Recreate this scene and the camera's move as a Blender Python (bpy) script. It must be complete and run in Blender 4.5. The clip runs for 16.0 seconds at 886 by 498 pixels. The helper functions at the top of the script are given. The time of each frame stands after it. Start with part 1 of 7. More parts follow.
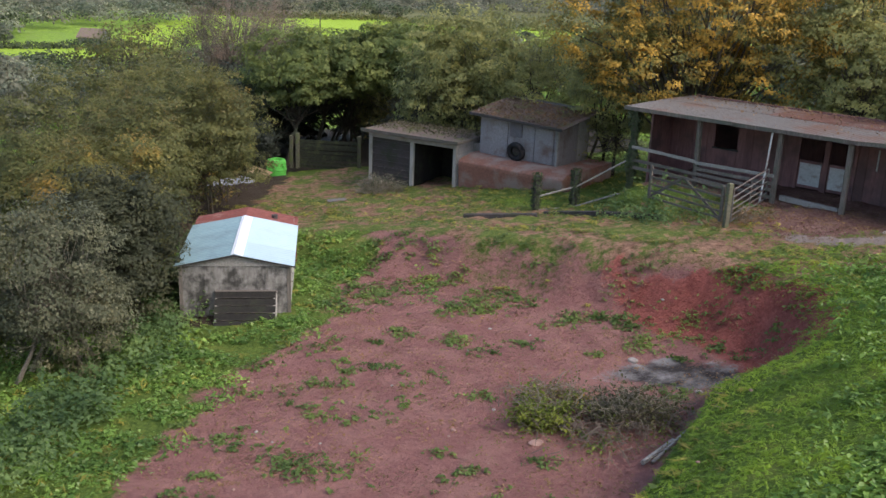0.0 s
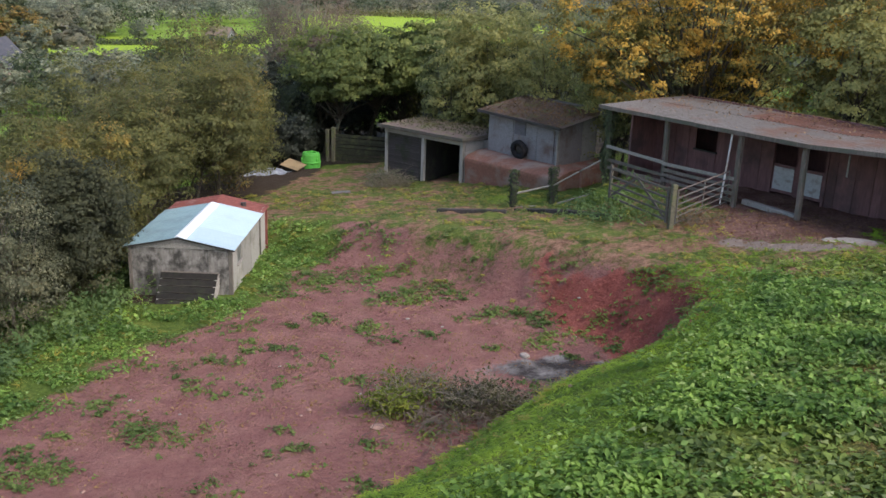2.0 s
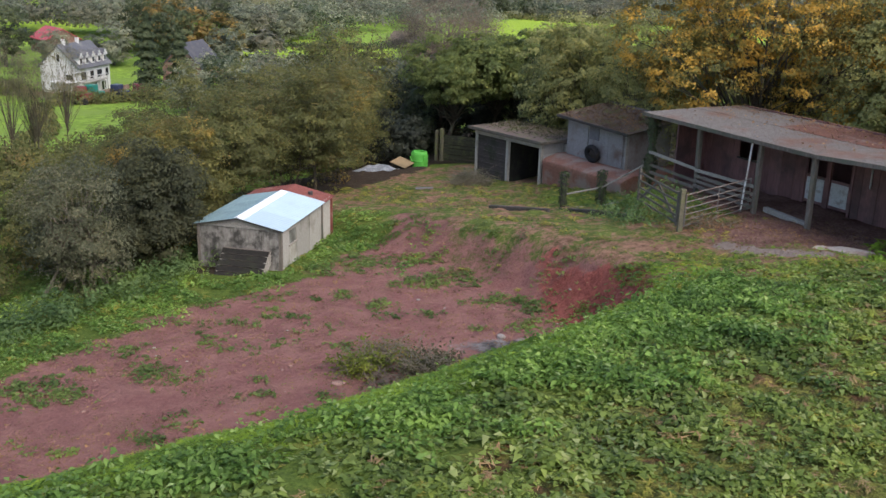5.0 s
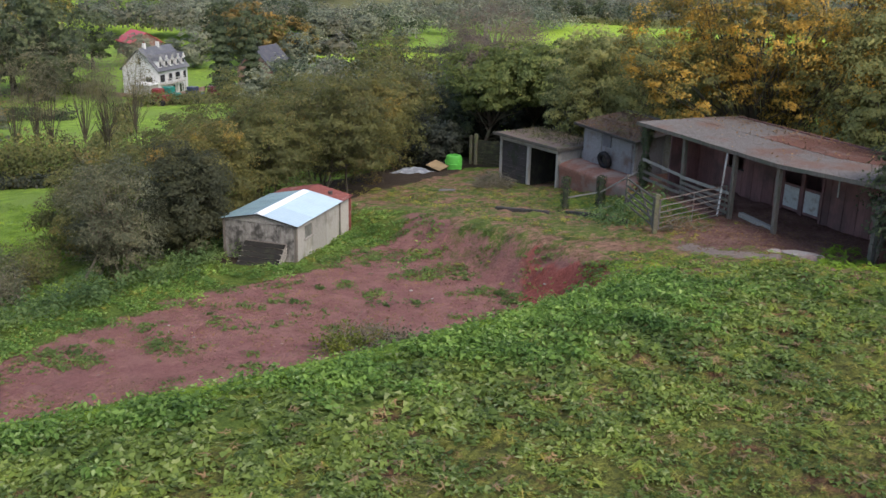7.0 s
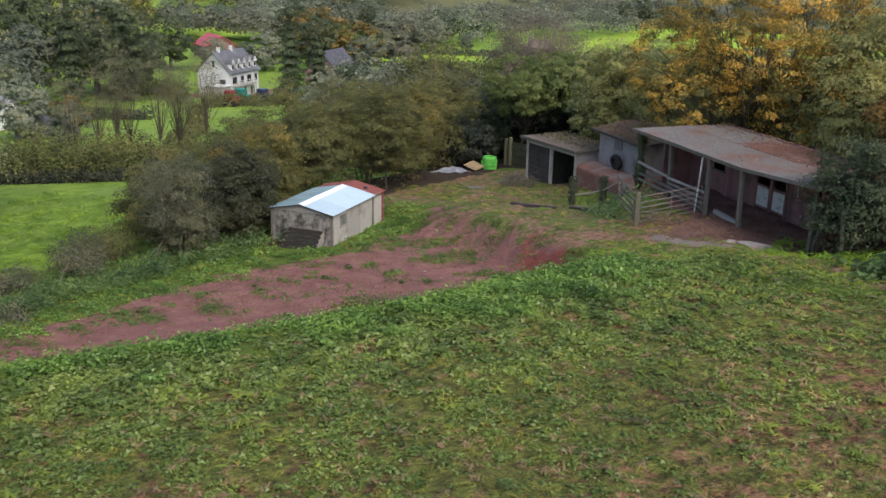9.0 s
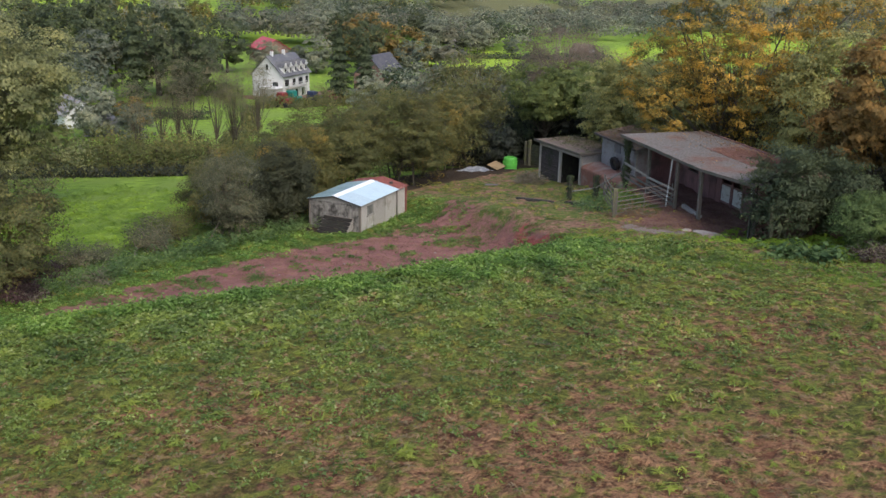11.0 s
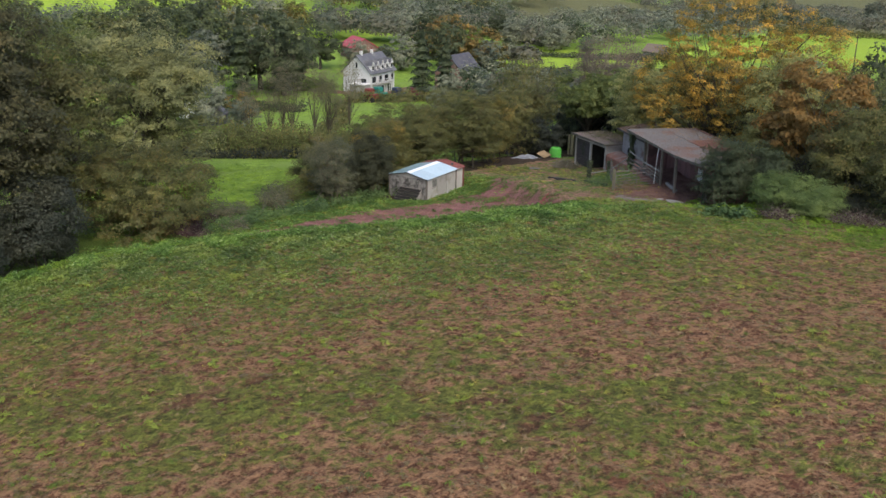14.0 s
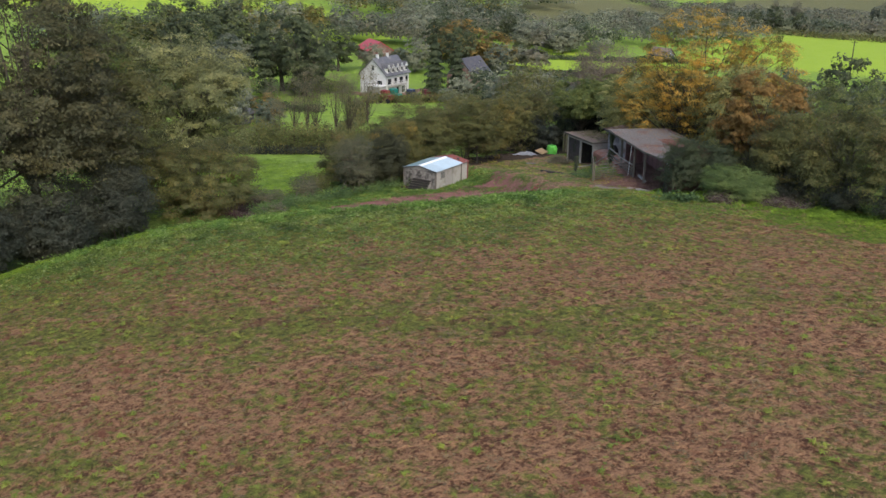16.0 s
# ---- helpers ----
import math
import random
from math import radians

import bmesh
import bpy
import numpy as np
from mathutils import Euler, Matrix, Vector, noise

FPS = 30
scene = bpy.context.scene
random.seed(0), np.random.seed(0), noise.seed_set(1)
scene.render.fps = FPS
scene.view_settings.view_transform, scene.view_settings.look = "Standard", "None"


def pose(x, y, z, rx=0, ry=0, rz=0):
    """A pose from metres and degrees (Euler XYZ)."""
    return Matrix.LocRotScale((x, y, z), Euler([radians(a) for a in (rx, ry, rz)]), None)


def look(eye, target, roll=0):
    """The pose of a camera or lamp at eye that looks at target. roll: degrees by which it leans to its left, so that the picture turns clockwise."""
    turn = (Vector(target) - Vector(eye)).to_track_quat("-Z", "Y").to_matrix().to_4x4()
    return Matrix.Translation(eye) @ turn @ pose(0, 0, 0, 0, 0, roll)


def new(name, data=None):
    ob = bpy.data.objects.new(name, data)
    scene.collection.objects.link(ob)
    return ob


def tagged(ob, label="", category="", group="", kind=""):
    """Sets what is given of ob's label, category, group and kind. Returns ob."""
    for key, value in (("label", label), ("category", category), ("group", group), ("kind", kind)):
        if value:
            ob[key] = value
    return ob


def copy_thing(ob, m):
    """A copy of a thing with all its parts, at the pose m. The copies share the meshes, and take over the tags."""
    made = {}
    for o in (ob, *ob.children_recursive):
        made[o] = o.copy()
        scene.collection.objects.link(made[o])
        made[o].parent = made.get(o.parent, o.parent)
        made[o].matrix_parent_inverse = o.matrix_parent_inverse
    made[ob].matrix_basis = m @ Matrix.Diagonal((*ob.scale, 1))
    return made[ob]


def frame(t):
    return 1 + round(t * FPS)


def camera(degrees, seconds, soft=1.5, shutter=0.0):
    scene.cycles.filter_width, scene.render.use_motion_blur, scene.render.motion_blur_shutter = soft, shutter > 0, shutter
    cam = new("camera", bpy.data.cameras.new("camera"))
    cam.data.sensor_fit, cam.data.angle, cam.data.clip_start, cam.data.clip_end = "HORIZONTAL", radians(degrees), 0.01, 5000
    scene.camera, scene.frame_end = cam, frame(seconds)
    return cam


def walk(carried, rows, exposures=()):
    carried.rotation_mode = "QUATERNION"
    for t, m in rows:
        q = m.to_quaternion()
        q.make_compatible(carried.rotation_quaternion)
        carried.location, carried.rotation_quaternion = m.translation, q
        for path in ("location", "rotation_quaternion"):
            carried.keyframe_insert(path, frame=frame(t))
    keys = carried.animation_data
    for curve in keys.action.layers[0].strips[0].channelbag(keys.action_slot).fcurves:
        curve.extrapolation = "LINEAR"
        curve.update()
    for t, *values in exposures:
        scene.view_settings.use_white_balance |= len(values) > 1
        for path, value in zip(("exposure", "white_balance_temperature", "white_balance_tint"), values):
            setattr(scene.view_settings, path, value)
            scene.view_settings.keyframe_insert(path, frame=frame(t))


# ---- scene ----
cam = camera(50.1, 16.0)
METRES, EYE, TILT, LEAN, TURN = 56.0, 9.744, 0.0, 0.0, 0.0
ROWS = [
    (0.0, 0.0, 0.0, 0.0, 0.68, -17.12, -2.22),
    (0.5, 0.0247, -0.0006, 0.0006, 2.66, -17.21, -2.23),
    (1.0, 0.0503, -0.0011, 0.0011, 4.55, -17.26, -2.19),
    (1.5, 0.0776, -0.0015, 0.0019, 6.69, -17.35, -2.07),
    (2.0, 0.1032, -0.0024, 0.0026, 8.82, -17.4, -2.01),
    (2.5, 0.1257, -0.0045, 0.0034, 10.7, -17.45, -1.92),
    (3.0, 0.1435, -0.0081, 0.0048, 12.74, -17.49, -1.84),
    (3.5, 0.1599, -0.0128, 0.0064, 15.11, -17.51, -1.72),
    (4.0, 0.174, -0.0178, 0.0079, 17.2, -17.5, -1.62),
    (6.5, 0.2534, -0.0444, 0.0212, 24.12, -17.43, -1.36),
    (7.0, 0.2699, -0.054, 0.0252, 25.3, -17.43, -1.29),
    (7.5, 0.2878, -0.0658, 0.0299, 26.56, -17.44, -1.23),
    (8.0, 0.3061, -0.0813, 0.0349, 27.84, -17.47, -1.17),
    (8.5, 0.3261, -0.1006, 0.0403, 29.02, -17.51, -1.14),
    (9.0, 0.3479, -0.1217, 0.0458, 29.6, -17.45, -1.1),
    (11.5, 0.4674, -0.2399, 0.0796, 33.63, -17.53, -1.08),
    (12.0, 0.4981, -0.2725, 0.0879, 34.43, -17.61, -1.07),
    (12.5, 0.5297, -0.3071, 0.0967, 35.3, -17.72, -1.04),
    (13.0, 0.5622, -0.3442, 0.1053, 36.17, -17.82, -1.01),
    (13.5, 0.595, -0.383, 0.1138, 37.04, -17.85, -1.02),
    (14.0, 0.6279, -0.423, 0.1228, 37.91, -17.89, -1.04),
    (14.5, 0.6618, -0.4632, 0.1312, 38.3, -17.87, -1.02),
    (15.0, 0.6946, -0.5007, 0.1382, 38.45, -17.87, -1.04),
    (15.5, 0.7251, -0.5357, 0.1478, 38.62, -17.89, -1.07),
    (16.0, 0.7528, -0.5679, 0.1591, 38.78, -17.94, -1.09),
]
walk(cam, [(t, pose(0, 0, EYE, TILT, LEAN, TURN) @ pose(METRES * x, METRES * y, METRES * z, 90 + pitch, roll, yaw)) for t, x, y, z, yaw, pitch, roll in ROWS],
     ((0.0, 1.06), (4.0, 0.99), (8.0, 0.89), (12.0, 0.79), (16.0, 0.74)))


# ---- light ----
SUN_DIR = Vector((0.6, -0.35, 0.75)).normalized()
world = bpy.data.worlds.new("sky")
scene.world = world
world.use_nodes = True
wn = world.node_tree.nodes
sky = wn.new("ShaderNodeTexSky")
sky.sky_type, sky.sun_disc = "NISHITA", False
sky.sun_elevation = math.asin(SUN_DIR.z)
sky.sun_rotation = math.atan2(SUN_DIR.x, SUN_DIR.y)
sky.dust_density, sky.air_density = 2.0, 1.0
world.node_tree.links.new(sky.outputs[0], wn["Background"].inputs[0])
wn["Background"].inputs[1].default_value = 0.14
sun = new("sun", bpy.data.lights.new("sun", "SUN"))
sun.data.energy, sun.data.angle, sun.data.color = 1.15, radians(36), (1.0, 0.945, 0.885)
sun.matrix_world = look(SUN_DIR * 60, (0, 0, 0))

# ---- materials ----
def nodes_of(name):
    m = bpy.data.materials.new(name)
    m.use_nodes = True
    nt = m.node_tree
    return m, nt, nt.nodes["Principled BSDF"], nt.links.new


def noise_node(nt, scale, detail=6, rough=0.6, coord="Object", stretch=None):
    tc = nt.nodes.new("ShaderNodeTexCoord")
    n = nt.nodes.new("ShaderNodeTexNoise")
    n.inputs["Scale"].default_value, n.inputs["Detail"].default_value, n.inputs["Roughness"].default_value = scale, detail, rough
    src = tc.outputs[coord]
    if stretch:
        mp = nt.nodes.new("ShaderNodeMapping")
        mp.inputs["Scale"].default_value = stretch
        nt.links.new(src, mp.inputs[0])
        src = mp.outputs[0]
    nt.links.new(src, n.inputs["Vector"])
    return n.outputs["Fac"]


def ramp(nt, fac, stops):
    r = nt.nodes.new("ShaderNodeValToRGB")
    e = r.color_ramp.elements
    while len(e) < len(stops):
        e.new(0.5)
    for k, (p, c) in enumerate(stops):
        e[k].position = p
        e[k].color = (*c, 1) if len(c) == 3 else c
    nt.links.new(fac, r.inputs[0])
    return r.outputs[0]


def mix(nt, fac, a, b, how="MIX"):
    m = nt.nodes.new("ShaderNodeMix")
    m.data_type, m.blend_type = "RGBA", how
    for s, v in ((0, fac), (6, a), (7, b)):
        if hasattr(v, "is_linked"):
            nt.links.new(v, m.inputs[s])
        else:
            m.inputs[s].default_value = v if s == 0 else (*v, 1)
    return m.outputs[2]


def maths(nt, op, a, b=0.0):
    m = nt.nodes.new("ShaderNodeMath")
    m.operation = op
    for s, v in ((0, a), (1, b)):
        if hasattr(v, "is_linked"):
            nt.links.new(v, m.inputs[s])
        else:
            m.inputs[s].default_value = v
    return m.outputs[0]


def bump(nt, bsdf, height, strength, dist):
    b = nt.nodes.new("ShaderNodeBump")
    b.inputs["Strength"].default_value, b.inputs["Distance"].default_value = strength, dist
    nt.links.new(height, b.inputs["Height"])
    nt.links.new(b.outputs[0], bsdf.inputs["Normal"])


def worn(name, base, dark, stain, rough=0.8, fine=30.0, coarse=2.0, stretch=None, metal=0.0, stain_at=0.55, relief=0.01, spec=0.3, vary=(0.82, 1.08)):
    """Base colour with fine grain and coarse stains."""
    m, nt, p, link = nodes_of(name)
    g = noise_node(nt, fine, 5, 0.65, stretch=stretch)
    s = noise_node(nt, coarse, 7, 0.62)
    c = mix(nt, ramp(nt, g, [(0.35, (0, 0, 0)), (0.65, (1, 1, 1))]), dark, base)
    c = mix(nt, ramp(nt, s, [(stain_at - 0.06, (0, 0, 0)), (stain_at + 0.1, (1, 1, 1))]), c, stain)
    info = nt.nodes.new("ShaderNodeObjectInfo")
    v = ramp(nt, info.outputs["Random"], [(0.0, (vary[0],) * 3), (1.0, (vary[1],) * 3)])
    c = mix(nt, 1.0, c, v, "MULTIPLY")
    link(c, p.inputs["Base Color"])
    p.inputs["Roughness"].default_value, p.inputs["Metallic"].default_value = rough, metal
    p.inputs["Specular IOR Level"].default_value = spec
    bump(nt, p, maths(nt, "ADD", g, s), 0.5, relief)
    return m


def foliage(name, stops, through_light=0.42, even=0.6, other=None, share=(0.47, 0.56), lumps=0.9):
    """Leaves: each leaf its own tone, some sprays of another palette; shaded as part of the rounded spray that it grows in."""
    m, nt, p, link = nodes_of(name)
    geo = nt.nodes.new("ShaderNodeNewGeometry")

    def palette(colours):
        mean = [sum(c[i] for _, c in colours) / len(colours) for i in range(3)]
        return ramp(nt, geo.outputs["Random Per Island"], [(q, tuple(even * mean[i] + (1 - even) * c[i] for i in range(3))) for q, c in colours])

    c = palette(stops)
    if other:
        spray = maths(nt, "ADD", noise_node(nt, lumps, 4, 0.6), maths(nt, "MULTIPLY", maths(nt, "SUBTRACT", geo.outputs["Random Per Island"], 0.5), 0.1))
        c = mix(nt, ramp(nt, spray, [(share[0], (0, 0, 0)), (share[1], (1, 1, 1))]), c, palette(other))
    big = noise_node(nt, 0.55, 4, 0.6)
    c = mix(nt, 1.0, c, ramp(nt, big, [(0.32, (0.66, 0.72, 0.74)), (0.5, (1.25, 1.23, 1.22)), (0.68, (1.85, 1.66, 1.45))]), "MULTIPLY")
    link(c, p.inputs["Base Color"])
    p.inputs["Roughness"].default_value = 0.55
    p.inputs["Specular IOR Level"].default_value = 0.25
    at = nt.nodes.new("ShaderNodeAttribute")
    at.attribute_name = "spray_normal"
    turn = nt.nodes.new("ShaderNodeVectorTransform")
    turn.vector_type, turn.convert_from, turn.convert_to = "VECTOR", "OBJECT", "WORLD"
    link(at.outputs["Vector"], turn.inputs[0])
    own = nt.nodes.new("ShaderNodeVectorMath")
    own.operation = "SCALE"
    own.inputs["Scale"].default_value = 0.5
    link(geo.outputs["Normal"], own.inputs[0])
    both = nt.nodes.new("ShaderNodeVectorMath")
    link(own.outputs[0], both.inputs[0])
    link(turn.outputs[0], both.inputs[1])
    flat = nt.nodes.new("ShaderNodeVectorMath")
    flat.operation = "NORMALIZE"
    link(both.outputs[0], flat.inputs[0])
    link(flat.outputs[0], p.inputs["Normal"])
    tr = nt.nodes.new("ShaderNodeBsdfTranslucent")
    link(c, tr.inputs[0])
    mx = nt.nodes.new("ShaderNodeMixShader")
    mx.inputs[0].default_value = through_light
    link(p.outputs[0], mx.inputs[1])
    link(tr.outputs[0], mx.inputs[2])
    link(mx.outputs[0], nt.nodes["Material Output"].inputs[0])
    return m


L_OAK = foliage("leaf_oak", [(0, (0.032, 0.045, 0.022)), (0.6, (0.075, 0.095, 0.046)), (1, (0.15, 0.165, 0.075))])
# Far leaves: greyed and blued to paint distance haze into the colour.
L_VALE_HAZED = foliage("leaf_vale_hazed", [(0, (0.063, 0.078, 0.055)), (0.5, (0.131, 0.15, 0.104)), (1, (0.231, 0.24, 0.169))])
L_PALE_HAZED = foliage("leaf_pale_hazed", [(0, (0.105, 0.12, 0.078)), (0.5, (0.21, 0.23, 0.15)), (1, (0.347, 0.34, 0.234))])
L_GREY_HAZED = foliage("leaf_grey_hazed", [(0, (0.084, 0.085, 0.058)), (0.5, (0.147, 0.144, 0.1)), (1, (0.231, 0.218, 0.156))])
BARK = worn("bark", (0.13, 0.1, 0.075), (0.05, 0.04, 0.03), (0.12, 0.13, 0.08), 0.95, 18, 2.5, relief=0.03)
TWIG = worn("twig", (0.33, 0.28, 0.21), (0.19, 0.155, 0.115), (0.24, 0.21, 0.16), 0.95, 20, 3)
L_OLIVE = foliage("leaf_olive", [(0, (0.037, 0.052, 0.023)), (0.5, (0.091, 0.111, 0.041)), (0.9, (0.175, 0.185, 0.06)), (1, (0.278, 0.21, 0.066))], other=[(0, (0.062, 0.059, 0.029)), (0.6, (0.139, 0.119, 0.048)), (1, (0.247, 0.177, 0.06))], share=(0.55, 0.66), lumps=0.45)
L_GREEN = foliage("leaf_green", [(0, (0.048, 0.071, 0.026)), (0.6, (0.118, 0.161, 0.046)), (1, (0.278, 0.284, 0.082))])
L_DARK = foliage("leaf_dark", [(0, (0.025, 0.039, 0.023)), (0.6, (0.063, 0.085, 0.042)), (1, (0.139, 0.155, 0.073))])
L_GREY = foliage("leaf_grey", [(0, (0.042, 0.046, 0.027)), (0.6, (0.115, 0.121, 0.065)), (1, (0.261, 0.251, 0.154))], even=0.45)
L_MAPLE = foliage("leaf_maple", [(0, (0.054, 0.066, 0.026)), (0.6, (0.142, 0.148, 0.047)), (1, (0.284, 0.242, 0.066))], other=[(0, (0.237, 0.164, 0.04)), (0.5, (0.461, 0.296, 0.06)), (1, (0.711, 0.417, 0.066))], share=(0.43, 0.55), lumps=0.7)
L_GOLDEN = foliage("leaf_golden", [(0, (0.062, 0.072, 0.03)), (0.6, (0.144, 0.143, 0.054)), (1, (0.258, 0.21, 0.072))], other=[(0, (0.134, 0.096, 0.036)), (0.5, (0.278, 0.177, 0.054)), (1, (0.433, 0.258, 0.072))], share=(0.46, 0.6), lumps=0.35)
L_RUST = foliage("leaf_rust", [(0, (0.082, 0.072, 0.029)), (0.5, (0.221, 0.148, 0.048)), (1, (0.412, 0.22, 0.06))])
L_WEED = foliage("leaf_weed", [(0, (0.05, 0.103, 0.018)), (0.5, (0.124, 0.23, 0.036)), (0.9, (0.213, 0.332, 0.072)), (1, (0.337, 0.411, 0.18))], even=0.3)
L_BLADE = foliage("grass_blade", [(0, (0.094, 0.117, 0.017)), (0.5, (0.207, 0.241, 0.033)), (0.85, (0.326, 0.306, 0.062)), (1, (0.451, 0.317, 0.123))])

L_GOLD = foliage("leaf_gold", [(0, (0.046, 0.057, 0.024)), (0.5, (0.108, 0.122, 0.042)), (0.9, (0.206, 0.196, 0.058)), (1, (0.34, 0.248, 0.06))], other=[(0, (0.103, 0.076, 0.026)), (0.6, (0.227, 0.158, 0.043)), (1, (0.371, 0.239, 0.054))], share=(0.54, 0.66), lumps=0.5)
L_IVY = foliage("leaf_ivy", [(0, (0.023, 0.03, 0.019)), (0.6, (0.054, 0.061, 0.037)), (1, (0.124, 0.126, 0.09))])
L_PALE = foliage("leaf_pale", [(0, (0.093, 0.11, 0.054)), (0.5, (0.211, 0.229, 0.096)), (1, (0.371, 0.344, 0.144))])
L_BROWN = foliage("leaf_brown", [(0, (0.022, 0.026, 0.016)), (0.6, (0.053, 0.061, 0.032)), (1, (0.125, 0.124, 0.061))])
L_BROOM = foliage("leaf_broom", [(0, (0.068, 0.108, 0.033)), (0.6, (0.142, 0.203, 0.063)), (1, (0.236, 0.297, 0.105))])
L_YARD = foliage("leaf_yard", [(0, (0.042, 0.078, 0.018)), (0.5, (0.098, 0.16, 0.034)), (0.85, (0.16, 0.225, 0.055)), (1, (0.23, 0.235, 0.1))])
L_LUSH = foliage("grass_lush", [(0, (0.082, 0.15, 0.015)), (0.5, (0.174, 0.284, 0.03)), (1, (0.27, 0.379, 0.051))])
# Near-black leaves: the shade below hedges is put into their colour.
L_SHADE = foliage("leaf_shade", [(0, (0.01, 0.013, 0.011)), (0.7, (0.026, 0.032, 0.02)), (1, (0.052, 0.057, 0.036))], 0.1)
L_DIM = foliage("leaf_dim", [(0, (0.035, 0.038, 0.02)), (0.6, (0.082, 0.084, 0.04)), (1, (0.16, 0.143, 0.066))])
L_NETTLE = foliage("leaf_nettle", [(0, (0.045, 0.085, 0.03)), (0.6, (0.1, 0.165, 0.055)), (1, (0.2, 0.27, 0.1))])
L_WOOD = foliage("leaf_wood", [(0, (0.034, 0.042, 0.018)), (0.5, (0.079, 0.09, 0.031)), (0.9, (0.147, 0.142, 0.047)), (1, (0.204, 0.168, 0.06))])
L_FIELD = foliage("leaf_field", [(0, (0.055, 0.082, 0.018)), (0.45, (0.13, 0.188, 0.034)), (0.85, (0.2, 0.265, 0.066)), (1, (0.3, 0.34, 0.15))], even=0.15)
L_LEAFY = foliage("leaf_leafy", [(0, (0.097, 0.126, 0.056)), (0.5, (0.217, 0.244, 0.089)), (0.9, (0.353, 0.355, 0.131)), (1, (0.546, 0.429, 0.15))])
L_HAZE = foliage("leaf_haze", [(0, (0.088, 0.067, 0.054)), (0.5, (0.154, 0.117, 0.091)), (1, (0.237, 0.181, 0.138))])
L_THIN = foliage("leaf_thin", [(0, (0.103, 0.096, 0.06)), (0.6, (0.175, 0.162, 0.096)), (1, (0.247, 0.21, 0.12))])
L_TUSSOCK = foliage("tussock_blade", [(0, (0.1, 0.14, 0.022)), (0.5, (0.2, 0.26, 0.042)), (1, (0.33, 0.36, 0.085))])
L_STRAW = foliage("dry_blade", [(0, (0.1, 0.06, 0.03)), (0.5, (0.19, 0.122, 0.06)), (0.9, (0.28, 0.19, 0.094)), (1, (0.33, 0.25, 0.125))], 0.1)
TIMBER = worn("weathered_timber", (0.215, 0.18, 0.15), (0.115, 0.094, 0.08), (0.12, 0.12, 0.09), 0.9, 24, 1.6, (1, 1, 0.12))
PALE_TIMBER = worn("pale_timber", (0.42, 0.385, 0.34), (0.25, 0.225, 0.195), (0.2, 0.19, 0.15), 0.85, 24, 1.6, stain_at=0.62)
DARK_TIMBER = worn("dark_timber", (0.1, 0.085, 0.08), (0.05, 0.042, 0.04), (0.045, 0.05, 0.03), 0.9, 20, 1.5)
MAROON = worn("maroon_boards", (0.29, 0.148, 0.142), (0.21, 0.11, 0.105), (0.14, 0.086, 0.082), 0.85, 14, 0.9, (1, 1, 0.15))
CONCRETE = worn("concrete", (0.4, 0.38, 0.36), (0.3, 0.28, 0.26), (0.2, 0.19, 0.16), 0.9, 26, 1.1)
SHEDWALL = worn("stained_panel", (0.33, 0.3, 0.27), (0.2, 0.18, 0.155), (0.07, 0.063, 0.055), 0.9, 9, 2.2, (1, 1, 0.3), stain_at=0.5)
ASBESTOS = worn("fibre_sheet", (0.33, 0.305, 0.305), (0.235, 0.215, 0.212), (0.18, 0.12, 0.1), 0.85, 16, 0.9, stain_at=0.58)
MOSSROOF = worn("mossy_sheet", (0.26, 0.185, 0.155), (0.15, 0.105, 0.085), (0.17, 0.17, 0.07), 0.95, 12, 1.6, stain_at=0.56)
# Roof sheets: sky blue and the left slope's shade painted into the colours.
WHITESHEET = worn("white_sheet", (0.5, 0.61, 0.66), (0.46, 0.57, 0.62), (0.42, 0.51, 0.55), 0.35, 3, 0.6, stain_at=0.7, relief=0.001)
SHADED_SHEET = worn("shaded_teal_sheet", (0.3, 0.42, 0.44), (0.24, 0.35, 0.37), (0.2, 0.28, 0.29), 0.4, 4, 0.8, relief=0.001)
RUSTSHEET = worn("rusty_sheet", (0.28, 0.09, 0.07), (0.18, 0.06, 0.05), (0.34, 0.2, 0.17), 0.8, 10, 1.3, stain_at=0.62)
WHITEPAINT = worn("flaking_white_paint", (0.6, 0.59, 0.57), (0.48, 0.47, 0.45), (0.26, 0.19, 0.15), 0.7, 12, 2.6, stain_at=0.57)
GALV = worn("galvanised_tube", (0.21, 0.19, 0.175), (0.14, 0.125, 0.115), (0.17, 0.1, 0.075), 0.65, 20, 2, metal=0.2)
RUBBER = worn("tyre_rubber", (0.03, 0.03, 0.032), (0.018, 0.018, 0.02), (0.06, 0.045, 0.04), 0.85, 20, 3)
LIME = worn("green_plastic", (0.16, 0.62, 0.1), (0.13, 0.52, 0.08), (0.12, 0.4, 0.08), 0.45, 4, 2, stain_at=0.66)
# Near-black: the darkness of enclosed spaces is put into the colour.
VOID = worn("interior_shade", (0.02, 0.018, 0.018), (0.012, 0.011, 0.011), (0.015, 0.014, 0.012), 0.95, 8, 1)
REDCON = worn("red_stained_concrete", (0.37, 0.175, 0.12), (0.26, 0.12, 0.085), (0.37, 0.27, 0.22), 0.9, 10, 0.9, stain_at=0.52)
RENDERWALL = worn("white_render", (0.72, 0.7, 0.67), (0.62, 0.6, 0.57), (0.45, 0.42, 0.38), 0.85, 3, 0.4, stain_at=0.66)
SLATE = worn("slate", (0.14, 0.135, 0.145), (0.09, 0.088, 0.095), (0.18, 0.175, 0.165), 0.6, 4, 0.5)
GLASS = worn("dark_glass", (0.03, 0.035, 0.04), (0.02, 0.022, 0.026), (0.04, 0.04, 0.045), 0.1, 2, 1, relief=0.0, spec=0.6)

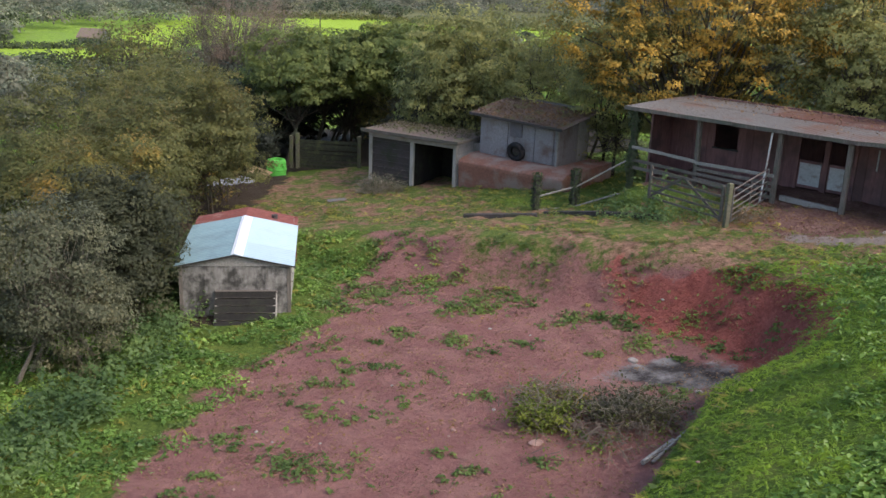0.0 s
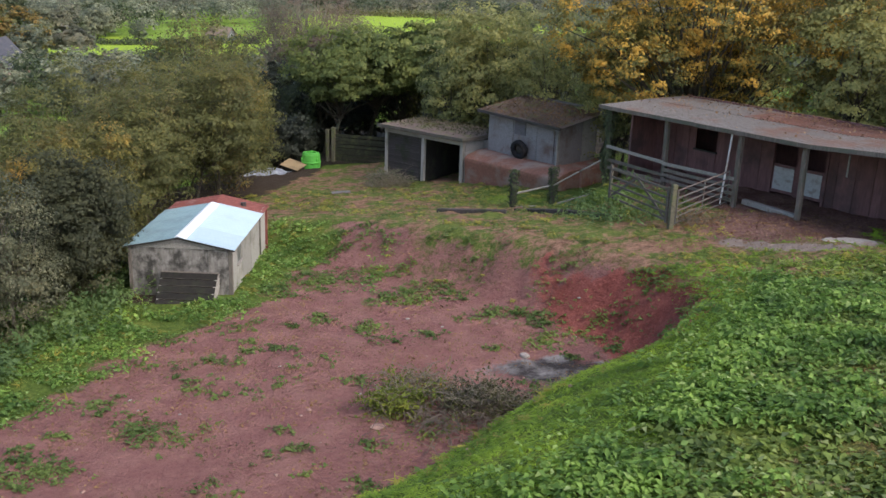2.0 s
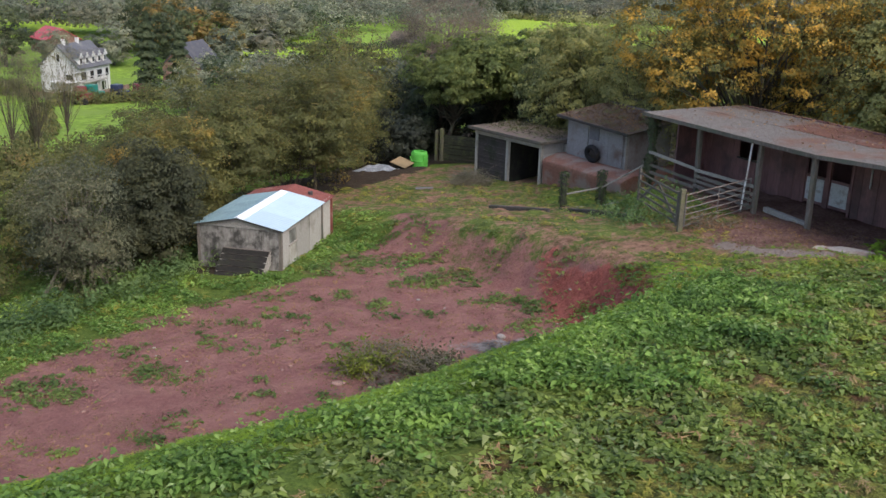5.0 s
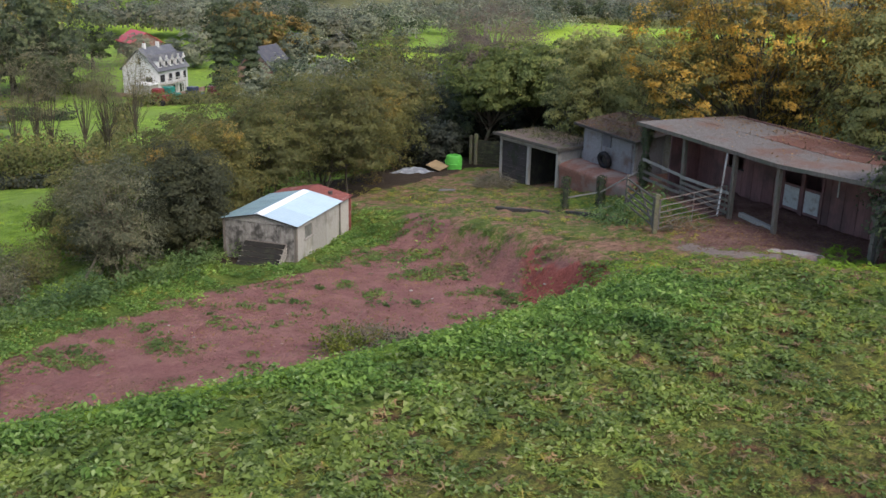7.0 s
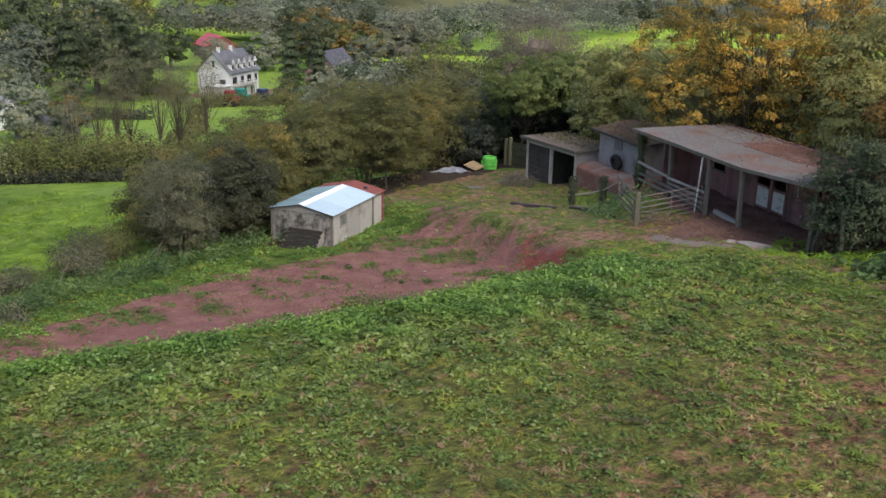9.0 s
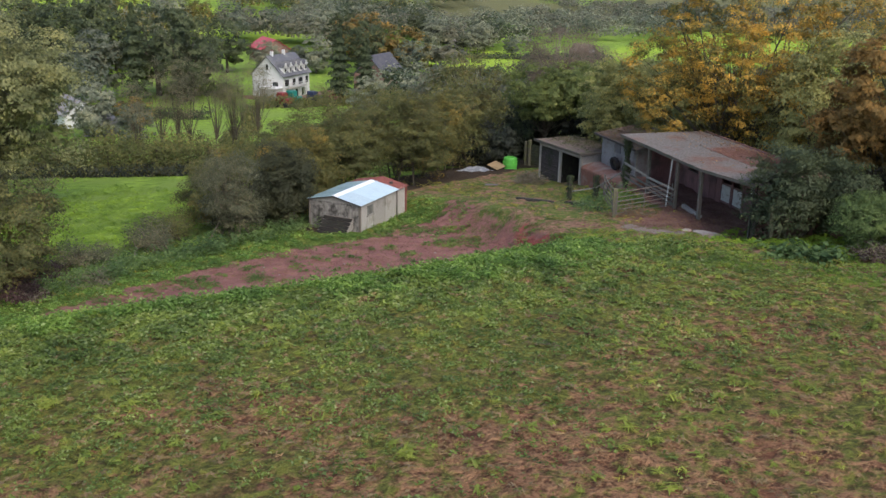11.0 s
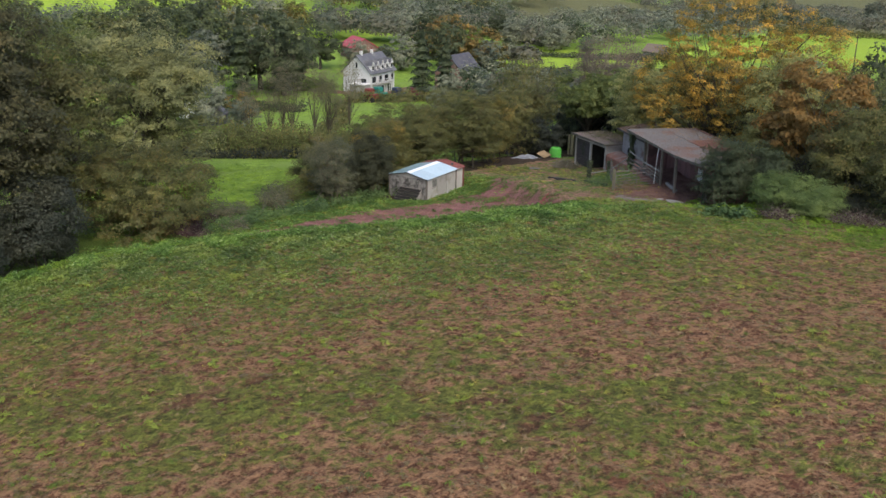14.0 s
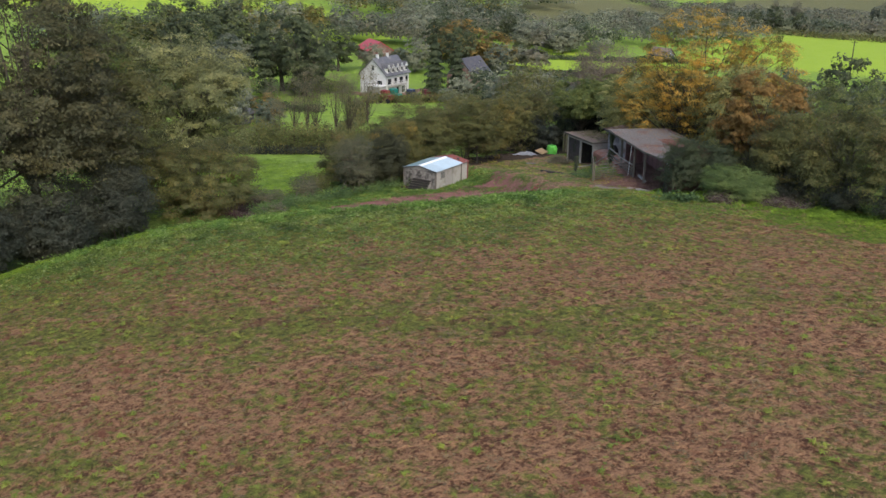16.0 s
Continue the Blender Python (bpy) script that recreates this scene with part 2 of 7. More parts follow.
# ---- geometry helpers ----
def link_mesh(name, bm, material, parent=None, label="", smooth=False, bevel=0.0):
    if bevel:
        bmesh.ops.bevel(bm, geom=bm.edges[:], offset=bevel, segments=1, affect="EDGES", clamp_overlap=True)
    bmesh.ops.recalc_face_normals(bm, faces=bm.faces[:])
    me = bpy.data.meshes.new(name)
    bm.to_mesh(me)
    bm.free()
    if smooth:
        me.polygons.foreach_set("use_smooth", [True] * len(me.polygons))
    me.materials.append(material)
    ob = new(name, me)
    if parent is not None:
        ob.parent = parent
    if label:
        ob["label"] = label
    return ob


def part(name, bm, material, parent, label="", bevel=0.0, smooth=False):
    return link_mesh(name, bm, material, parent, label, smooth, bevel)


def thing(name, m, label, category, group="", kind=""):
    ob = new(name)
    ob.empty_display_size = 0.2
    ob.matrix_world = m
    return tagged(ob, label, category, group, kind)


def box(bm, a, b, m=None):
    """A box between two corners, turned by m."""
    (x0, y0, z0), (x1, y1, z1) = a, b
    mid = Matrix.Translation(((x0 + x1) / 2, (y0 + y1) / 2, (z0 + z1) / 2)) @ Matrix.Diagonal((abs(x1 - x0), abs(y1 - y0), abs(z1 - z0), 1))
    bmesh.ops.create_cube(bm, size=1, matrix=(m @ mid) if m else mid)
    return bm


def boxes(*pairs):
    bm = bmesh.new()
    for a, b in pairs:
        box(bm, a, b)
    return bm


def beam(bm, p, q, w, h):
    """A squared timber from p to q."""
    p, q = Vector(p), Vector(q)
    turn = (q - p).to_track_quat("Z", "Y").to_matrix().to_4x4()
    m = Matrix.Translation((p + q) / 2) @ turn @ Matrix.Diagonal((w, h, (q - p).length, 1))
    bmesh.ops.create_cube(bm, size=1, matrix=m)
    return bm


def rod(bm, p, q, r0, r1=None, n=8):
    p, q = Vector(p), Vector(q)
    turn = (q - p).to_track_quat("Z", "Y").to_matrix().to_4x4()
    bmesh.ops.create_cone(bm, segments=n, radius1=r0, radius2=r0 if r1 is None else r1, depth=(q - p).length, cap_ends=True, matrix=Matrix.Translation((p + q) / 2) @ turn)
    return bm


def prism(bm, outline, y0, y1):
    """An outline in x and z, drawn out from y0 to y1."""
    a = [bm.verts.new((x, y0, z)) for x, z in outline]
    b = [bm.verts.new((x, y1, z)) for x, z in outline]
    n = len(a)
    bm.faces.new(a)
    bm.faces.new(b[::-1])
    for k in range(n):
        bm.faces.new((a[k], b[k], b[(k + 1) % n], a[(k + 1) % n]))
    return bm


def corrugated(bm, p, u, v, pitch=0.076, depth=0.018, thick=0.006):
    """A corrugated sheet from corner p, its waves counted along u, its sheet length along v."""
    p, u, v = Vector(p), Vector(u), Vector(v)
    n = u.cross(v).normalized()
    if n.z < 0:
        n = -n
    k = max(4, int(u.length / pitch * 4))
    rows = []
    for j in (0, 1):
        for lift in (0, -thick):
            rows.append([bm.verts.new(p + u * (i / k) + v * j + n * (depth * 0.5 * math.sin(i * math.pi / 2 + 0.6) + lift)) for i in range(k + 1)])
    for i in range(k):
        bm.faces.new((rows[0][i], rows[0][i + 1], rows[2][i + 1], rows[2][i]))
        bm.faces.new((rows[1][i], rows[3][i], rows[3][i + 1], rows[1][i + 1]))
        bm.faces.new((rows[0][i], rows[1][i], rows[1][i + 1], rows[0][i + 1]))
        bm.faces.new((rows[2][i], rows[2][i + 1], rows[3][i + 1], rows[3][i]))
    return bm


# ---- the lie of the land ----
RIM = np.array([(-8, -90), (-6.4, -10), (-5.6, 0.5), (-2.8, 3.6), (0.2, 6.6), (2.9, 9.4), (4.7, 11.4), (6.3, 13.8), (7.5, 16.2), (8.3, 18.5), (8.9, 20.3),
                (8.9, 22.0), (8.0, 23.7), (6.6, 25.2), (5.0, 26.6), (3.3, 27.9), (1.0, 29.5), (-2, 32), (-9, 37), (-20, 44), (-70, 62)], float)


def ease(a, b, v):
    t = np.clip((v - a) / (b - a), 0, 1)
    return t * t * (3 - 2 * t)


def line_distance(x, y, pts):
    """Distance to a polyline, the side (positive to the right of its way) and how far along it the nearest place is."""
    best, side, along = np.full(np.shape(x), 1e9), np.zeros(np.shape(x)), np.zeros(np.shape(x))
    run = 0.0
    for a, b in zip(pts[:-1], pts[1:]):
        d = b - a
        l2 = d @ d
        t = np.clip(((x - a[0]) * d[0] + (y - a[1]) * d[1]) / l2, 0, 1)
        dx, dy = x - a[0] - t * d[0], y - a[1] - t * d[1]
        r = np.hypot(dx, dy)
        near = r < best
        best = np.where(near, r, best)
        side = np.where(near, np.where(d[1] * (x - a[0]) - d[0] * (y - a[1]) > 0, 1.0, -1.0), side)
        along = np.where(near, run + t * math.sqrt(l2), along)
        run += math.sqrt(l2)
    return best * side, along


def ripple(x, y, scale, seed, octaves=4):
    """Smooth random relief, about -1 to 1."""
    rng = np.random.RandomState(seed)
    out, amp, tot = 0.0, 1.0, 0.0
    for _ in range(octaves):
        part_sum = 0.0
        for _ in range(9):
            a, ph = rng.uniform(0, 2 * math.pi, 2)
            k = 2 * math.pi / scale * rng.uniform(0.45, 1.7)
            part_sum = part_sum + np.sin((x * math.cos(a) + y * math.sin(a)) * k + ph)
        out = out + amp * part_sum / 3.4
        tot += amp
        amp, scale = amp * 0.55, scale * 0.47
    return out / tot


def upper(x, y):
    xc, yc = np.clip(x, -14, 34), np.clip(y, -45, 36)
    z = 2.56 + 0.1323 * xc + 0.0292 * yc - 0.00082 * xc ** 2 - 0.00083 * xc * yc - 0.00259 * yc ** 2
    z = z + 0.12 * np.minimum(x + 14, 0) + 0.08 * np.clip(x - 34, 0, 90) - 0.09 * np.clip(y - 36, 0, None)
    z = z - 0.42 * np.exp(-((x - 7.5) ** 2 + (y - 22.5) ** 2) / 14.0)
    return z


def lower(x, y):
    yc = np.clip(y, 6, 36)
    return 1.017 + 0.053 * np.maximum(x, -9) - 0.0373 * yc + 0.12 * np.minimum(x + 9, 0) - 0.09 * np.clip(y - 36, 0, None) - 0.1


def shoulder(y):
    """Where the bank is grassed over, 0 to 1."""
    return ease(20.2, 17.2, y) * ease(-2, 4, y)


def land(x, y, fine=True):
    x, y = np.asarray(x, float), np.asarray(y, float)
    sd, along = line_distance(x, y, RIM)
    w = np.where(y > 27.5, 1.5 + np.clip(y - 27.5, 0, 6) * 0.5, 1.5)
    k = ease(0, 1, (sd + ripple(x, y, 2.3, 5) * 0.18 + w) / (w + 0.15))
    # towards the south the bank is a long grassy shoulder with a short steep foot
    g = shoulder(y)
    s = sd + ripple(x, y, 3.1, 6) * 0.15
    k = k + g * (np.where(s > -2.15, 1 - 0.52 * (np.clip(0.9 - s, 0, 3.05) / 3.05) ** 1.5, 0.48 * ease(-2.85, -2.15, s)) - k)
    lo = lower(x, y) + 0.25 * (1 - g) * np.exp(-np.clip(-sd - 1.2, 0, 9) / 0.9) * (sd < 0)
    z = lo + (upper(x, y) - lo) * k
    # level ground under the stable and its forecourt
    u, v = (x - 6.6) * 0.729 - (y - 33.9) * 0.6845, (x - 6.6) * 0.6845 + (y - 33.9) * 0.729
    pad = ease(-0.3, 1.2, u) * ease(14.0, 12.0, u) * ease(-2.6, -0.6, v) * ease(8, 6, v)
    z = z + pad * (2.5 + 0.1 * ease(7, 11, u) - z)
    floor = -12.6
    z = floor + 2.0 * np.logaddexp(0, (z - floor) / 2.0)
    r = np.hypot(x, y)
    z = z + ease(330, 900, r) * 0.05 * (r - 330) + ease(90, 200, r) * 1.2 * ripple(x, y, 160, 9)
    # west pasture slope far beyond the house
    z = z + 16 * ease(150, 330, -x) * ease(60, 160, y)
    if fine:
        close = 1 - ease(45, 80, r)
        field = ease(0.5, 3, sd)
        z = z + close * ((0.022 + 0.06 * field) * ripple(x, y, 1.0, 3, 2) + 0.07 * ripple(x, y, 6, 4) * field)
    return z


def ground(x, y):
    return float(land(x, y))


def axis(lo, hi, step, out_lo, out_hi, grow=1.13):
    core = list(np.arange(lo, hi + 1e-6, step))
    a, s = [], step
    while (a[-1] if a else lo) > out_lo:
        s *= grow
        a.append((a[-1] if a else lo) - s)
    b, s = [], step
    while (b[-1] if b else core[-1]) < out_hi:
        s *= grow
        b.append((b[-1] if b else core[-1]) + s)
    return np.array(a[::-1] + core + b)


def grid_mesh(name, xs, ys):
    gx, gy = np.meshgrid(xs, ys)
    gz = land(gx, gy)
    nx, ny = len(xs), len(ys)
    co = np.stack([gx, gy, gz], -1).reshape(-1, 3)
    i = np.arange((ny - 1) * nx).reshape(ny - 1, nx)[:, :-1].ravel()
    quads = np.stack([i, i + 1, i + 1 + nx, i + nx], -1)
    me = bpy.data.meshes.new(name)
    me.vertices.add(len(co))
    me.vertices.foreach_set("co", co.ravel())
    me.loops.add(quads.size)
    me.loops.foreach_set("vertex_index", quads.ravel().astype(np.int32))
    me.polygons.add(len(quads))
    me.polygons.foreach_set("loop_start", np.arange(0, quads.size, 4, dtype=np.int32))
    me.update(calc_edges=True)
    me.polygons.foreach_set("use_smooth", np.ones(len(quads), bool))
    return me, co


def zones(x, y):
    """What covers the land at each place: bare red earth, weeds, worn field, track, yard apron, open pasture; also
    shade painted below lane and hedge.
    """
    sd, along = line_distance(x, y, RIM)
    n1, n2 = ripple(x, y, 5, 21), ripple(x, y, 1.8, 22)
    west = np.interp(y, [4, 9, 13, 20, 23.5, 28, 31.5, 36], [-5.5, -6.6, -6.4, -5.6, -3.7, -3.1, -2.6, -4.5])
    soil = ease(-0.5, 0.9, x - west + 0.7 * n1) * ease(0.0, 0.7, -sd - 2.3 * shoulder(y) + 0.3 * n2) * ease(34.5, 30, y) * ease(2, 6, y) * (1 - 0.4 * ease(-1.5, 1.2, x) * ease(24.5, 27, y + 0.6 * n1) * ease(6.5, 4.5, x))
    bank = ease(-2.6, -1.2, sd) * ease(0, -0.5, sd + 0.35 * n2 + 0.25 - 0.6 * ease(6.0, 7.6, x)) * (1 - shoulder(y + 0.6)) * ease(3.5, 6.0, x + 0.5 * n1)
    field = ease(2.0, 5.0, sd + 0.8 * n1) * ease(23.5, 18, y + 0.5 * n1)
    mud = ease(0.6, 0.2, np.abs(line_distance(x, y, np.array([(20, 22.5), (12, 25.0), (8.4, 26.6), (5, 29.6), (1.5, 32.5), (-3, 37.5), (-6, 44)], float))[0]) - 0.8 - 0.5 * n1)
    yard = ease(1.2, -0.6, np.hypot((x - 12.2) / 1.5, (y - 27.8) / 1.15) - 1.6 + 0.3 * n2)
    su, sv = (x - 6.6) * 0.729 - (y - 33.9) * 0.6845, (x - 6.6) * 0.6845 + (y - 33.9) * 0.729
    yard = np.maximum(yard, ease(-0.2, 0.3, su) * ease(12.4, 11.8, su) * ease(-0.9, -0.3, sv + 0.3 * n2) * ease(5.2, 4.8, sv))
    # Shade under the lane's trees, painted dark into the ground.
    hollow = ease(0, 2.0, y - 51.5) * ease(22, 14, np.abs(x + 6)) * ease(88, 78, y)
    r = np.hypot(x, y)
    open_land = ease(40, 70, r)
    mossy = ease(0.9, -0.3, np.hypot((x + 4.6) / 5.2, (y - 42) / 9.5) - 0.75 + 0.3 * n1)
    mossy = np.maximum(mossy, ease(4.2, 2.6, np.abs(line_distance(x, y, np.array([(22, 22.5), (12, 24.0), (8.4, 26.0), (4, 29.6), (1.0, 32.5), (-3, 37.5), (-6, 46)], float))[0]) + 0.8 * n1) * ease(-1.6, 0.4, sd))
    # Dark soil by the shed; along the hedge, shade painted on the ground.
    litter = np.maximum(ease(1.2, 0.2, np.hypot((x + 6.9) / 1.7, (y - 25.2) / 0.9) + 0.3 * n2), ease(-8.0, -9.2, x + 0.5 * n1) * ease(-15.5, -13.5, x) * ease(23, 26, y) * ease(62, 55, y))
    # Far fields in the sun; their sunlight is painted, not lit.
    bright = np.maximum.reduce([ease(176, 180, y) * ease(231, 226, y) * ease(-140, -130, x) * ease(-60, -70, x), ease(222, 228, y) * ease(338, 332, y) * ease(-95, -85, x) * ease(120, 100, x),
                                ease(-160, -175, x) * ease(120, 140, y) * ease(240, 220, y), ease(-205, -225, x) * ease(270, 280, y) * ease(330, 315, y)])
    ash = ease(0.6, -0.5, np.hypot((x - 5.7) / 1.6, y - 20.7) - 0.85 + 0.3 * n2)
    scrub = ease(330, 380, r) * ease(-330, -250, x - 0.2 * y + 60 * n1)
    apron = ease(0.4, -0.3, np.abs(line_distance(x, y, np.array([(10.2, 26.0), (11.3, 25.0), (12.6, 24.9)], float))[0]) - 0.35 + 0.15 * n2)
    yard = np.maximum(yard, apron)
    lawn = np.maximum(ease(0.6, -0.4, np.hypot((x - 1.6) / 2.6, (y - 36.0) / 1.5) - 1 + 0.4 * n2), ease(4.6, 2.2, np.abs(line_distance(x, y, np.array([(10, 22.8), (16, 22.4), (26, 20.5), (40, 16.5)], float))[0]) + 1.4 * n1 + 0.5 * n2)) * ease(0.6, 1.6, sd)
    return dict(lawn=lawn, apron=apron, sward=np.maximum(ease(21, 5, sd + 2.5 * n1), ease(2.6, 0.6, np.abs(line_distance(x, y, np.array([(2, -17), (9, -12.5), (17, -7), (24, -4.5)], float))[0]) + 1.3 * n1)), mossy=mossy, litter=litter, ash=ash, bright=bright, scrub=scrub, soil=soil, bank=bank, field=field * (1 - open_land), track=mud * (1 - soil), yard=yard, hollow=hollow, open=np.maximum(open_land, ease(-12, -15, x) * ease(6, 12, y)))


def ground_material():
    m, nt, p, link = nodes_of("ground_cover")

    def mask(key):
        a = nt.nodes.new("ShaderNodeAttribute")
        a.attribute_name = key
        return a.outputs["Fac"]

    big, mid, fine = noise_node(nt, 0.22, 5, 0.55), noise_node(nt, 1.1, 6, 0.65), noise_node(nt, 9, 6, 0.7)
    tiny = noise_node(nt, 32, 4, 0.7)
    clods = maths(nt, "ADD", maths(nt, "MULTIPLY", mid, 0.5), maths(nt, "MULTIPLY", fine, 0.5))

    def edge(key, sharp=0.12):
        v = maths(nt, "ADD", mask(key), maths(nt, "MULTIPLY", maths(nt, "SUBTRACT", clods, 0.5), 1.6))
        return ramp(nt, v, [(0.5 - sharp, (0, 0, 0)), (0.5 + sharp, (1, 1, 1))])

    grass = mix(nt, ramp(nt, fine, [(0.35, (0, 0, 0)), (0.65, (1, 1, 1))]), (0.07, 0.11, 0.02), (0.16, 0.22, 0.04))
    grass = mix(nt, ramp(nt, mid, [(0.52, (0, 0, 0)), (0.66, (1, 1, 1))]), grass, (0.19, 0.22, 0.045))
    earth = mix(nt, ramp(nt, fine, [(0.3, (0, 0, 0)), (0.7, (1, 1, 1))]), (0.245, 0.108, 0.094), (0.325, 0.154, 0.134))
    earth = mix(nt, ramp(nt, mid, [(0.45, (0, 0, 0)), (0.6, (1, 1, 1))]), earth, (0.35, 0.172, 0.146))
    earth = mix(nt, ramp(nt, noise_node(nt, 0.5, 7, 0.7), [(0.54, (0, 0, 0)), (0.64, (0.22, 0.22, 0.22))]), earth, mix(nt, ramp(nt, tiny, [(0.4, (0, 0, 0)), (0.6, (1, 1, 1))]), (0.15, 0.085, 0.055), (0.36, 0.235, 0.165)))
    earth = mix(nt, ramp(nt, noise_node(nt, 22, 3, 0.5), [(0.64, (0, 0, 0)), (0.68, (0.5, 0.5, 0.5))]), earth, (0.14, 0.07, 0.055))
    deep = mix(nt, ramp(nt, clods, [(0.4, (0, 0, 0)), (0.62, (1, 1, 1))]), (0.23, 0.066, 0.052), (0.41, 0.13, 0.1))
    clump = noise_node(nt, 3.2, 5, 0.65)
    # Paler tuft tops and dark soil gaps also paint tussock light and shade.
    straw_and_shade = mix(nt, ramp(nt, maths(nt, "ADD", maths(nt, "MULTIPLY", clump, 0.5), maths(nt, "MULTIPLY", fine, 0.5)), [(0.43, (0, 0, 0)), (0.54, (1, 1, 1))]), (0.15, 0.067, 0.036), (0.47, 0.255, 0.132))
    straw_and_shade = mix(nt, ramp(nt, noise_node(nt, 0.5, 6, 0.7), [(0.56, (0, 0, 0)), (0.66, (0.75, 0.75, 0.75))]), straw_and_shade, mix(nt, clods, (0.14, 0.052, 0.031), (0.38, 0.155, 0.085)))
    grain = maths(nt, "ADD", maths(nt, "MULTIPLY", clump, 0.5), maths(nt, "ADD", maths(nt, "MULTIPLY", fine, 0.3), maths(nt, "MULTIPLY", tiny, 0.2)))
    turf = mix(nt, ramp(nt, grain, [(0.42, (0, 0, 0)), (0.58, (1, 1, 1))]), (0.1, 0.094, 0.028), (0.275, 0.285, 0.06))
    patch = maths(nt, "ADD", maths(nt, "MULTIPLY", noise_node(nt, 0.2, 3, 0.5), 0.45), maths(nt, "MULTIPLY", noise_node(nt, 2.1, 5, 0.68), 0.85))
    worn_turf = mix(nt, ramp(nt, maths(nt, "SUBTRACT", patch, maths(nt, "MULTIPLY", mask("sward"), 0.17)), [(0.55, (0, 0, 0)), (0.67, (1, 1, 1))]), turf, straw_and_shade)
    bare = maths(nt, "ADD", maths(nt, "MULTIPLY", noise_node(nt, 0.9, 6, 0.7), 0.8), maths(nt, "MULTIPLY", noise_node(nt, 0.13, 3, 0.5), 0.2))
    worn_turf = mix(nt, maths(nt, "MULTIPLY", maths(nt, "ADD", 0.25, mask("sward")), ramp(nt, bare, [(0.53, (0, 0, 0)), (0.6, (0.65, 0.65, 0.65))])), worn_turf, mix(nt, ramp(nt, grain, [(0.4, (0, 0, 0)), (0.6, (1, 1, 1))]), (0.085, 0.034, 0.024), (0.3, 0.125, 0.082)))
    broken = maths(nt, "ADD", maths(nt, "MULTIPLY", noise_node(nt, 0.8, 7, 0.72), 0.75), maths(nt, "MULTIPLY", fine, 0.25))
    soil_tone = mix(nt, ramp(nt, grain, [(0.42, (0, 0, 0)), (0.58, (1, 1, 1))]), (0.17, 0.083, 0.054), (0.39, 0.225, 0.148))
    moss_tone = mix(nt, ramp(nt, grain, [(0.4, (0, 0, 0)), (0.6, (1, 1, 1))]), (0.082, 0.108, 0.027), (0.2, 0.245, 0.05))
    path = mix(nt, ramp(nt, broken, [(0.4, (0, 0, 0)), (0.48, (1, 1, 1))]), moss_tone, soil_tone)
    moss = mix(nt, ramp(nt, broken, [(0.46, (0, 0, 0)), (0.54, (1, 1, 1))]), moss_tone, soil_tone)
    slab = mix(nt, ramp(nt, clods, [(0.42, (0, 0, 0)), (0.6, (1, 1, 1))]), (0.17, 0.083, 0.066), (0.29, 0.17, 0.14))
    slab = mix(nt, edge("apron"), slab, mix(nt, fine, (0.22, 0.165, 0.14), (0.36, 0.29, 0.25)))
    meadow = mix(nt, ramp(nt, broken, [(0.38, (0, 0, 0)), (0.6, (1, 1, 1))]), (0.12, 0.2, 0.03), (0.3, 0.43, 0.06))
    meadow = mix(nt, ramp(nt, big, [(0.45, (0, 0, 0)), (0.62, (1, 1, 1))]), meadow, (0.22, 0.31, 0.06))
    c = mix(nt, edge("open"), grass, meadow)
    # Sunlight on the far fields goes in as a brighter green.
    c = mix(nt, edge("bright"), c, mix(nt, big, (0.28, 0.41, 0.035), (0.36, 0.46, 0.055)))
    c = mix(nt, edge("scrub"), c, mix(nt, mid, (0.1, 0.1, 0.045), (0.2, 0.19, 0.08)))
    c = mix(nt, edge("field"), c, worn_turf)
    c = mix(nt, edge("lawn"), c, mix(nt, ramp(nt, grain, [(0.4, (0, 0, 0)), (0.6, (1, 1, 1))]), (0.1, 0.145, 0.024), (0.215, 0.3, 0.042)))
    c = mix(nt, edge("track"), c, path)
    c = mix(nt, edge("mossy"), c, moss)
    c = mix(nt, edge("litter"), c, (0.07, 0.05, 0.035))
    c = mix(nt, edge("soil"), c, earth)
    c = mix(nt, edge("bank"), c, deep)
    c = mix(nt, edge("ash"), c, mix(nt, ramp(nt, mid, [(0.4, (0, 0, 0)), (0.6, (1, 1, 1))]), (0.06, 0.05, 0.047), (0.33, 0.3, 0.285)))
    c = mix(nt, edge("yard"), c, slab)
    # The lane's tree shade goes into the ground colour.
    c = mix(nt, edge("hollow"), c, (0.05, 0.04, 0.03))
    link(c, p.inputs["Base Color"])
    p.inputs["Roughness"].default_value = 0.95
    p.inputs["Specular IOR Level"].default_value = 0.15
    tussock = maths(nt, "MULTIPLY", mask("field"), maths(nt, "MULTIPLY", clump, 4.0))
    bump(nt, p, maths(nt, "ADD", maths(nt, "MULTIPLY", tussock, 1.4), maths(nt, "ADD", maths(nt, "ADD", clods, noise_node(nt, 4.0, 5, 0.65)), maths(nt, "MULTIPLY", tiny, 0.35))), 1.0, 0.13)
    return m


xs = axis(-14, 34, 0.34, -1900, 1900)
ys = axis(-44, 56, 0.34, -900, 2600)
me, co = grid_mesh("ground", xs, ys)
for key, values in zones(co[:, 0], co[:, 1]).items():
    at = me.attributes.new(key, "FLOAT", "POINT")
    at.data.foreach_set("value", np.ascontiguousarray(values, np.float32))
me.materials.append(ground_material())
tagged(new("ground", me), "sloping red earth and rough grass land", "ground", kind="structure")

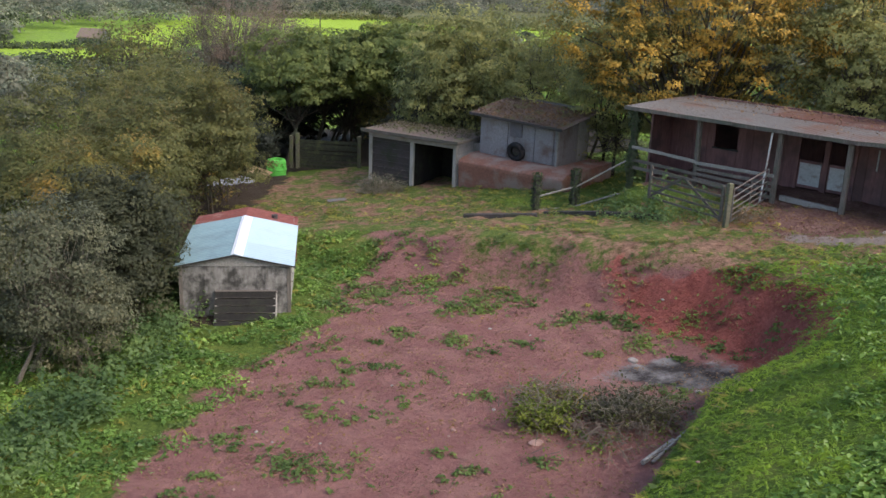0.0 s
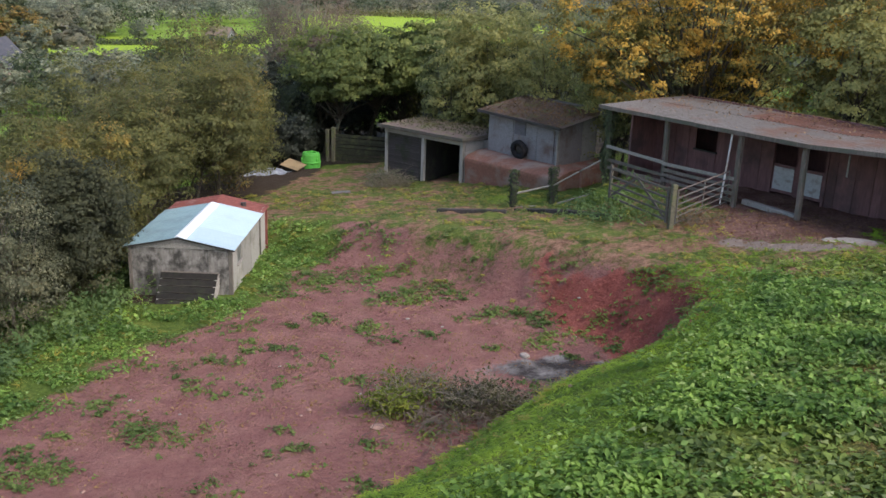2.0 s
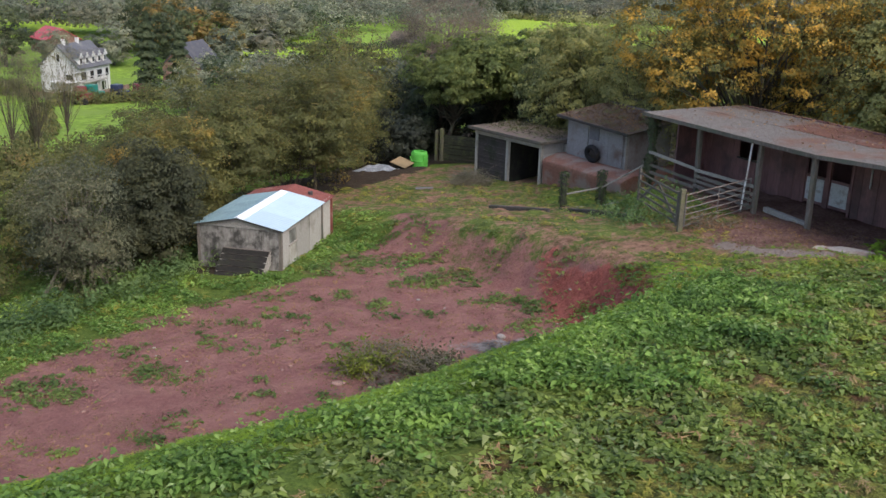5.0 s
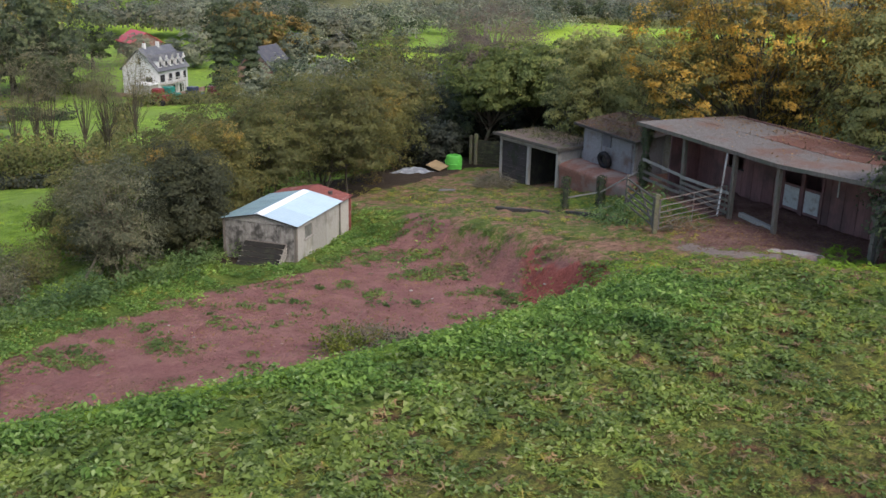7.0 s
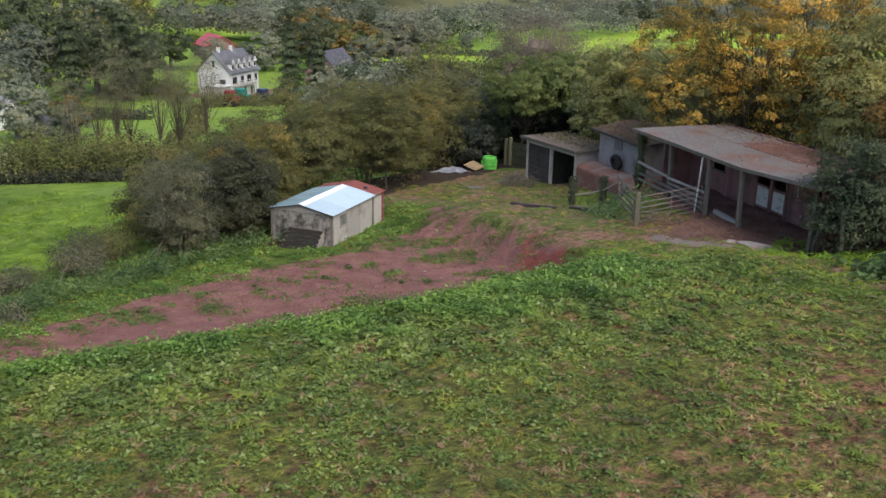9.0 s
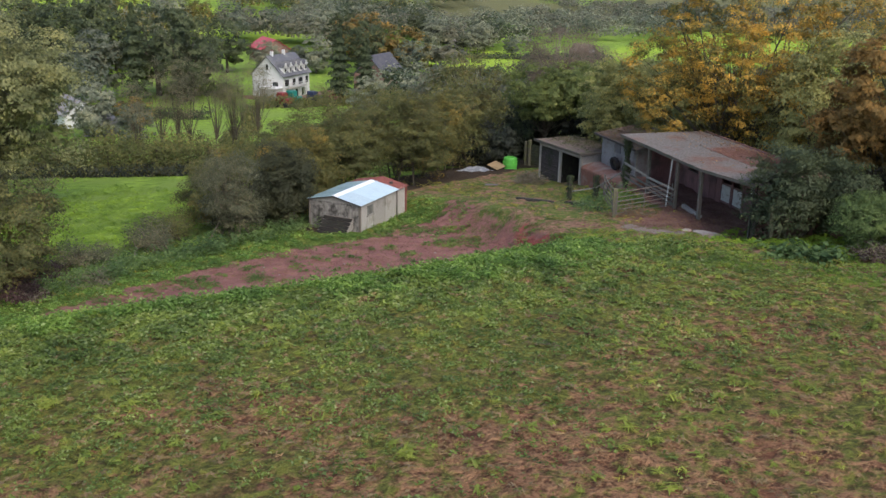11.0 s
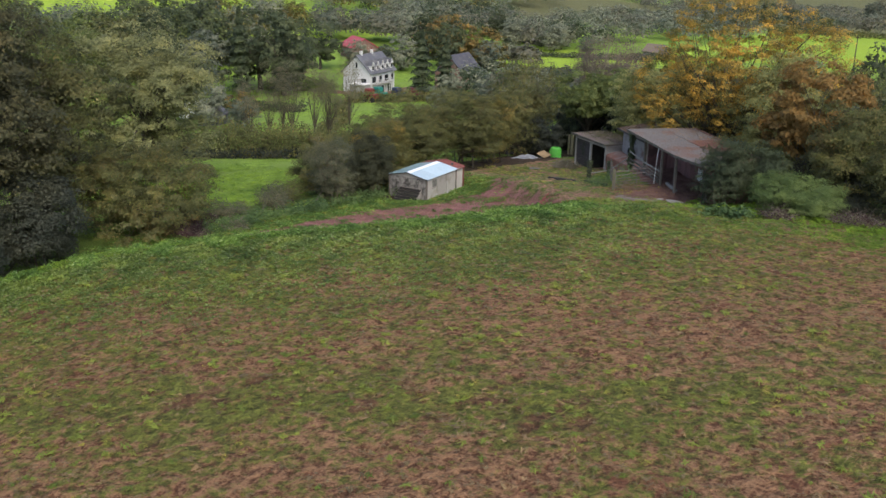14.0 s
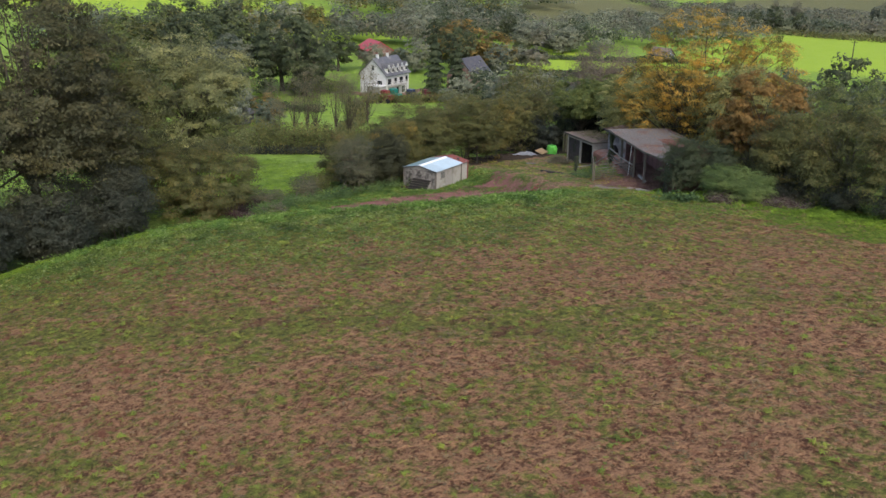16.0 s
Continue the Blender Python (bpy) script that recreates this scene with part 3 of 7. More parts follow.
# ---- leaves and trees ----
def mesh_from(name, verts, faces, material):
    """A mesh of triangles from arrays."""
    me = bpy.data.meshes.new(name)
    me.vertices.add(len(verts))
    me.vertices.foreach_set("co", np.ascontiguousarray(verts, np.float32).ravel())
    me.loops.add(faces.size)
    me.loops.foreach_set("vertex_index", faces.ravel().astype(np.int32))
    me.polygons.add(len(faces))
    me.polygons.foreach_set("loop_start", np.arange(0, faces.size, 3, dtype=np.int32))
    me.update(calc_edges=True)
    me.materials.append(material)
    return me


def unit(v):
    return v / (np.linalg.norm(v, axis=1, keepdims=True) + 1e-9)


def leaf_mesh(name, pos, normal, size, rng, material, slim=0.5, fold=0.25, along=None):
    """Many leaves in one mesh: each a pointed leaf folded along its midrib."""
    n = len(pos)
    normal = unit(normal)
    t = rng.normal(size=(n, 3)) if along is None else along.copy()
    t -= (t * normal).sum(1, keepdims=True) * normal
    t = unit(t)
    b = np.cross(normal, t)
    s = np.asarray(size).reshape(-1, 1) * np.ones((n, 1))
    lift = normal * s * fold
    v = np.stack([pos - t * s * 0.5, pos - t * s * 0.08 + b * s * slim * 0.5 + lift * 0.6, pos + t * s * 0.5 - lift * 0.5, pos - t * s * 0.08 - b * s * slim * 0.5 + lift * 0.6], 1).reshape(-1, 3)
    base = np.arange(n)[:, None] * 4
    tris = np.concatenate([base + np.array([[0, 1, 2]]), base + np.array([[0, 2, 3]])], 1).reshape(-1, 3)
    return mesh_from(name, v, tris, material)


def blade_mesh(name, pos, normal, size, rng, material, slim=0.5, along=None, spray=None):
    """Many small leaves or blades in one mesh, each one narrow triangle."""
    n = len(pos)
    normal = unit(normal)
    t = rng.normal(size=(n, 3)) if along is None else along.copy()
    t -= (t * normal).sum(1, keepdims=True) * normal
    t = unit(t)
    b = np.cross(normal, t)
    s = np.asarray(size).reshape(-1, 1) * np.ones((n, 1))
    v = np.stack([pos - t * s * 0.45 + b * s * slim * 0.55, pos - t * s * 0.45 - b * s * slim * 0.55, pos + t * s * 0.55], 1).reshape(-1, 3)
    me = mesh_from(name, v, np.arange(n * 3).reshape(-1, 3), material)
    if spray is not None:
        at = me.attributes.new("spray_normal", "FLOAT_VECTOR", "POINT")
        at.data.foreach_set("vector", np.ascontiguousarray(np.repeat(unit(spray), 3, 0), np.float32).ravel())
    return me


def crown_points(rng, blobs, leaves, clumps, spread, droop=0.35):
    """Leaves gathered in clumps over and inside a few rounded masses (x, y, z, rx, ry, rz)."""
    blobs = np.array(blobs, float)
    face = blobs[:, 3] * blobs[:, 4] + blobs[:, 3] * blobs[:, 5] + blobs[:, 4] * blobs[:, 5]
    which = rng.choice(len(blobs), clumps, p=face / face.sum())
    d = unit(rng.normal(size=(clumps, 3)))
    d[:, 2] = np.where(d[:, 2] < -droop, -d[:, 2] * 0.6, d[:, 2])
    rad = rng.uniform(0.5, 1.08, (clumps, 1)) ** 0.6
    centre = blobs[which, :3] + d * rad * blobs[which, 3:6]
    own = rng.choice(clumps, leaves)
    u = unit(rng.normal(size=(leaves, 3)))
    u[:, 2] = np.where(u[:, 2] < -0.3, -u[:, 2] * 0.7, u[:, 2])
    off = u * spread * 1.7 * rng.uniform(0.55, 1.35, (clumps, 1))[own] * rng.uniform(0.25, 1.0, (leaves, 1)) ** 0.45
    off[:, 2] *= 0.78
    pos = centre[own] + off
    soft = u * 0.75 + d[own] * 0.7 + np.array([0, 0, 0.35])
    nrm = soft + rng.normal(size=(leaves, 3)) * 0.6
    return pos, nrm, centre, soft


def tube(bm, pts, radii, n=5, root=None):
    """A bent, tapered stem through the points; root is a vertex of the stem that it grows from."""
    rings = []
    for k, p in enumerate(pts):
        d = (Vector(pts[min(k + 1, len(pts) - 1)]) - Vector(pts[max(k - 1, 0)])).normalized()
        a = d.orthogonal().normalized()
        b = d.cross(a)
        rings.append([bm.verts.new(Vector(p) + (a * math.cos(2 * math.pi * i / n) + b * math.sin(2 * math.pi * i / n)) * radii[k]) for i in range(n)])
    for r, q in zip(rings[:-1], rings[1:]):
        for i in range(n):
            bm.faces.new((r[i], r[(i + 1) % n], q[(i + 1) % n], q[i]))
    bm.faces.new(rings[0][::-1])
    bm.faces.new(rings[-1])
    if root is not None:
        bm.faces.new((root, rings[0][0], rings[0][1]))
    return rings


def tree(name, x, y, blobs, leaf, label, category, leaves=12000, clumps=160, spread=0.4, size=0.14, trunk=0.16, stems=1, seed=1, twigs=40, group="", z=None, slim=0.55, bark=None, fork_at=0.45, droop=0.35, clear=0.0, skirt=False):
    """A tree or shrub: stems and limbs up into a crown; the blobs are given from its foot."""
    rng = np.random.RandomState(seed)
    z = ground(x, y) - 0.06 if z is None else z
    ob = thing(name, Matrix.Translation((x, y, z)), label, category, group)
    pos, nrm, centre, soft = crown_points(rng, blobs, max(leaves, 8), clumps, spread, droop)
    pos[:, 2] = np.maximum(pos[:, 2], 0.05 + rng.uniform(0, 0.3, len(pos)))
    if droop > 1 and leaves > 9000 and not skirt:
        tall = max(b[2] + b[5] for b in blobs)
        keep = (pos[:, 2] > tall * 0.28) | (rng.uniform(0, 1, len(pos)) < 0.18)
        pos, nrm, soft = pos[keep], nrm[keep], soft[keep]
    if clear:
        low = land(x + pos[:, 0], y + pos[:, 1], False) + clear - z
        axis_x = x + pos[:, 0] + 6.6 + 0.3 * (y + pos[:, 1] - 54)
        keep = (pos[:, 2] > low + 0.35 * ripple(pos[:, 0], pos[:, 1], 1.3, seed)) | (np.abs(axis_x) > 3.3) | (y + pos[:, 1] > 68)
        pos, nrm, soft = pos[keep], nrm[keep], soft[keep]
    top = max(b[2] for b in blobs)
    heart = Vector((np.mean([b[0] for b in blobs]), np.mean([b[1] for b in blobs]), 0))
    pick = rng.permutation(len(centre))[:twigs]
    for s in range(stems):
        bm = bmesh.new()
        foot = Vector((0, 0, 0)) if stems == 1 else Vector((*(rng.normal(size=2) * 0.3 * math.sqrt(stems)), 0))
        fork = foot.lerp(heart, 0.5) + Vector((*(rng.normal(size=2) * 0.15), top * rng.uniform(fork_at - 0.1, fork_at + 0.1)))
        mid = foot.lerp(fork, 0.5) + Vector((*(rng.normal(size=2) * 0.06 * top * 0.3), 0))
        rings = tube(bm, [foot, mid, fork], [trunk * 1.15, trunk * 0.85, trunk * 0.6], 7)
        for q in centre[pick[s::stems]]:
            q = Vector(q)
            start = fork.lerp(mid, rng.uniform(0, 0.5))
            bend = start.lerp(q, 0.5) + Vector(rng.normal(size=3) * 0.06 * top) + Vector((0, 0, 0.1 * (q - start).length))
            r = trunk * rng.uniform(0.25, 0.45)
            tube(bm, [start, bend, q], [r, r * 0.55, r * 0.14], 5, rings[-1][0])
        part("trunk" if stems < 3 else "stem", bm, bark or BARK, ob)
    if leaves:
        me = blade_mesh("crown", pos, nrm, size * rng.uniform(0.6, 1.4, len(pos)), rng, leaf, slim * 1.35, None, soft)
        c = new("crown", me)
        c.parent = ob
    return ob


def scatter(rng, n, x0, x1, y0, y1, density):
    """Random places in a rectangle, kept by a density from 0 to 1."""
    x, y = rng.uniform(x0, x1, n), rng.uniform(y0, y1, n)
    keep = rng.uniform(0, 1, n) < density(x, y)
    return x[keep], y[keep]


def herbs(name, x, y, per, size, height, reach, material, seed, label, category, slim=0.6, upright=0.25, spread_size=0.5, lean=None, fine=False):
    """Low plants: each a rosette of leaves round its stalk; all in one mesh."""
    rng = np.random.RandomState(seed)
    n = len(x)
    big = rng.uniform(1 - spread_size, 1 + spread_size, n)
    if lean is not None:
        big = big * lean
    z = land(x, y)
    own = np.repeat(np.arange(n), per)
    a = rng.uniform(0, 2 * math.pi, n * per)
    r = reach * big[own] * np.sqrt(rng.uniform(0.05, 1, n * per))
    up = height * big[own] * rng.uniform(0.15, 1.0, n * per) * (1.15 - 0.5 * r / (reach * big[own]))
    out = np.stack([np.cos(a), np.sin(a), np.zeros(n * per)], -1)
    pos = np.stack([x[own], y[own], z[own]], -1) + out * r[:, None] + np.array([0, 0, 1.0]) * up[:, None]
    nrm = out * upright + np.array([0, 0, 1.0]) + rng.normal(size=(n * per, 3)) * 0.35
    tip = out + rng.normal(size=(n * per, 3)) * 0.3
    leaf_size = size * big[own] * rng.uniform(0.6, 1.3, n * per)
    me = blade_mesh(name, pos, nrm, leaf_size, rng, material, slim * 1.2, tip) if fine else leaf_mesh(name, pos, nrm, leaf_size, rng, material, slim, 0.2, tip)
    return tagged(new(name, me), label, category, kind="stuff")


def tufts(name, x, y, per, size, material, seed, label, category, wide=0.22, splay=0.6):
    """Grass: blades that stand and lean out from the foot of each tuft; all in one mesh."""
    rng = np.random.RandomState(seed)
    n = len(x)
    big = rng.uniform(0.5, 1.5, n)
    z = land(x, y)
    own = np.repeat(np.arange(n), per)
    a = rng.uniform(0, 2 * math.pi, n * per)
    out = np.stack([np.cos(a), np.sin(a), np.zeros(n * per)], -1)
    axis_dir = unit(out * splay * rng.uniform(0.3, 1.4, (n * per, 1)) + np.array([0, 0, 1.0]))
    s = size * big[own] * rng.uniform(0.6, 1.3, n * per)
    pos = np.stack([x[own], y[own], z[own] - 0.01], -1) + out * (0.35 * size * big[own] * rng.uniform(0, 1, n * per))[:, None] + axis_dir * (s * 0.5)[:, None]
    nrm = out * 0.35 + np.array([0, 0, 1.0]) + rng.normal(size=(n * per, 3)) * 0.2
    me = blade_mesh(name, pos, nrm, s, rng, material, wide, axis_dir)
    return tagged(new(name, me), label, category, kind="stuff")

# ---- small shed with a white sheet roof ----
def small_shed():
    ob = thing("shed", Matrix.Translation((-4.35, 25.72, -0.5)) @ Matrix.Rotation(radians(7.6), 4, "Z"), "low grey panelled shed with a white sheet roof", "shed")
    w, d, e, h, rise = 3.1, 4.0, 1.15, 1.66, 0.3
    gable = [(-w, 0.0), (0, 0.0), (0, h), (-w / 2, h + rise), (-w, h)]
    part("front_wall", prism(bmesh.new(), gable, 0.02, 0.08), SHEDWALL, ob)
    part("back_wall", prism(bmesh.new(), gable, d + e - 0.08, d + e), RUSTSHEET, ob)
    for x0, x1 in ((-w, -2.4), (-2.385, -1.56), (-1.545, -0.72), (-0.705, 0)):
        part("panel", boxes(((x0, -0.012, 0.02 + 0.1 * random.random()), (x1, 0.02, h - 0.03))), SHEDWALL, ob, bevel=0.004)
    for x in (-2.39, -1.55, -0.71):
        part("cover_strip", boxes(((x - 0.025, -0.03, 0.1), (x + 0.025, -0.012, h - 0.02))), SHEDWALL, ob)
    part("gable_board", prism(bmesh.new(), [(-w, h - 0.02), (0, h - 0.02), (0, h + 0.02), (-w / 2, h + rise), (-w, h + 0.02)], -0.03, 0.02), PALE_TIMBER, ob)
    part("corner_post", boxes(((-0.09, -0.03, 0), (0.02, 0.09, h))), TIMBER, ob, bevel=0.008)
    part("corner_post", boxes(((-w - 0.02, -0.03, 0), (-w + 0.09, 0.09, h))), TIMBER, ob, bevel=0.008)
    for y0, y1, z0, z1 in ((0.09, 0.75, 0, h), (0.75, 1.4, 0, 0.95), (0.75, 1.4, 1.45, h), (1.4, 2.7, 0, h), (2.72, d, 0, h)):
        part("side_panel", boxes(((-0.07, y0, z0), (0, y1 - 0.012, z1))), PALEPANEL, ob, "pale fibre panel")
    part("side_panel", boxes(((-w, 0.09, 0), (-w + 0.07, d, h))), SHEDWALL, ob)
    win = part("window", boxes(((-0.05, 0.75, 0.95), (-0.03, 1.4, 1.45))), DUSTYPANE, ob, "small dusty window")
    part("sill", boxes(((-0.02, 0.7, 0.9), (0.05, 1.45, 0.95))), PALE_TIMBER, win)
    part("post", boxes(((-0.05, d + 0.0, 0), (0.04, d + 0.09, h + 0.02))), TIMBER, ob)
    part("side_panel", corrugated(bmesh.new(), (-0.02, d + 0.09, 0), (0, e - 0.09, 0), (0, 0, h), 0.076, 0.02), PALEPANEL, ob)
    part("corner_post", boxes(((-0.03, d + e - 0.05, 0), (0.05, d + e + 0.03, h + 0.02))), RUSTSHEET, ob, "rusty corner post")
    top, low = h + rise + 0.05, h + 0.01
    for k, (y0, ln) in enumerate(((-0.13, 1.42), (1.25, 1.45), (2.66, 1.5))):
        part("roof_sheet", corrugated(bmesh.new(), (-w / 2, y0, top - 0.004 * k), (0, ln, 0), (w / 2 + 0.13, 0, low - top), 0.17, 0.022), WHITESHEET, ob, "white roof sheet")
        part("roof_sheet", corrugated(bmesh.new(), (-w / 2, y0, top - 0.004 * k), (0, ln, 0), (-w / 2 - 0.13, 0, low - top), 0.17, 0.022), SHADED_SHEET, ob, "roof sheet with the left slope's shade painted in teal")
    for sgn in (1, -1):
        part("roof_sheet", corrugated(bmesh.new(), (-w / 2, d - 0.05, top - 0.04), (0, e + 0.2, 0), (sgn * (w / 2 + 0.1), 0, low - top), 0.09, 0.022), RUSTSHEET, ob, "rusty red roof sheet")
    part("vent_stub", rod(bmesh.new(), (-w / 2 + 0.9, d + 0.6, h + 0.05), (-w / 2 + 0.9, d + 0.6, h + 0.24), 0.1), DARK_TIMBER, ob)
    cap = bmesh.new()
    prism(cap, [(-w / 2, top + 0.05), (-w / 2 + 0.24, top - 0.03), (-w / 2 + 0.24, top - 0.045), (-w / 2, top + 0.03), (-w / 2 - 0.1, top - 0.005), (-w / 2 - 0.1, top + 0.012)], -0.15, d - 0.05)
    part("ridge_cap", cap, CAPWHITE, ob, "bright white ridge cap")
    part("fascia", prism(bmesh.new(), [(-w / 2, top), (0.13, low), (0.13, low - 0.05), (-w / 2, top - 0.06), (-w - 0.13, low - 0.05), (-w - 0.13, low)], -0.12, -0.1), DARK_TIMBER, ob)


DUSTYPANE = worn("dusty_pane", (0.24, 0.235, 0.21), (0.15, 0.145, 0.13), (0.1, 0.095, 0.08), 0.4, 6, 2)
CAPWHITE = worn("clean_white_sheet", (0.85, 0.86, 0.87), (0.8, 0.81, 0.82), (0.7, 0.7, 0.7), 0.4, 4, 1, stain_at=0.75, relief=0.001)
# Black ramp slats; also paints the shade inside the shelter.
BLACKWOOD_AND_SHADE = worn("rotten_board_and_shade", (0.03, 0.026, 0.022), (0.016, 0.014, 0.012), (0.035, 0.038, 0.022), 0.95, 14, 2)
PALEPANEL = worn("pale_fibre_panel", (0.46, 0.43, 0.38), (0.38, 0.35, 0.31), (0.28, 0.26, 0.21), 0.9, 10, 1.2, stain_at=0.6)
small_shed()


def slatted_ramp():
    ob = thing("slatted_ramp", Matrix.Translation((-5.52, 25.1, -0.42)) @ Matrix.Rotation(radians(7.6), 4, "Z"), "dark slatted wooden hutch leaning on the shed front", "hutch")
    run, up = 0.85, 0.8
    ang = math.atan2(up, run)
    for x in (-0.82, 0.8):
        part("rail", beam(bmesh.new(), (x, -0.5, 0.02), (x, -0.5 + run, up), 0.05, 0.07), PALE_TIMBER, ob)
    for k in range(5):
        t = (k + 0.5) / 5
        c = Vector((0, -0.5 + run * t, up * t + 0.03))
        m = Matrix.Translation(c) @ Matrix.Rotation(ang, 4, "X")
        part("slat", box(bmesh.new(), (-0.86, -0.095, -0.01), (0.84, 0.095, 0.03), m), BLACKWOOD_AND_SHADE, ob, "dark mossy board")
        if k:
            m2 = Matrix.Translation(Vector((0, -0.5 + run * k / 5, up * k / 5 + 0.06))) @ Matrix.Rotation(ang, 4, "X")
            part("batten", box(bmesh.new(), (-0.84, -0.008, -0.03), (0.82, 0.008, 0.0), m2), TIMBER, ob)
    part("top_board", boxes(((-0.88, 0.32, up - 0.02), (0.86, 0.6, up + 0.03))), TIMBER, ob)
    for k in range(4):
        part("side_rail", beam(bmesh.new(), (0.8 + 0.02 * k, -0.5 + 0.1 * k, 0), (0.86, 0.42, up - 0.12 * k), 0.028, 0.028), PALE_TIMBER, ob)


slatted_ramp()

# ---- open-fronted shelter ----
def shelter():
    ob = thing("shelter", Matrix.Translation((0.45, 42.2, -0.4)) @ Matrix.Rotation(radians(-30.5), 4, "Z"), "low open-fronted concrete shelter with a mossy flat roof", "shelter")
    w, d, h = 4.85, 2.8, 1.88
    for x in (-w, -2.52, -0.2):
        part("post", boxes(((x, 0, -0.7), (x + 0.17, 0.17, h))), PALEPANEL, ob, "pale concrete post", bevel=0.012)
    part("lintel", boxes(((-w, -0.03, h), (0, 0.17, h + 0.26))), PALEPANEL, ob, "pale concrete lintel", bevel=0.012)
    for k in range(-3, 12):
        part("board", boxes(((-w + 0.17, 0.05 + 0.012 * (k % 2), 0.02 + k * 0.155), (-2.52, 0.085 + 0.012 * (k % 2), 0.165 + k * 0.155))), DARK_TIMBER, ob)
    for k in range(-1, 4):
        part("block_course", boxes(((-0.12, 0.17, -0.1 + k * 0.56), (0, d, 0.45 + k * 0.56))), CONCRETE, ob)
    part("side_wall", boxes(((-w, 0.17, -0.1), (-w + 0.12, d, h + 0.2))), CONCRETE, ob)
    part("back_wall", boxes(((-w, d, -0.6), (0, d + 0.12, h + 0.2))), CONCRETE, ob)
    # Black sheet and partition put the bay's inner shade into their colour.
    part("back_lining", boxes(((-2.4, d - 0.05, -0.6), (-0.14, d - 0.01, h + 0.2))), BLACKWOOD_AND_SHADE, ob, "black sheet painting in the shelter's inner shade")
    part("partition", boxes(((-2.5, 0.17, -0.6), (-2.42, d, h))), BLACKWOOD_AND_SHADE, ob)
    part("roof_slab", boxes(((-w - 0.25, -0.28, h + 0.26), (0.16, d + 0.2, h + 0.36))), MOSSROOF, ob, bevel=0.02)
    part("roof_edge", boxes(((-w - 0.27, -0.32, h + 0.24), (0.18, -0.28, h + 0.4))), TIMBER, ob, bevel=0.006)
    part("roof_edge", boxes(((0.16, -0.3, h + 0.24), (0.2, d + 0.2, h + 0.38))), TIMBER, ob, bevel=0.006)
    rng = np.random.RandomState(5)
    n = 1900
    back = rng.uniform(0, 1, n) ** 0.6
    pos = np.stack([rng.uniform(-w - 0.1, 0.1, n), 0.2 + back * (d - 0.05), h + 0.37 + 0.16 * back * rng.uniform(0, 1, n) ** 2], -1)
    me = leaf_mesh("roof_moss", pos, rng.normal(size=(n, 3)) * 0.6 + np.array([0, 0, 0.6]), rng.uniform(0.05, 0.12, n), rng, L_DIM, 0.5)
    new("roof_moss", me).parent = ob
    part("side_block", boxes(((0.02, 1.5, -0.1), (0.8, d + 0.1, h + 0.1))), CONCRETE, ob)


shelter()

# ---- little barn on its platform ----
BARN = Matrix.Translation((1.5, 42.9, 1.25)) @ Matrix.Rotation(radians(-37), 4, "Z")


def little_barn():
    ob = thing("barn", BARN, "small grey sheet-clad barn with a mossy roof", "barn")
    w, d, h = 4.06, 2.64, 1.86
    for k, (x0, x1, z1) in enumerate(((0, 0.55, h), (0.57, 1.5, h - 0.03), (1.52, 2.3, h - 0.06), (2.32, 2.9, h - 0.1), (2.92, w, h - 0.12))):
        part("wall_sheet", boxes(((x0, -0.03 * (k % 2), 0), (x1, 0.05, z1))), ASBESTOS, ob, bevel=0.004)
    part("hatch", boxes(((1.62, -0.05, 1.0), (2.25, -0.005, 1.62))), DARKGREY, ob, "dark boarded hatch")
    part("door", boxes(((2.95, -0.06, 0.02), (3.9, -0.035, 1.58))), ASBESTOS, ob, "grey sheet door")
    part("corner_post", boxes(((w - 0.03, -0.06, 0), (w + 0.06, 0.08, h - 0.12))), CONCRETE, ob)
    part("side_wall", boxes(((w - 0.06, 0.08, -0.1), (w, 1.7, h - 0.1))), ASBESTOS, ob)
    part("side_wall", boxes(((w - 0.05, 1.72, -0.1), (w + 0.03, d, h + 0.1))), PALEPANEL, ob, "pale end panel")
    part("side_wall", boxes(((0, 0.06, 0), (0.08, d, h))), ASBESTOS, ob)
    part("back_wall", boxes(((0, d, 0), (w, d + 0.1, h + 0.15))), ASBESTOS, ob)
    for k in range(5):
        x0 = -0.4 + k * (w + 0.85) / 5
        part("roof_sheet", corrugated(bmesh.new(), (x0, -0.4, h - 0.02 - 0.03 * k), ((w + 0.85) / 5 + 0.04, 0, -0.03), (0, d + 0.6, 0.42), 0.14, 0.045), MOSSROOF, ob)
    part("ridge_board", beam(bmesh.new(), (-0.4, d + 0.2, h + 0.42), (w + 0.3, d + 0.2, h + 0.3), 0.08, 0.1), TIMBER, ob)
    part("fascia", beam(bmesh.new(), (-0.4, -0.38, h - 0.05), (w + 0.4, -0.38, h - 0.2), 0.04, 0.12), DARK_TIMBER, ob)
    pl = thing("platform", BARN, "red-stained concrete platform below the barn", "platform", kind="structure")
    bm = bmesh.new()
    ring = [(-1.15, -2.2), (0.3, -2.2), (0.3, 0.0), (-0.4, 0.0), (-1.05, -0.16), (-1.22, -0.26), (-1.24, -0.4), (-1.18, -1.0)]
    ends = [[bm.verts.new((x, y, z)) for y, z in ring] for x in (-0.3, w + 1.1)]
    for k in range(len(ring)):
        bm.faces.new((ends[0][k], ends[0][k - 1], ends[1][k - 1], ends[1][k]))
    bm.faces.new(ends[0])
    bm.faces.new(ends[1][::-1])
    bmesh.ops.recalc_face_normals(bm, faces=bm.faces)
    part("sloping_apron", bm, REDCON, pl, "orange-red sloping concrete apron", bevel=0.03)
    part("slab", boxes(((w - 0.2, 0.3, -2.0), (w + 1.2, d + 0.3, -0.05))), REDCON, pl, bevel=0.02)


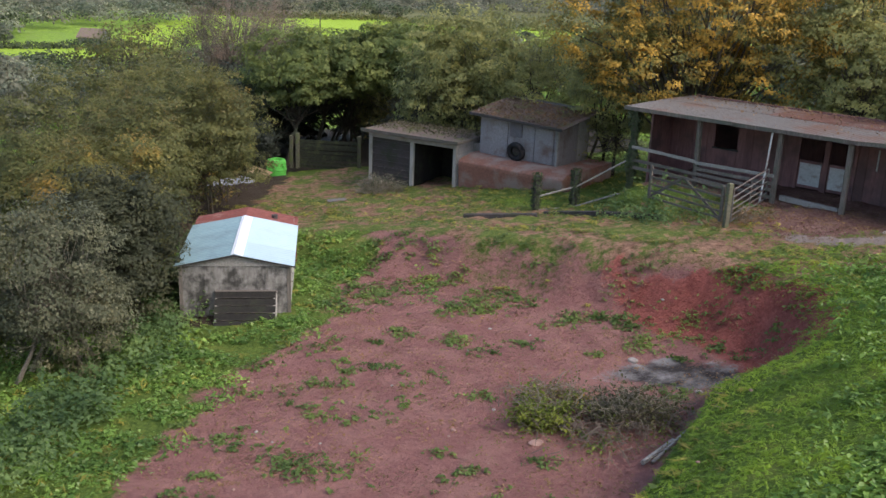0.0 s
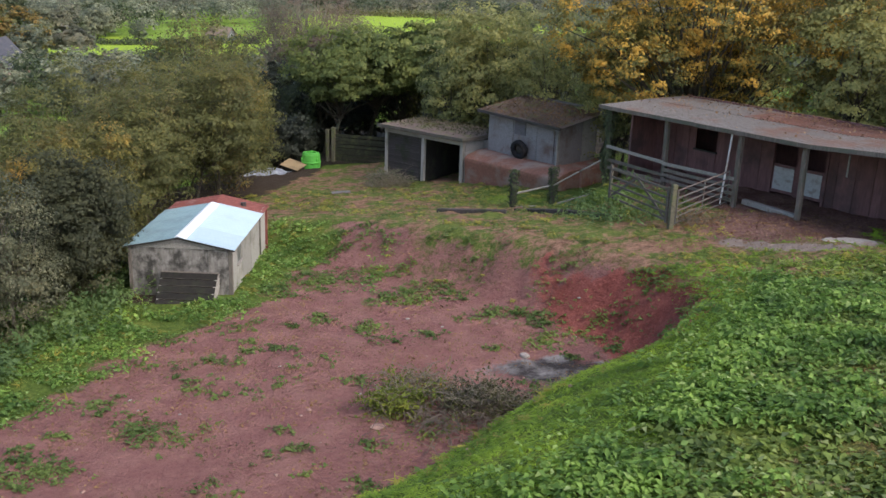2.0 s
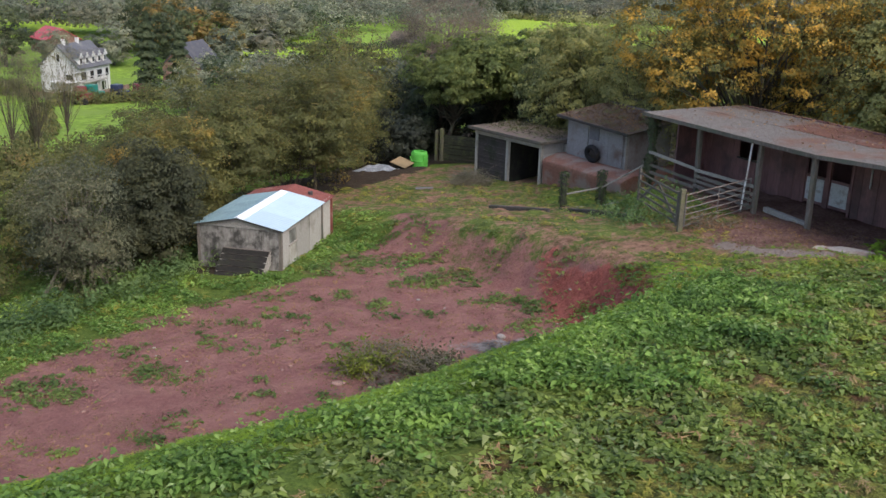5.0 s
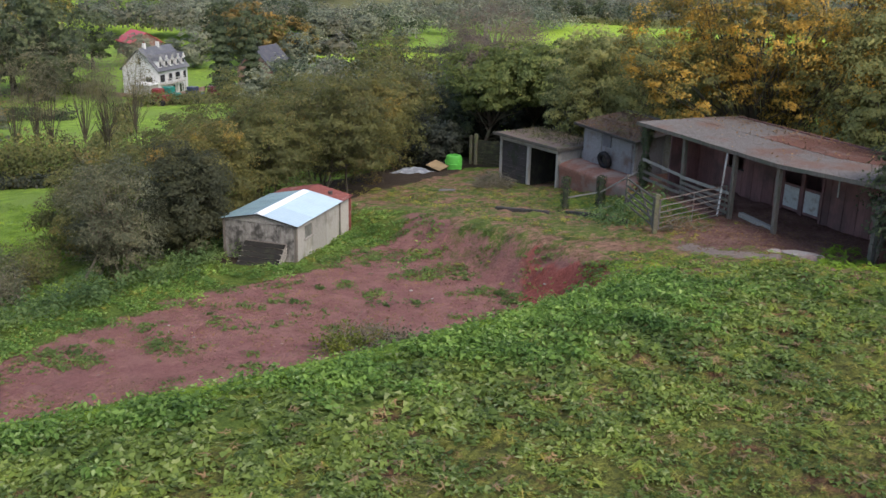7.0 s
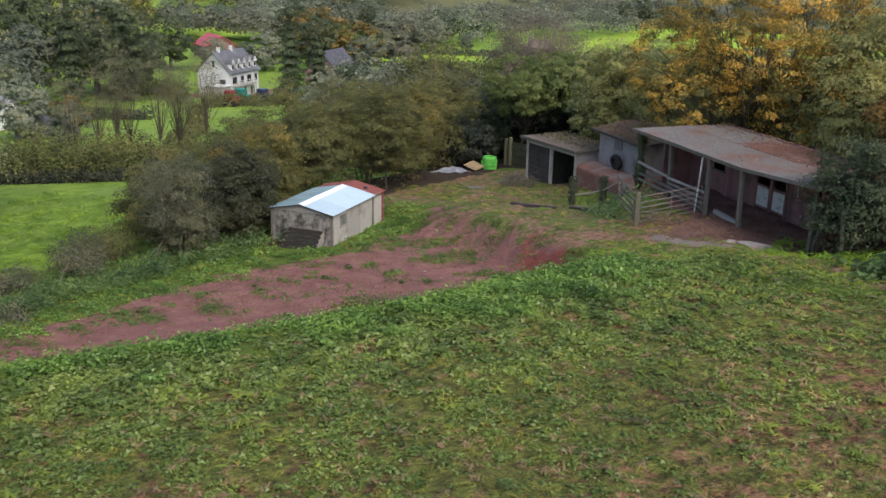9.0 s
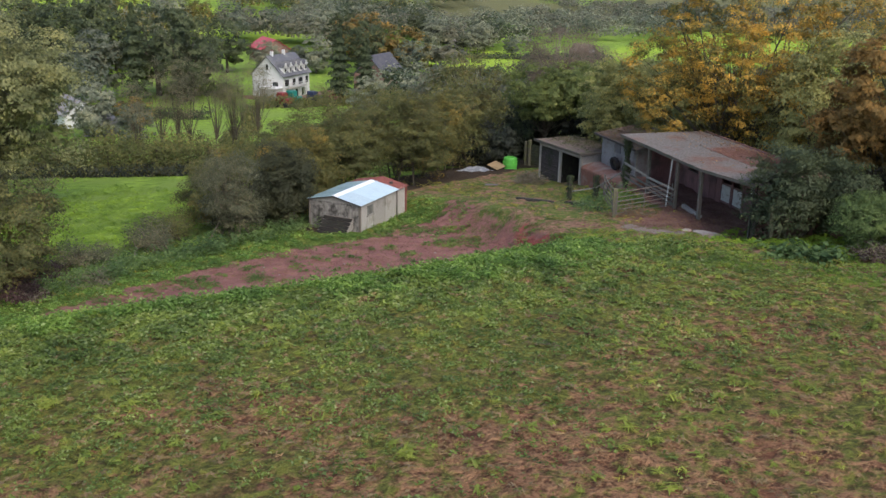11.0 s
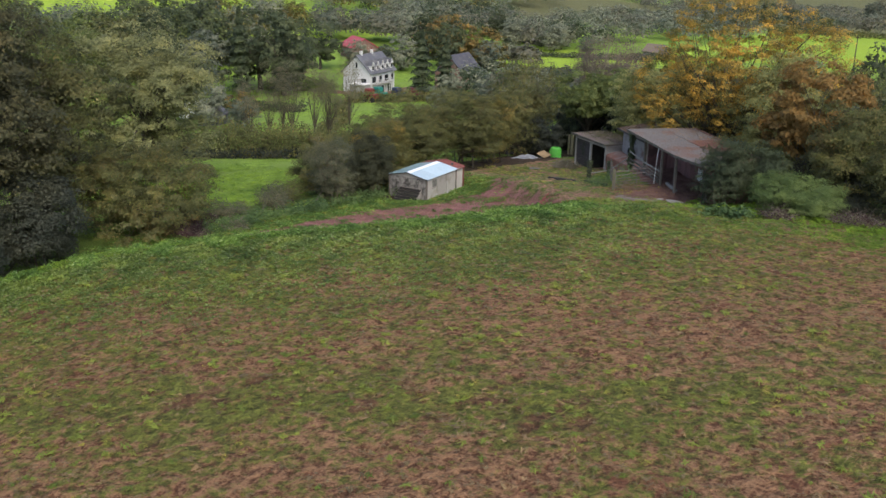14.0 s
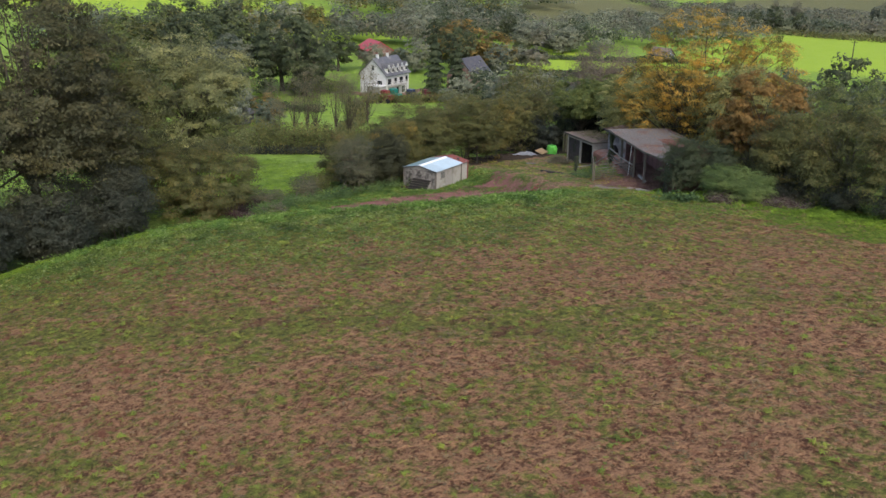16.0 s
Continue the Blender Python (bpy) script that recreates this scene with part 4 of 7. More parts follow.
DARKGREY = worn("dark_grey_sheet", (0.2, 0.18, 0.19), (0.14, 0.13, 0.135), (0.1, 0.09, 0.09), 0.85, 14, 1.2)
little_barn()


def tyre():
    bm = bmesh.new()
    prof = [(0.21, -0.08), (0.3, -0.125), (0.39, -0.13), (0.415, -0.1), (0.42, 0.0), (0.415, 0.1), (0.39, 0.13), (0.3, 0.125), (0.21, 0.08), (0.24, 0.0)]
    n = 28
    rings = []
    for k in range(n):
        a = 2 * math.pi * k / n
        lug = 0.012 if k % 2 else 0.0
        rings.append([bm.verts.new((math.cos(a) * (r + (lug if r > 0.38 else 0)), y, math.sin(a) * (r + (lug if r > 0.38 else 0)))) for r, y in prof])
    for k in range(n):
        a, b = rings[k], rings[(k + 1) % n]
        for i in range(len(prof)):
            j = (i + 1) % len(prof)
            bm.faces.new((a[i], a[j], b[j], b[i]))
    ob = thing("tyre", BARN @ pose(2.15, -0.28, 0.4, 14, 0, 0), "worn black lorry tyre leaning on the barn wall", "tyre")
    part("tread", bm, RUBBER, ob, smooth=True)
    bm = bmesh.new()
    bmesh.ops.create_cone(bm, segments=24, radius1=0.2, radius2=0.16, depth=0.05, cap_ends=True, matrix=Matrix.Rotation(math.pi / 2, 4, "X"))
    part("hub", bm, DARK_TIMBER, ob)


tyre()

# ---- stable block ----
ST = Matrix.Translation((6.6, 33.9, 2.6)) @ Matrix.Rotation(radians(-43.2), 4, "Z")


def stable_block():
    ob = thing("stable", ST, "long maroon boarded stable with an open veranda and leaf-strewn roof", "stable")
    h, fy, deep = 2.2, 2.7, 4.5
    for x, y in ((0.08, 0.0), (2.66, 0.0), (5.5, 0.0), (7.77, 0.0), (11.85, 0.0)):
        m = pose(x, y + 0.1, 0, random.uniform(-1.5, 1.5), random.uniform(-2, 2), 0)
        part("post", box(bmesh.new(), (-0.075, -0.075, -1.2), (0.075, 0.075, h), m), TIMBER, ob, "weathered timber post", bevel=0.014)
    for (x0, y0), (x1, y1) in (((-0.15, 0), (4.0, 0)), ((4.02, 0), (7.9, 0)), ((7.92, 0), (12.3, 0))):
        up = 0.3 if x1 > 12 else 0.0
        part("fascia", beam(bmesh.new(), (x0 - 0.1, y0 - 0.2, h + 0.07), (x1 + 0.05, y1 - 0.2, h + 0.08 + up), 0.03, 0.13), TIMBER, ob)
        part("eave_beam", beam(bmesh.new(), (x0 + 0.05, y0 + 0.1, h + 0.02), (x1, y1 + 0.1, h + 0.03 + up), 0.1, 0.1), DARK_TIMBER, ob)
    for k in range(9):
        x = 0.4 + k * 0.95
        part("rafter", beam(bmesh.new(), (x, 0.05, h + 0.06), (x, deep, h + 0.06), 0.05, 0.1), DARK_TIMBER, ob)
    for k in range(8):
        x0 = -0.25 + k * 1.02
        jog = random.uniform(-0.012, 0.012)
        part("roof_sheet", corrugated(bmesh.new(), (x0, -0.16 + jog, h + 0.12 + 0.003 * (k % 2)), (1.02 * 8 / 7, 0, 0), (0, 2.5, 0.03), 1.02 / 7, 0.04), ROOFSHEET, ob)
        part("roof_sheet", corrugated(bmesh.new(), (x0, 2.3 + jog, h + 0.165 + 0.003 * (k % 2)), (1.02 * 8 / 7, 0, 0), (0, 2.4, -0.03), 1.02 / 7, 0.04), RUSTROOF if k > 3 else ROOFSHEET, ob, "rust-red leaf-covered sheet" if k > 3 else "")
    for k in range(4):
        x0, z0 = 7.9 + k * 1.1, h + 0.124 + 0.075 * k
        part("roof_sheet", corrugated(bmesh.new(), (x0, -0.16, z0), (1.16, 0, 0.075), (0, 2.6, 0.03), 0.146, 0.04), ROOFSHEET, ob)
        part("roof_sheet", corrugated(bmesh.new(), (x0, 2.38, z0 + 0.045), (1.16, 0, 0.07), (0, 2.3, -0.03), 0.146, 0.04), RUSTROOF, ob, "rust-red leaf-covered sheet")
    part("back_wall", boxes(((0, deep, -1.0), (12.1, deep + 0.1, h + 0.2))), MAROON, ob)
    part("end_wall", boxes(((0.0, 1.3, -1.2), (0.08, deep, h + 0.1))), MAROON, ob)
    part("end_wall", boxes(((12.0, 0.2, -1.0), (12.08, deep, h + 0.25))), MAROON, ob)
    # boarded front, set back under the roof, with window and two half doors
    x = 0.08
    while x < 5.1:
        w = 0.3
        a, b = x, min(x + w - 0.008, 5.1)
        if b < 1.95 or a > 2.7:
            part("board", boxes(((a, fy + 0.012 * (int(x / w) % 2), -0.6), (b, fy + 0.05, h + 0.1))), MAROON, ob)
        else:
            part("board", boxes(((a, fy, -0.6), (b, fy + 0.05, 0.86))), MAROON, ob)
            part("board", boxes(((a, fy, 1.74), (b, fy + 0.05, h + 0.1))), MAROON, ob)
        x += w
    part("window_sill", boxes(((1.82, fy - 0.03, 0.82), (2.84, fy - 0.004, 0.88))), DARK_TIMBER, ob)
    part("window_head", boxes(((1.82, fy - 0.03, 1.72), (2.84, fy - 0.004, 1.78))), DARK_TIMBER, ob)
    part("lintel", boxes(((5.1, fy - 0.02, 1.95), (7.05, fy + 0.05, h + 0.1))), MAROON, ob)
    for a, b in ((5.02, 5.12), (5.98, 6.16), (6.98, 7.08)):
        part("door_post", boxes(((a, fy - 0.05, -0.6), (b, fy + 0.05, 1.98))), MAROON, ob, bevel=0.006)
    for a, b in ((5.13, 5.97), (6.17, 6.97)):
        door = part("half_door", boxes(((a, fy - 0.01, 0.0), (b, fy + 0.035, 0.95))), MAROON, ob, "lower stable door")
        part("white_panel", boxes(((a + 0.05, fy - 0.03, 0.1), (b - 0.05, fy - 0.012, 0.86))), WHITEPAINT, door, "flaking white metal sheet")
        part("bolt", boxes(((b - 0.2, fy - 0.05, 0.88), (b - 0.04, fy - 0.03, 0.91))), GALV, door)
    n = 16
    for k in range(n):
        p, q = Vector((7.1, 2.7, 0)), Vector((12.0, 2.7, 0))
        a, b = p.lerp(q, k / n), p.lerp(q, (k + 0.97) / n)
        bm = bmesh.new()
        off = Vector((0, 0.012 * (k % 2), 0))
        beam(bm, a + off + Vector((0, 0, 0.8)), b + off + Vector((0, 0, 0.8)), 0.04, 3.1)
        part("board", bm, MAROON, ob)
    part("door_handle", rod(bmesh.new(), (7.75, 2.64, 1.0), (7.75, 2.64, 1.7), 0.03), WHITEPAINT, ob, "short white pipe")
    # Black sheet paints shade under the roof behind the boarded front.
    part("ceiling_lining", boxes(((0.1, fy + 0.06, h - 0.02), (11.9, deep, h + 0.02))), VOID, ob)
    # veranda rails between the posts
    for x0, x1, zs in ((0.1, 2.66, (0.85, 0.4, 0.15)), (2.66, 5.5, (0.78, 0.55, 0.36, 0.16))):
        for k, z in enumerate(zs):
            t = random.uniform(-0.05, 0.05)
            part("rail", beam(bmesh.new(), (x0, -0.02, z + t), (x1, -0.02, z - t - 0.03), 0.03, 0.11), PALE_TIMBER if k == 0 else TIMBER, ob)
    part("pole", rod(bmesh.new(), (5.3, -0.1, h + 0.08), (5.22, -0.2, -0.1), 0.032), WHITEPAINT, ob, "white painted pole")
    part("sill_beam", beam(bmesh.new(), (5.6, 0.5, 0.02), (7.6, 0.3, 0.0), 0.16, 0.16), PALE_TIMBER, ob)
    part("rainwater_pipe", rod(bmesh.new(), (12.15, -0.1, h + 0.2), (12.15, -0.1, -0.2), 0.04), DARK_TIMBER, ob)
    # ivy on the corner post
    rng = np.random.RandomState(9)
    n = 1500
    zz = rng.uniform(-1.0, h + 0.1, n)
    a = rng.uniform(0, 6.28, n)
    r = rng.uniform(0.1, 0.32, n) * (0.7 + 0.3 * np.sin(zz * 4))
    pos = np.stack([0.08 + r * np.cos(a), 0.1 + r * np.sin(a), zz], -1)
    me = leaf_mesh("ivy", pos, np.stack([np.cos(a), np.sin(a), 0.4 + 0 * a], -1), rng.uniform(0.07, 0.14, n), rng, L_DARK, 0.8)
    new("ivy", me).parent = ob


RUSTROOF = worn("rusty_roof_sheet", (0.15, 0.07, 0.052), (0.09, 0.044, 0.033), (0.17, 0.145, 0.135), 0.85, 11, 0.8, stain_at=0.6, vary=(0.95, 1.05))
ROOFSHEET = worn("stable_roof_sheet", (0.165, 0.152, 0.146), (0.085, 0.072, 0.066), (0.13, 0.072, 0.054), 0.6, 11, 0.55, stain_at=0.56, vary=(0.95, 1.05))
stable_block()


def leaf_litter():
    """Fallen leaves on the stable roof and forecourt."""
    rng = np.random.RandomState(31)
    n = 2400
    u, v = rng.uniform(-0.2, 8.2, n), rng.uniform(0, 4.6, n)
    keep = rng.uniform(0, 1, n) < 0.04 + 0.9 * (v / 4.9) ** 3
    u, v = u[keep], v[keep]
    loc = np.stack([u, v, 2.2 + 0.15 + np.clip(v, 0, 2.4) * 0.012 + 0.04], -1)
    wpos = np.array([ST @ Vector(p) for p in loc])
    me = leaf_mesh("fallen_leaves", wpos, rng.normal(size=(len(wpos), 3)) * 0.3 + np.array([0, 0, 1]), rng.uniform(0.05, 0.11, len(wpos)), rng, L_LITTER, 0.8)
    tagged(new("fallen_leaves", me), "brown and rust fallen leaves on the roof", "leaves", kind="stuff")
    n = 2200
    u, v = rng.uniform(-0.3, 4.3, n), rng.uniform(-0.3, 2.7, n)
    loc = np.stack([u, v, 1.86 + 0.03 - 0.036 * (u + 0.4) + 0.13 * (v + 0.4)], -1)
    wpos = np.array([BARN @ Vector(p) for p in loc])
    me = leaf_mesh("fallen_leaves", wpos, rng.normal(size=(n, 3)) * 0.3 + np.array([0, 0, 1]), rng.uniform(0.05, 0.11, n), rng, L_LITTER, 0.8)
    tagged(new("fallen_leaves", me), "yellow fallen leaves and moss on the barn roof", "leaves", kind="stuff")
    x, y = scatter(rng, 9000, 8, 16, 24.5, 32, lambda x, y: np.exp(-((x - 11.8) ** 2 + (y - 28.3) ** 2) / 7) * 0.8)
    pos = np.stack([x, y, land(x, y) + 0.025], -1)
    me = leaf_mesh("fallen_leaves", pos, rng.normal(size=(len(pos), 3)) * 0.3 + np.array([0, 0, 1]), rng.uniform(0.04, 0.09, len(pos)), rng, L_LITTER, 0.8)
    tagged(new("fallen_leaves", me), "brown fallen leaves on the stable forecourt", "leaves", kind="stuff")


L_LITTER = foliage("leaf_litter", [(0, (0.05, 0.026, 0.018)), (0.5, (0.15, 0.07, 0.034)), (0.85, (0.25, 0.14, 0.055)), (1, (0.34, 0.24, 0.12))], 0.1)
leaf_litter()

# ---- gates, fences, yard things ----
GATEWOOD = worn("old_gate_wood", (0.17, 0.145, 0.125), (0.09, 0.075, 0.062), (0.12, 0.12, 0.07), 0.9, 18, 2)


def yard_gate():
    z = ground(8.58, 28.03)
    ob = thing("field_gate", Matrix.Translation((8.5, 28.15, z)) @ Matrix.Rotation(math.atan2(2.9, -1.75), 4, "Z"), "weathered wooden five-bar gate overgrown with weeds", "gate")
    ln = 3.3
    for k, zz in enumerate((0.18, 0.4, 0.62, 0.86, 1.12)):
        part("bar", beam(bmesh.new(), (0.05, 0, zz), (ln, 0, zz - 0.06), 0.03, 0.065), GATEWOOD, ob)
    for x in (0.06, ln - 0.05):
        part("stile", boxes(((x - 0.05, -0.035, 0.08), (x + 0.05, 0.035, 1.2))), GATEWOOD, ob)
    part("brace", beam(bmesh.new(), (0.1, -0.03, 0.15), (ln * 0.55, -0.03, 1.08), 0.03, 0.08), GATEWOOD, ob)
    part("brace", beam(bmesh.new(), (ln - 0.1, -0.03, 0.15), (ln * 0.55, -0.03, 1.08), 0.03, 0.08), GATEWOOD, ob)


def metal_gate():
    z = ground(8.58, 28.03)
    ob = thing("metal_gate", Matrix.Translation((8.72, 27.98, z + 0.02)) @ Matrix.Rotation(math.atan2(2.3, 1.75), 4, "Z"), "grey tubular metal gate beside the stable", "gate")
    ln = 2.9
    for zz in (0.14, 0.32, 0.5, 0.7, 0.9, 1.14):
        part("bar", rod(bmesh.new(), (0, 0, zz), (ln, 0, zz + 0.22), 0.019), GALV, ob)
    for x in (0.0, ln):
        part("stile", rod(bmesh.new(), (x, 0, 0.1 + 0.07 * x), (x, 0, 1.16 + 0.075 * x), 0.024), GALV, ob)
    part("brace", rod(bmesh.new(), (ln / 2, 0, 0.2), (ln / 2, 0, 1.26), 0.018), GALV, ob)


def wooden_post(x, y, h, r, label, material, ivy=0, lean=(0, 0), group=""):
    z = ground(x, y)
    ob = thing("fence_post", Matrix.Translation((x, y, z)) @ pose(0, 0, 0, lean[0], lean[1], 20), label, "post", group)
    bm = bmesh.new()
    box(bm, (-r, -r, -0.1), (r, r, h))
    part("shaft", bm, material, ob, bevel=0.018)
    if ivy:
        rng = np.random.RandomState(int(x * 100) % 999)
        a, zz = rng.uniform(0, 6.28, ivy), rng.uniform(0.1, h + 0.1, ivy)
        rr = r + rng.uniform(0.0, 0.12, ivy)
        pos = np.stack([rr * np.cos(a), rr * np.sin(a), zz], -1)
        new("ivy", leaf_mesh("ivy", pos, np.stack([np.cos(a), np.sin(a), 0.3 + 0 * a], -1), rng.uniform(0.06, 0.12, ivy), rng, L_DARK, 0.8)).parent = ob


def fence_rails():
    for p, q in (((3.4, 34.35, 1.35), (4.85, 34.55, 1.75)), ((3.4, 34.35, 0.85), (4.85, 34.55, 0.95)), ((4.85, 34.5, 1.75), (6.5, 33.85, 2.95)), ((4.85, 34.5, 1.0), (6.4, 33.8, 1.75))):
        bm = beam(bmesh.new(), p, q, 0.06, 0.06)
        tagged(link_mesh("fence_rail", bm, PALE_TIMBER, bevel=0.012), "pale round timber rail between ivy posts", "rail", "rails by the platform")


yard_gate()
metal_gate()
wooden_post(8.6, 28.02, 1.32, 0.08, "mossy square gatepost between the two gates", MOSSPOST := worn("mossy_post", (0.16, 0.145, 0.1), (0.09, 0.08, 0.055), (0.13, 0.14, 0.055), 0.9, 18, 2.5))
wooden_post(3.39, 34.38, 1.35, 0.1, "ivy-clad fence post by the platform", DARK_TIMBER, 420, group="ivy posts")
wooden_post(4.84, 34.6, 1.35, 0.1, "ivy-clad fence post by the platform", DARK_TIMBER, 520, group="ivy posts")
wooden_post(15.35, 25.75, 1.5, 0.06, "leaning fence post at the stable end", TIMBER, 0, (4, 12))
wooden_post(16.45, 24.7, 1.6, 0.07, "mossy fence post under the thorn tree", MOSSPOST, 0, (-3, -4))
fence_rails()


def kerb_timbers():
    for (x0, y0), (x1, y1) in (((0.7, 33.3), (3.3, 32.6)), ((3.6, 33.0), (5.3, 31.6)), ((5.4, 31.5), (7.2, 29.9))):
        bm = beam(bmesh.new(), (x0, y0, ground(x0, y0) + 0.06), (x1, y1, ground(x1, y1) + 0.06), 0.16, 0.18)
        tagged(link_mesh("sleeper", bm, DARK_TIMBER, bevel=0.02), "dark rotten timber sleeper edging the track", "sleeper", "sleepers beside the track")


kerb_timbers()


def water_tank():
    x, y = -9.3, 50.9
    ob = thing("water_tank", Matrix.Translation((x, y, ground(x, y) - 0.02)) @ Matrix.Scale(0.88, 4), "bright lime-green plastic tank with an open top", "tank")
    prof = [(0.5, 0.0), (0.56, 0.05), (0.57, 0.42), (0.6, 0.45), (0.6, 0.52), (0.57, 0.55), (0.55, 0.95), (0.5, 1.08), (0.38, 1.12), (0.33, 1.1), (0.33, 0.9), (0.0, 0.9)]
    bm = bmesh.new()
    n = 24
    rings = [[bm.verts.new((r * math.cos(2 * math.pi * k / n) * 1.05, r * math.sin(2 * math.pi * k / n), z)) for k in range(n)] for r, z in prof[:-1]]
    for a, b in zip(rings[:-1], rings[1:]):
        for k in range(n):
            bm.faces.new((a[k], a[(k + 1) % n], b[(k + 1) % n], b[k]))
    bm.faces.new(rings[-1])
    bm.faces.new(rings[0][::-1])
    part("shell", bm, LIME, ob, smooth=False)
    # Black disc paints the shade inside the tank's open top.
    part("well_water", rod(bmesh.new(), (0, 0, 0.91), (0, 0, 0.92), 0.3, n=20), VOID, ob, "black disc painting in shade at the tank opening")
    for a in (0.4, 2.2, 4.1, 5.6):
        part("lug", box(bmesh.new(), (-0.06, 0.55, 0.62), (0.06, 0.66, 0.78), Matrix.Rotation(a, 4, "Z")), LIME, ob)


def lid_board():
    x, y = -10.15, 50.3
    ob = thing("crate_lid", Matrix.Translation((x, y, ground(x, y) + 0.2)) @ pose(0, 0, 0, 14, 9, -20), "tan wooden board lying on a dark crate", "board")
    part("board", boxes(((-0.62, -0.45, 0.1), (0.62, 0.45, 0.15))), worn("tan_board", (0.42, 0.3, 0.17), (0.34, 0.24, 0.13), (0.25, 0.18, 0.1), 0.8, 10, 2), ob, bevel=0.008)
    part("crate", boxes(((-0.5, -0.36, -0.35), (0.5, 0.36, 0.09))), DARK_TIMBER, ob, bevel=0.01)


def tarpaulin():
    x, y = -11.3, 49.0
    bm = bmesh.new()
    n, m = 30, 16
    grid = []
    for j in range(m + 1):
        row = []
        for i in range(n + 1):
            u, v = (i / n - 0.5) * 2, (j / m - 0.5) * 2
            hump = max(0.0, 1 - u * u) * max(0.0, 1 - v * v)
            px, py = u * 1.25, v * 0.6 + 0.1 * u
            pz = ground(x + px, y + py) + 0.015 + 0.28 * hump ** 0.7 + 0.06 * hump * float(ripple(px, py, 0.35, 8))
            row.append(bm.verts.new((px, py, pz)))
        grid.append(row)
    for j in range(m):
        for i in range(n):
            bm.faces.new((grid[j][i], grid[j][i + 1], grid[j + 1][i + 1], grid[j + 1][i]))
    ob = link_mesh("tarpaulin", bm, worn("grey_plastic", (0.32, 0.33, 0.36), (0.2, 0.21, 0.23), (0.45, 0.46, 0.5), 0.35, 6, 3), smooth=True)
    ob.location = (x, y, 0)
    tagged(ob, "crumpled grey plastic sheet on the ground", "tarpaulin")


def back_gate():
    x, y = -6.6, 52.0
    ob = thing("boarded_gate", Matrix.Translation((x, y, ground(x, y) - 0.05)) @ Matrix.Rotation(radians(-6), 4, "Z"), "rotten mossy boarded gate across the dark lane", "gate")
    mossy = MOSSPOST
    for x0 in (-1.75, 1.75):
        part("gate_post", boxes(((x0 - 0.1, -0.1, 0), (x0 + 0.1, 0.1, 2.0))), mossy, ob, bevel=0.015)
    part("gate_post", boxes(((-2.2, -0.1, 0), (-2.02, 0.1, 1.85))), mossy, ob, bevel=0.015)
    for k in range(8):
        part("board", beam(bmesh.new(), (-1.68, 0.04, 0.15 + k * 0.2), (1.68, 0.04, 0.12 + k * 0.2 + 0.05 * (k % 3)), 0.03, 0.17), MOSSBOARD, ob)


MOSSBOARD = worn("moss_board", (0.05, 0.052, 0.03), (0.026, 0.027, 0.02), (0.085, 0.09, 0.04), 0.95, 8, 1.4)
water_tank()
lid_board()
tarpaulin()
back_gate()


def twig_heap(name, x, y, rx, ry, h, twigs, leaves, leaf, label, seed, size=0.075, reach=0.5):
    """A heap of cut branches: bent twigs lying and standing at all angles, with leaves still on the sprays."""
    rng = np.random.RandomState(seed)
    z = ground(x, y)
    ob = thing(name, Matrix.Translation((x, y, z)), label, "brushwood")
    bm = bmesh.new()
    root, tips = None, []
    for k in range(twigs):
        a, r = rng.uniform(0, 6.28), math.sqrt(rng.uniform(0, 1))
        cx, cy = rx * r * math.cos(a), ry * r * math.sin(a)
        lump = 0.7 + 0.6 * float(ripple(cx + seed, cy, 0.9, seed + 9))
        p = Vector((cx, cy, max(0.02, h * (1 - r * r) * lump * rng.uniform(0.1, 0.8))))
        b, ln, rise = rng.uniform(0, 6.28), rng.uniform(0.25, 1.0) * reach * 1.6, rng.uniform(-0.1, 0.75)
        q = p + Vector((ln * math.cos(b), ln * math.sin(b), ln * rise))
        q.z = max(q.z, 0.04)
        m = p.lerp(q, 0.55) + Vector(rng.normal(size=3) * 0.05) + Vector((0, 0, 0.12 * ln))
        w = rng.uniform(0.004, 0.012)
        rings = tube(bm, [p, m, q], [w, w * 0.8, w * 0.35], 4, root)
        root = rings[0][0] if root is None else root
        tips += [(p, m, q)]
    part("brushwood", bm, TWIG, ob)
    pick = rng.randint(len(tips), size=leaves)
    t = rng.uniform(0.15, 1.0, (leaves, 1))
    p, m, q = (np.array([list(tips[i][j]) for i in pick]) for j in range(3))
    pos = (1 - t) ** 2 * p + 2 * t * (1 - t) * m + t * t * q + rng.normal(size=(leaves, 3)) * 0.06
    pos[:, 2] = np.maximum(pos[:, 2], 0.03)
    new("foliage", leaf_mesh("foliage", pos, rng.normal(size=(leaves, 3)) * 0.6 + np.array([0, 0, 0.8]), size * rng.uniform(0.5, 1.4, leaves), rng, leaf, 0.55)).parent = ob


L_WEEDY = foliage("leaf_cuttings", [(0, (0.06, 0.09, 0.015)), (0.6, (0.16, 0.2, 0.03)), (1, (0.28, 0.29, 0.06))])
L_PURPLE = foliage("leaf_bramble", [(0, (0.035, 0.02, 0.022)), (0.7, (0.08, 0.045, 0.05)), (1, (0.12, 0.08, 0.06))])
twig_heap("brush_pile", 4.2, 18.4, 0.95, 0.6, 0.7, 420, 2300, L_DIM, "heap of cut branches and leaves on red earth", 3, 0.085)
twig_heap("brush_pile", 2.35, 18.2, 0.55, 0.4, 0.5, 110, 1500, L_WEEDY, "low heap of leafy yellow-green cuttings on red earth", 4, 0.1)
twig_heap("brush_pile", 2.6, 19.3, 0.9, 0.45, 0.45, 150, 1100, L_GOLD, "dry seed-head weeds beside the cut branches", 5, 0.06)
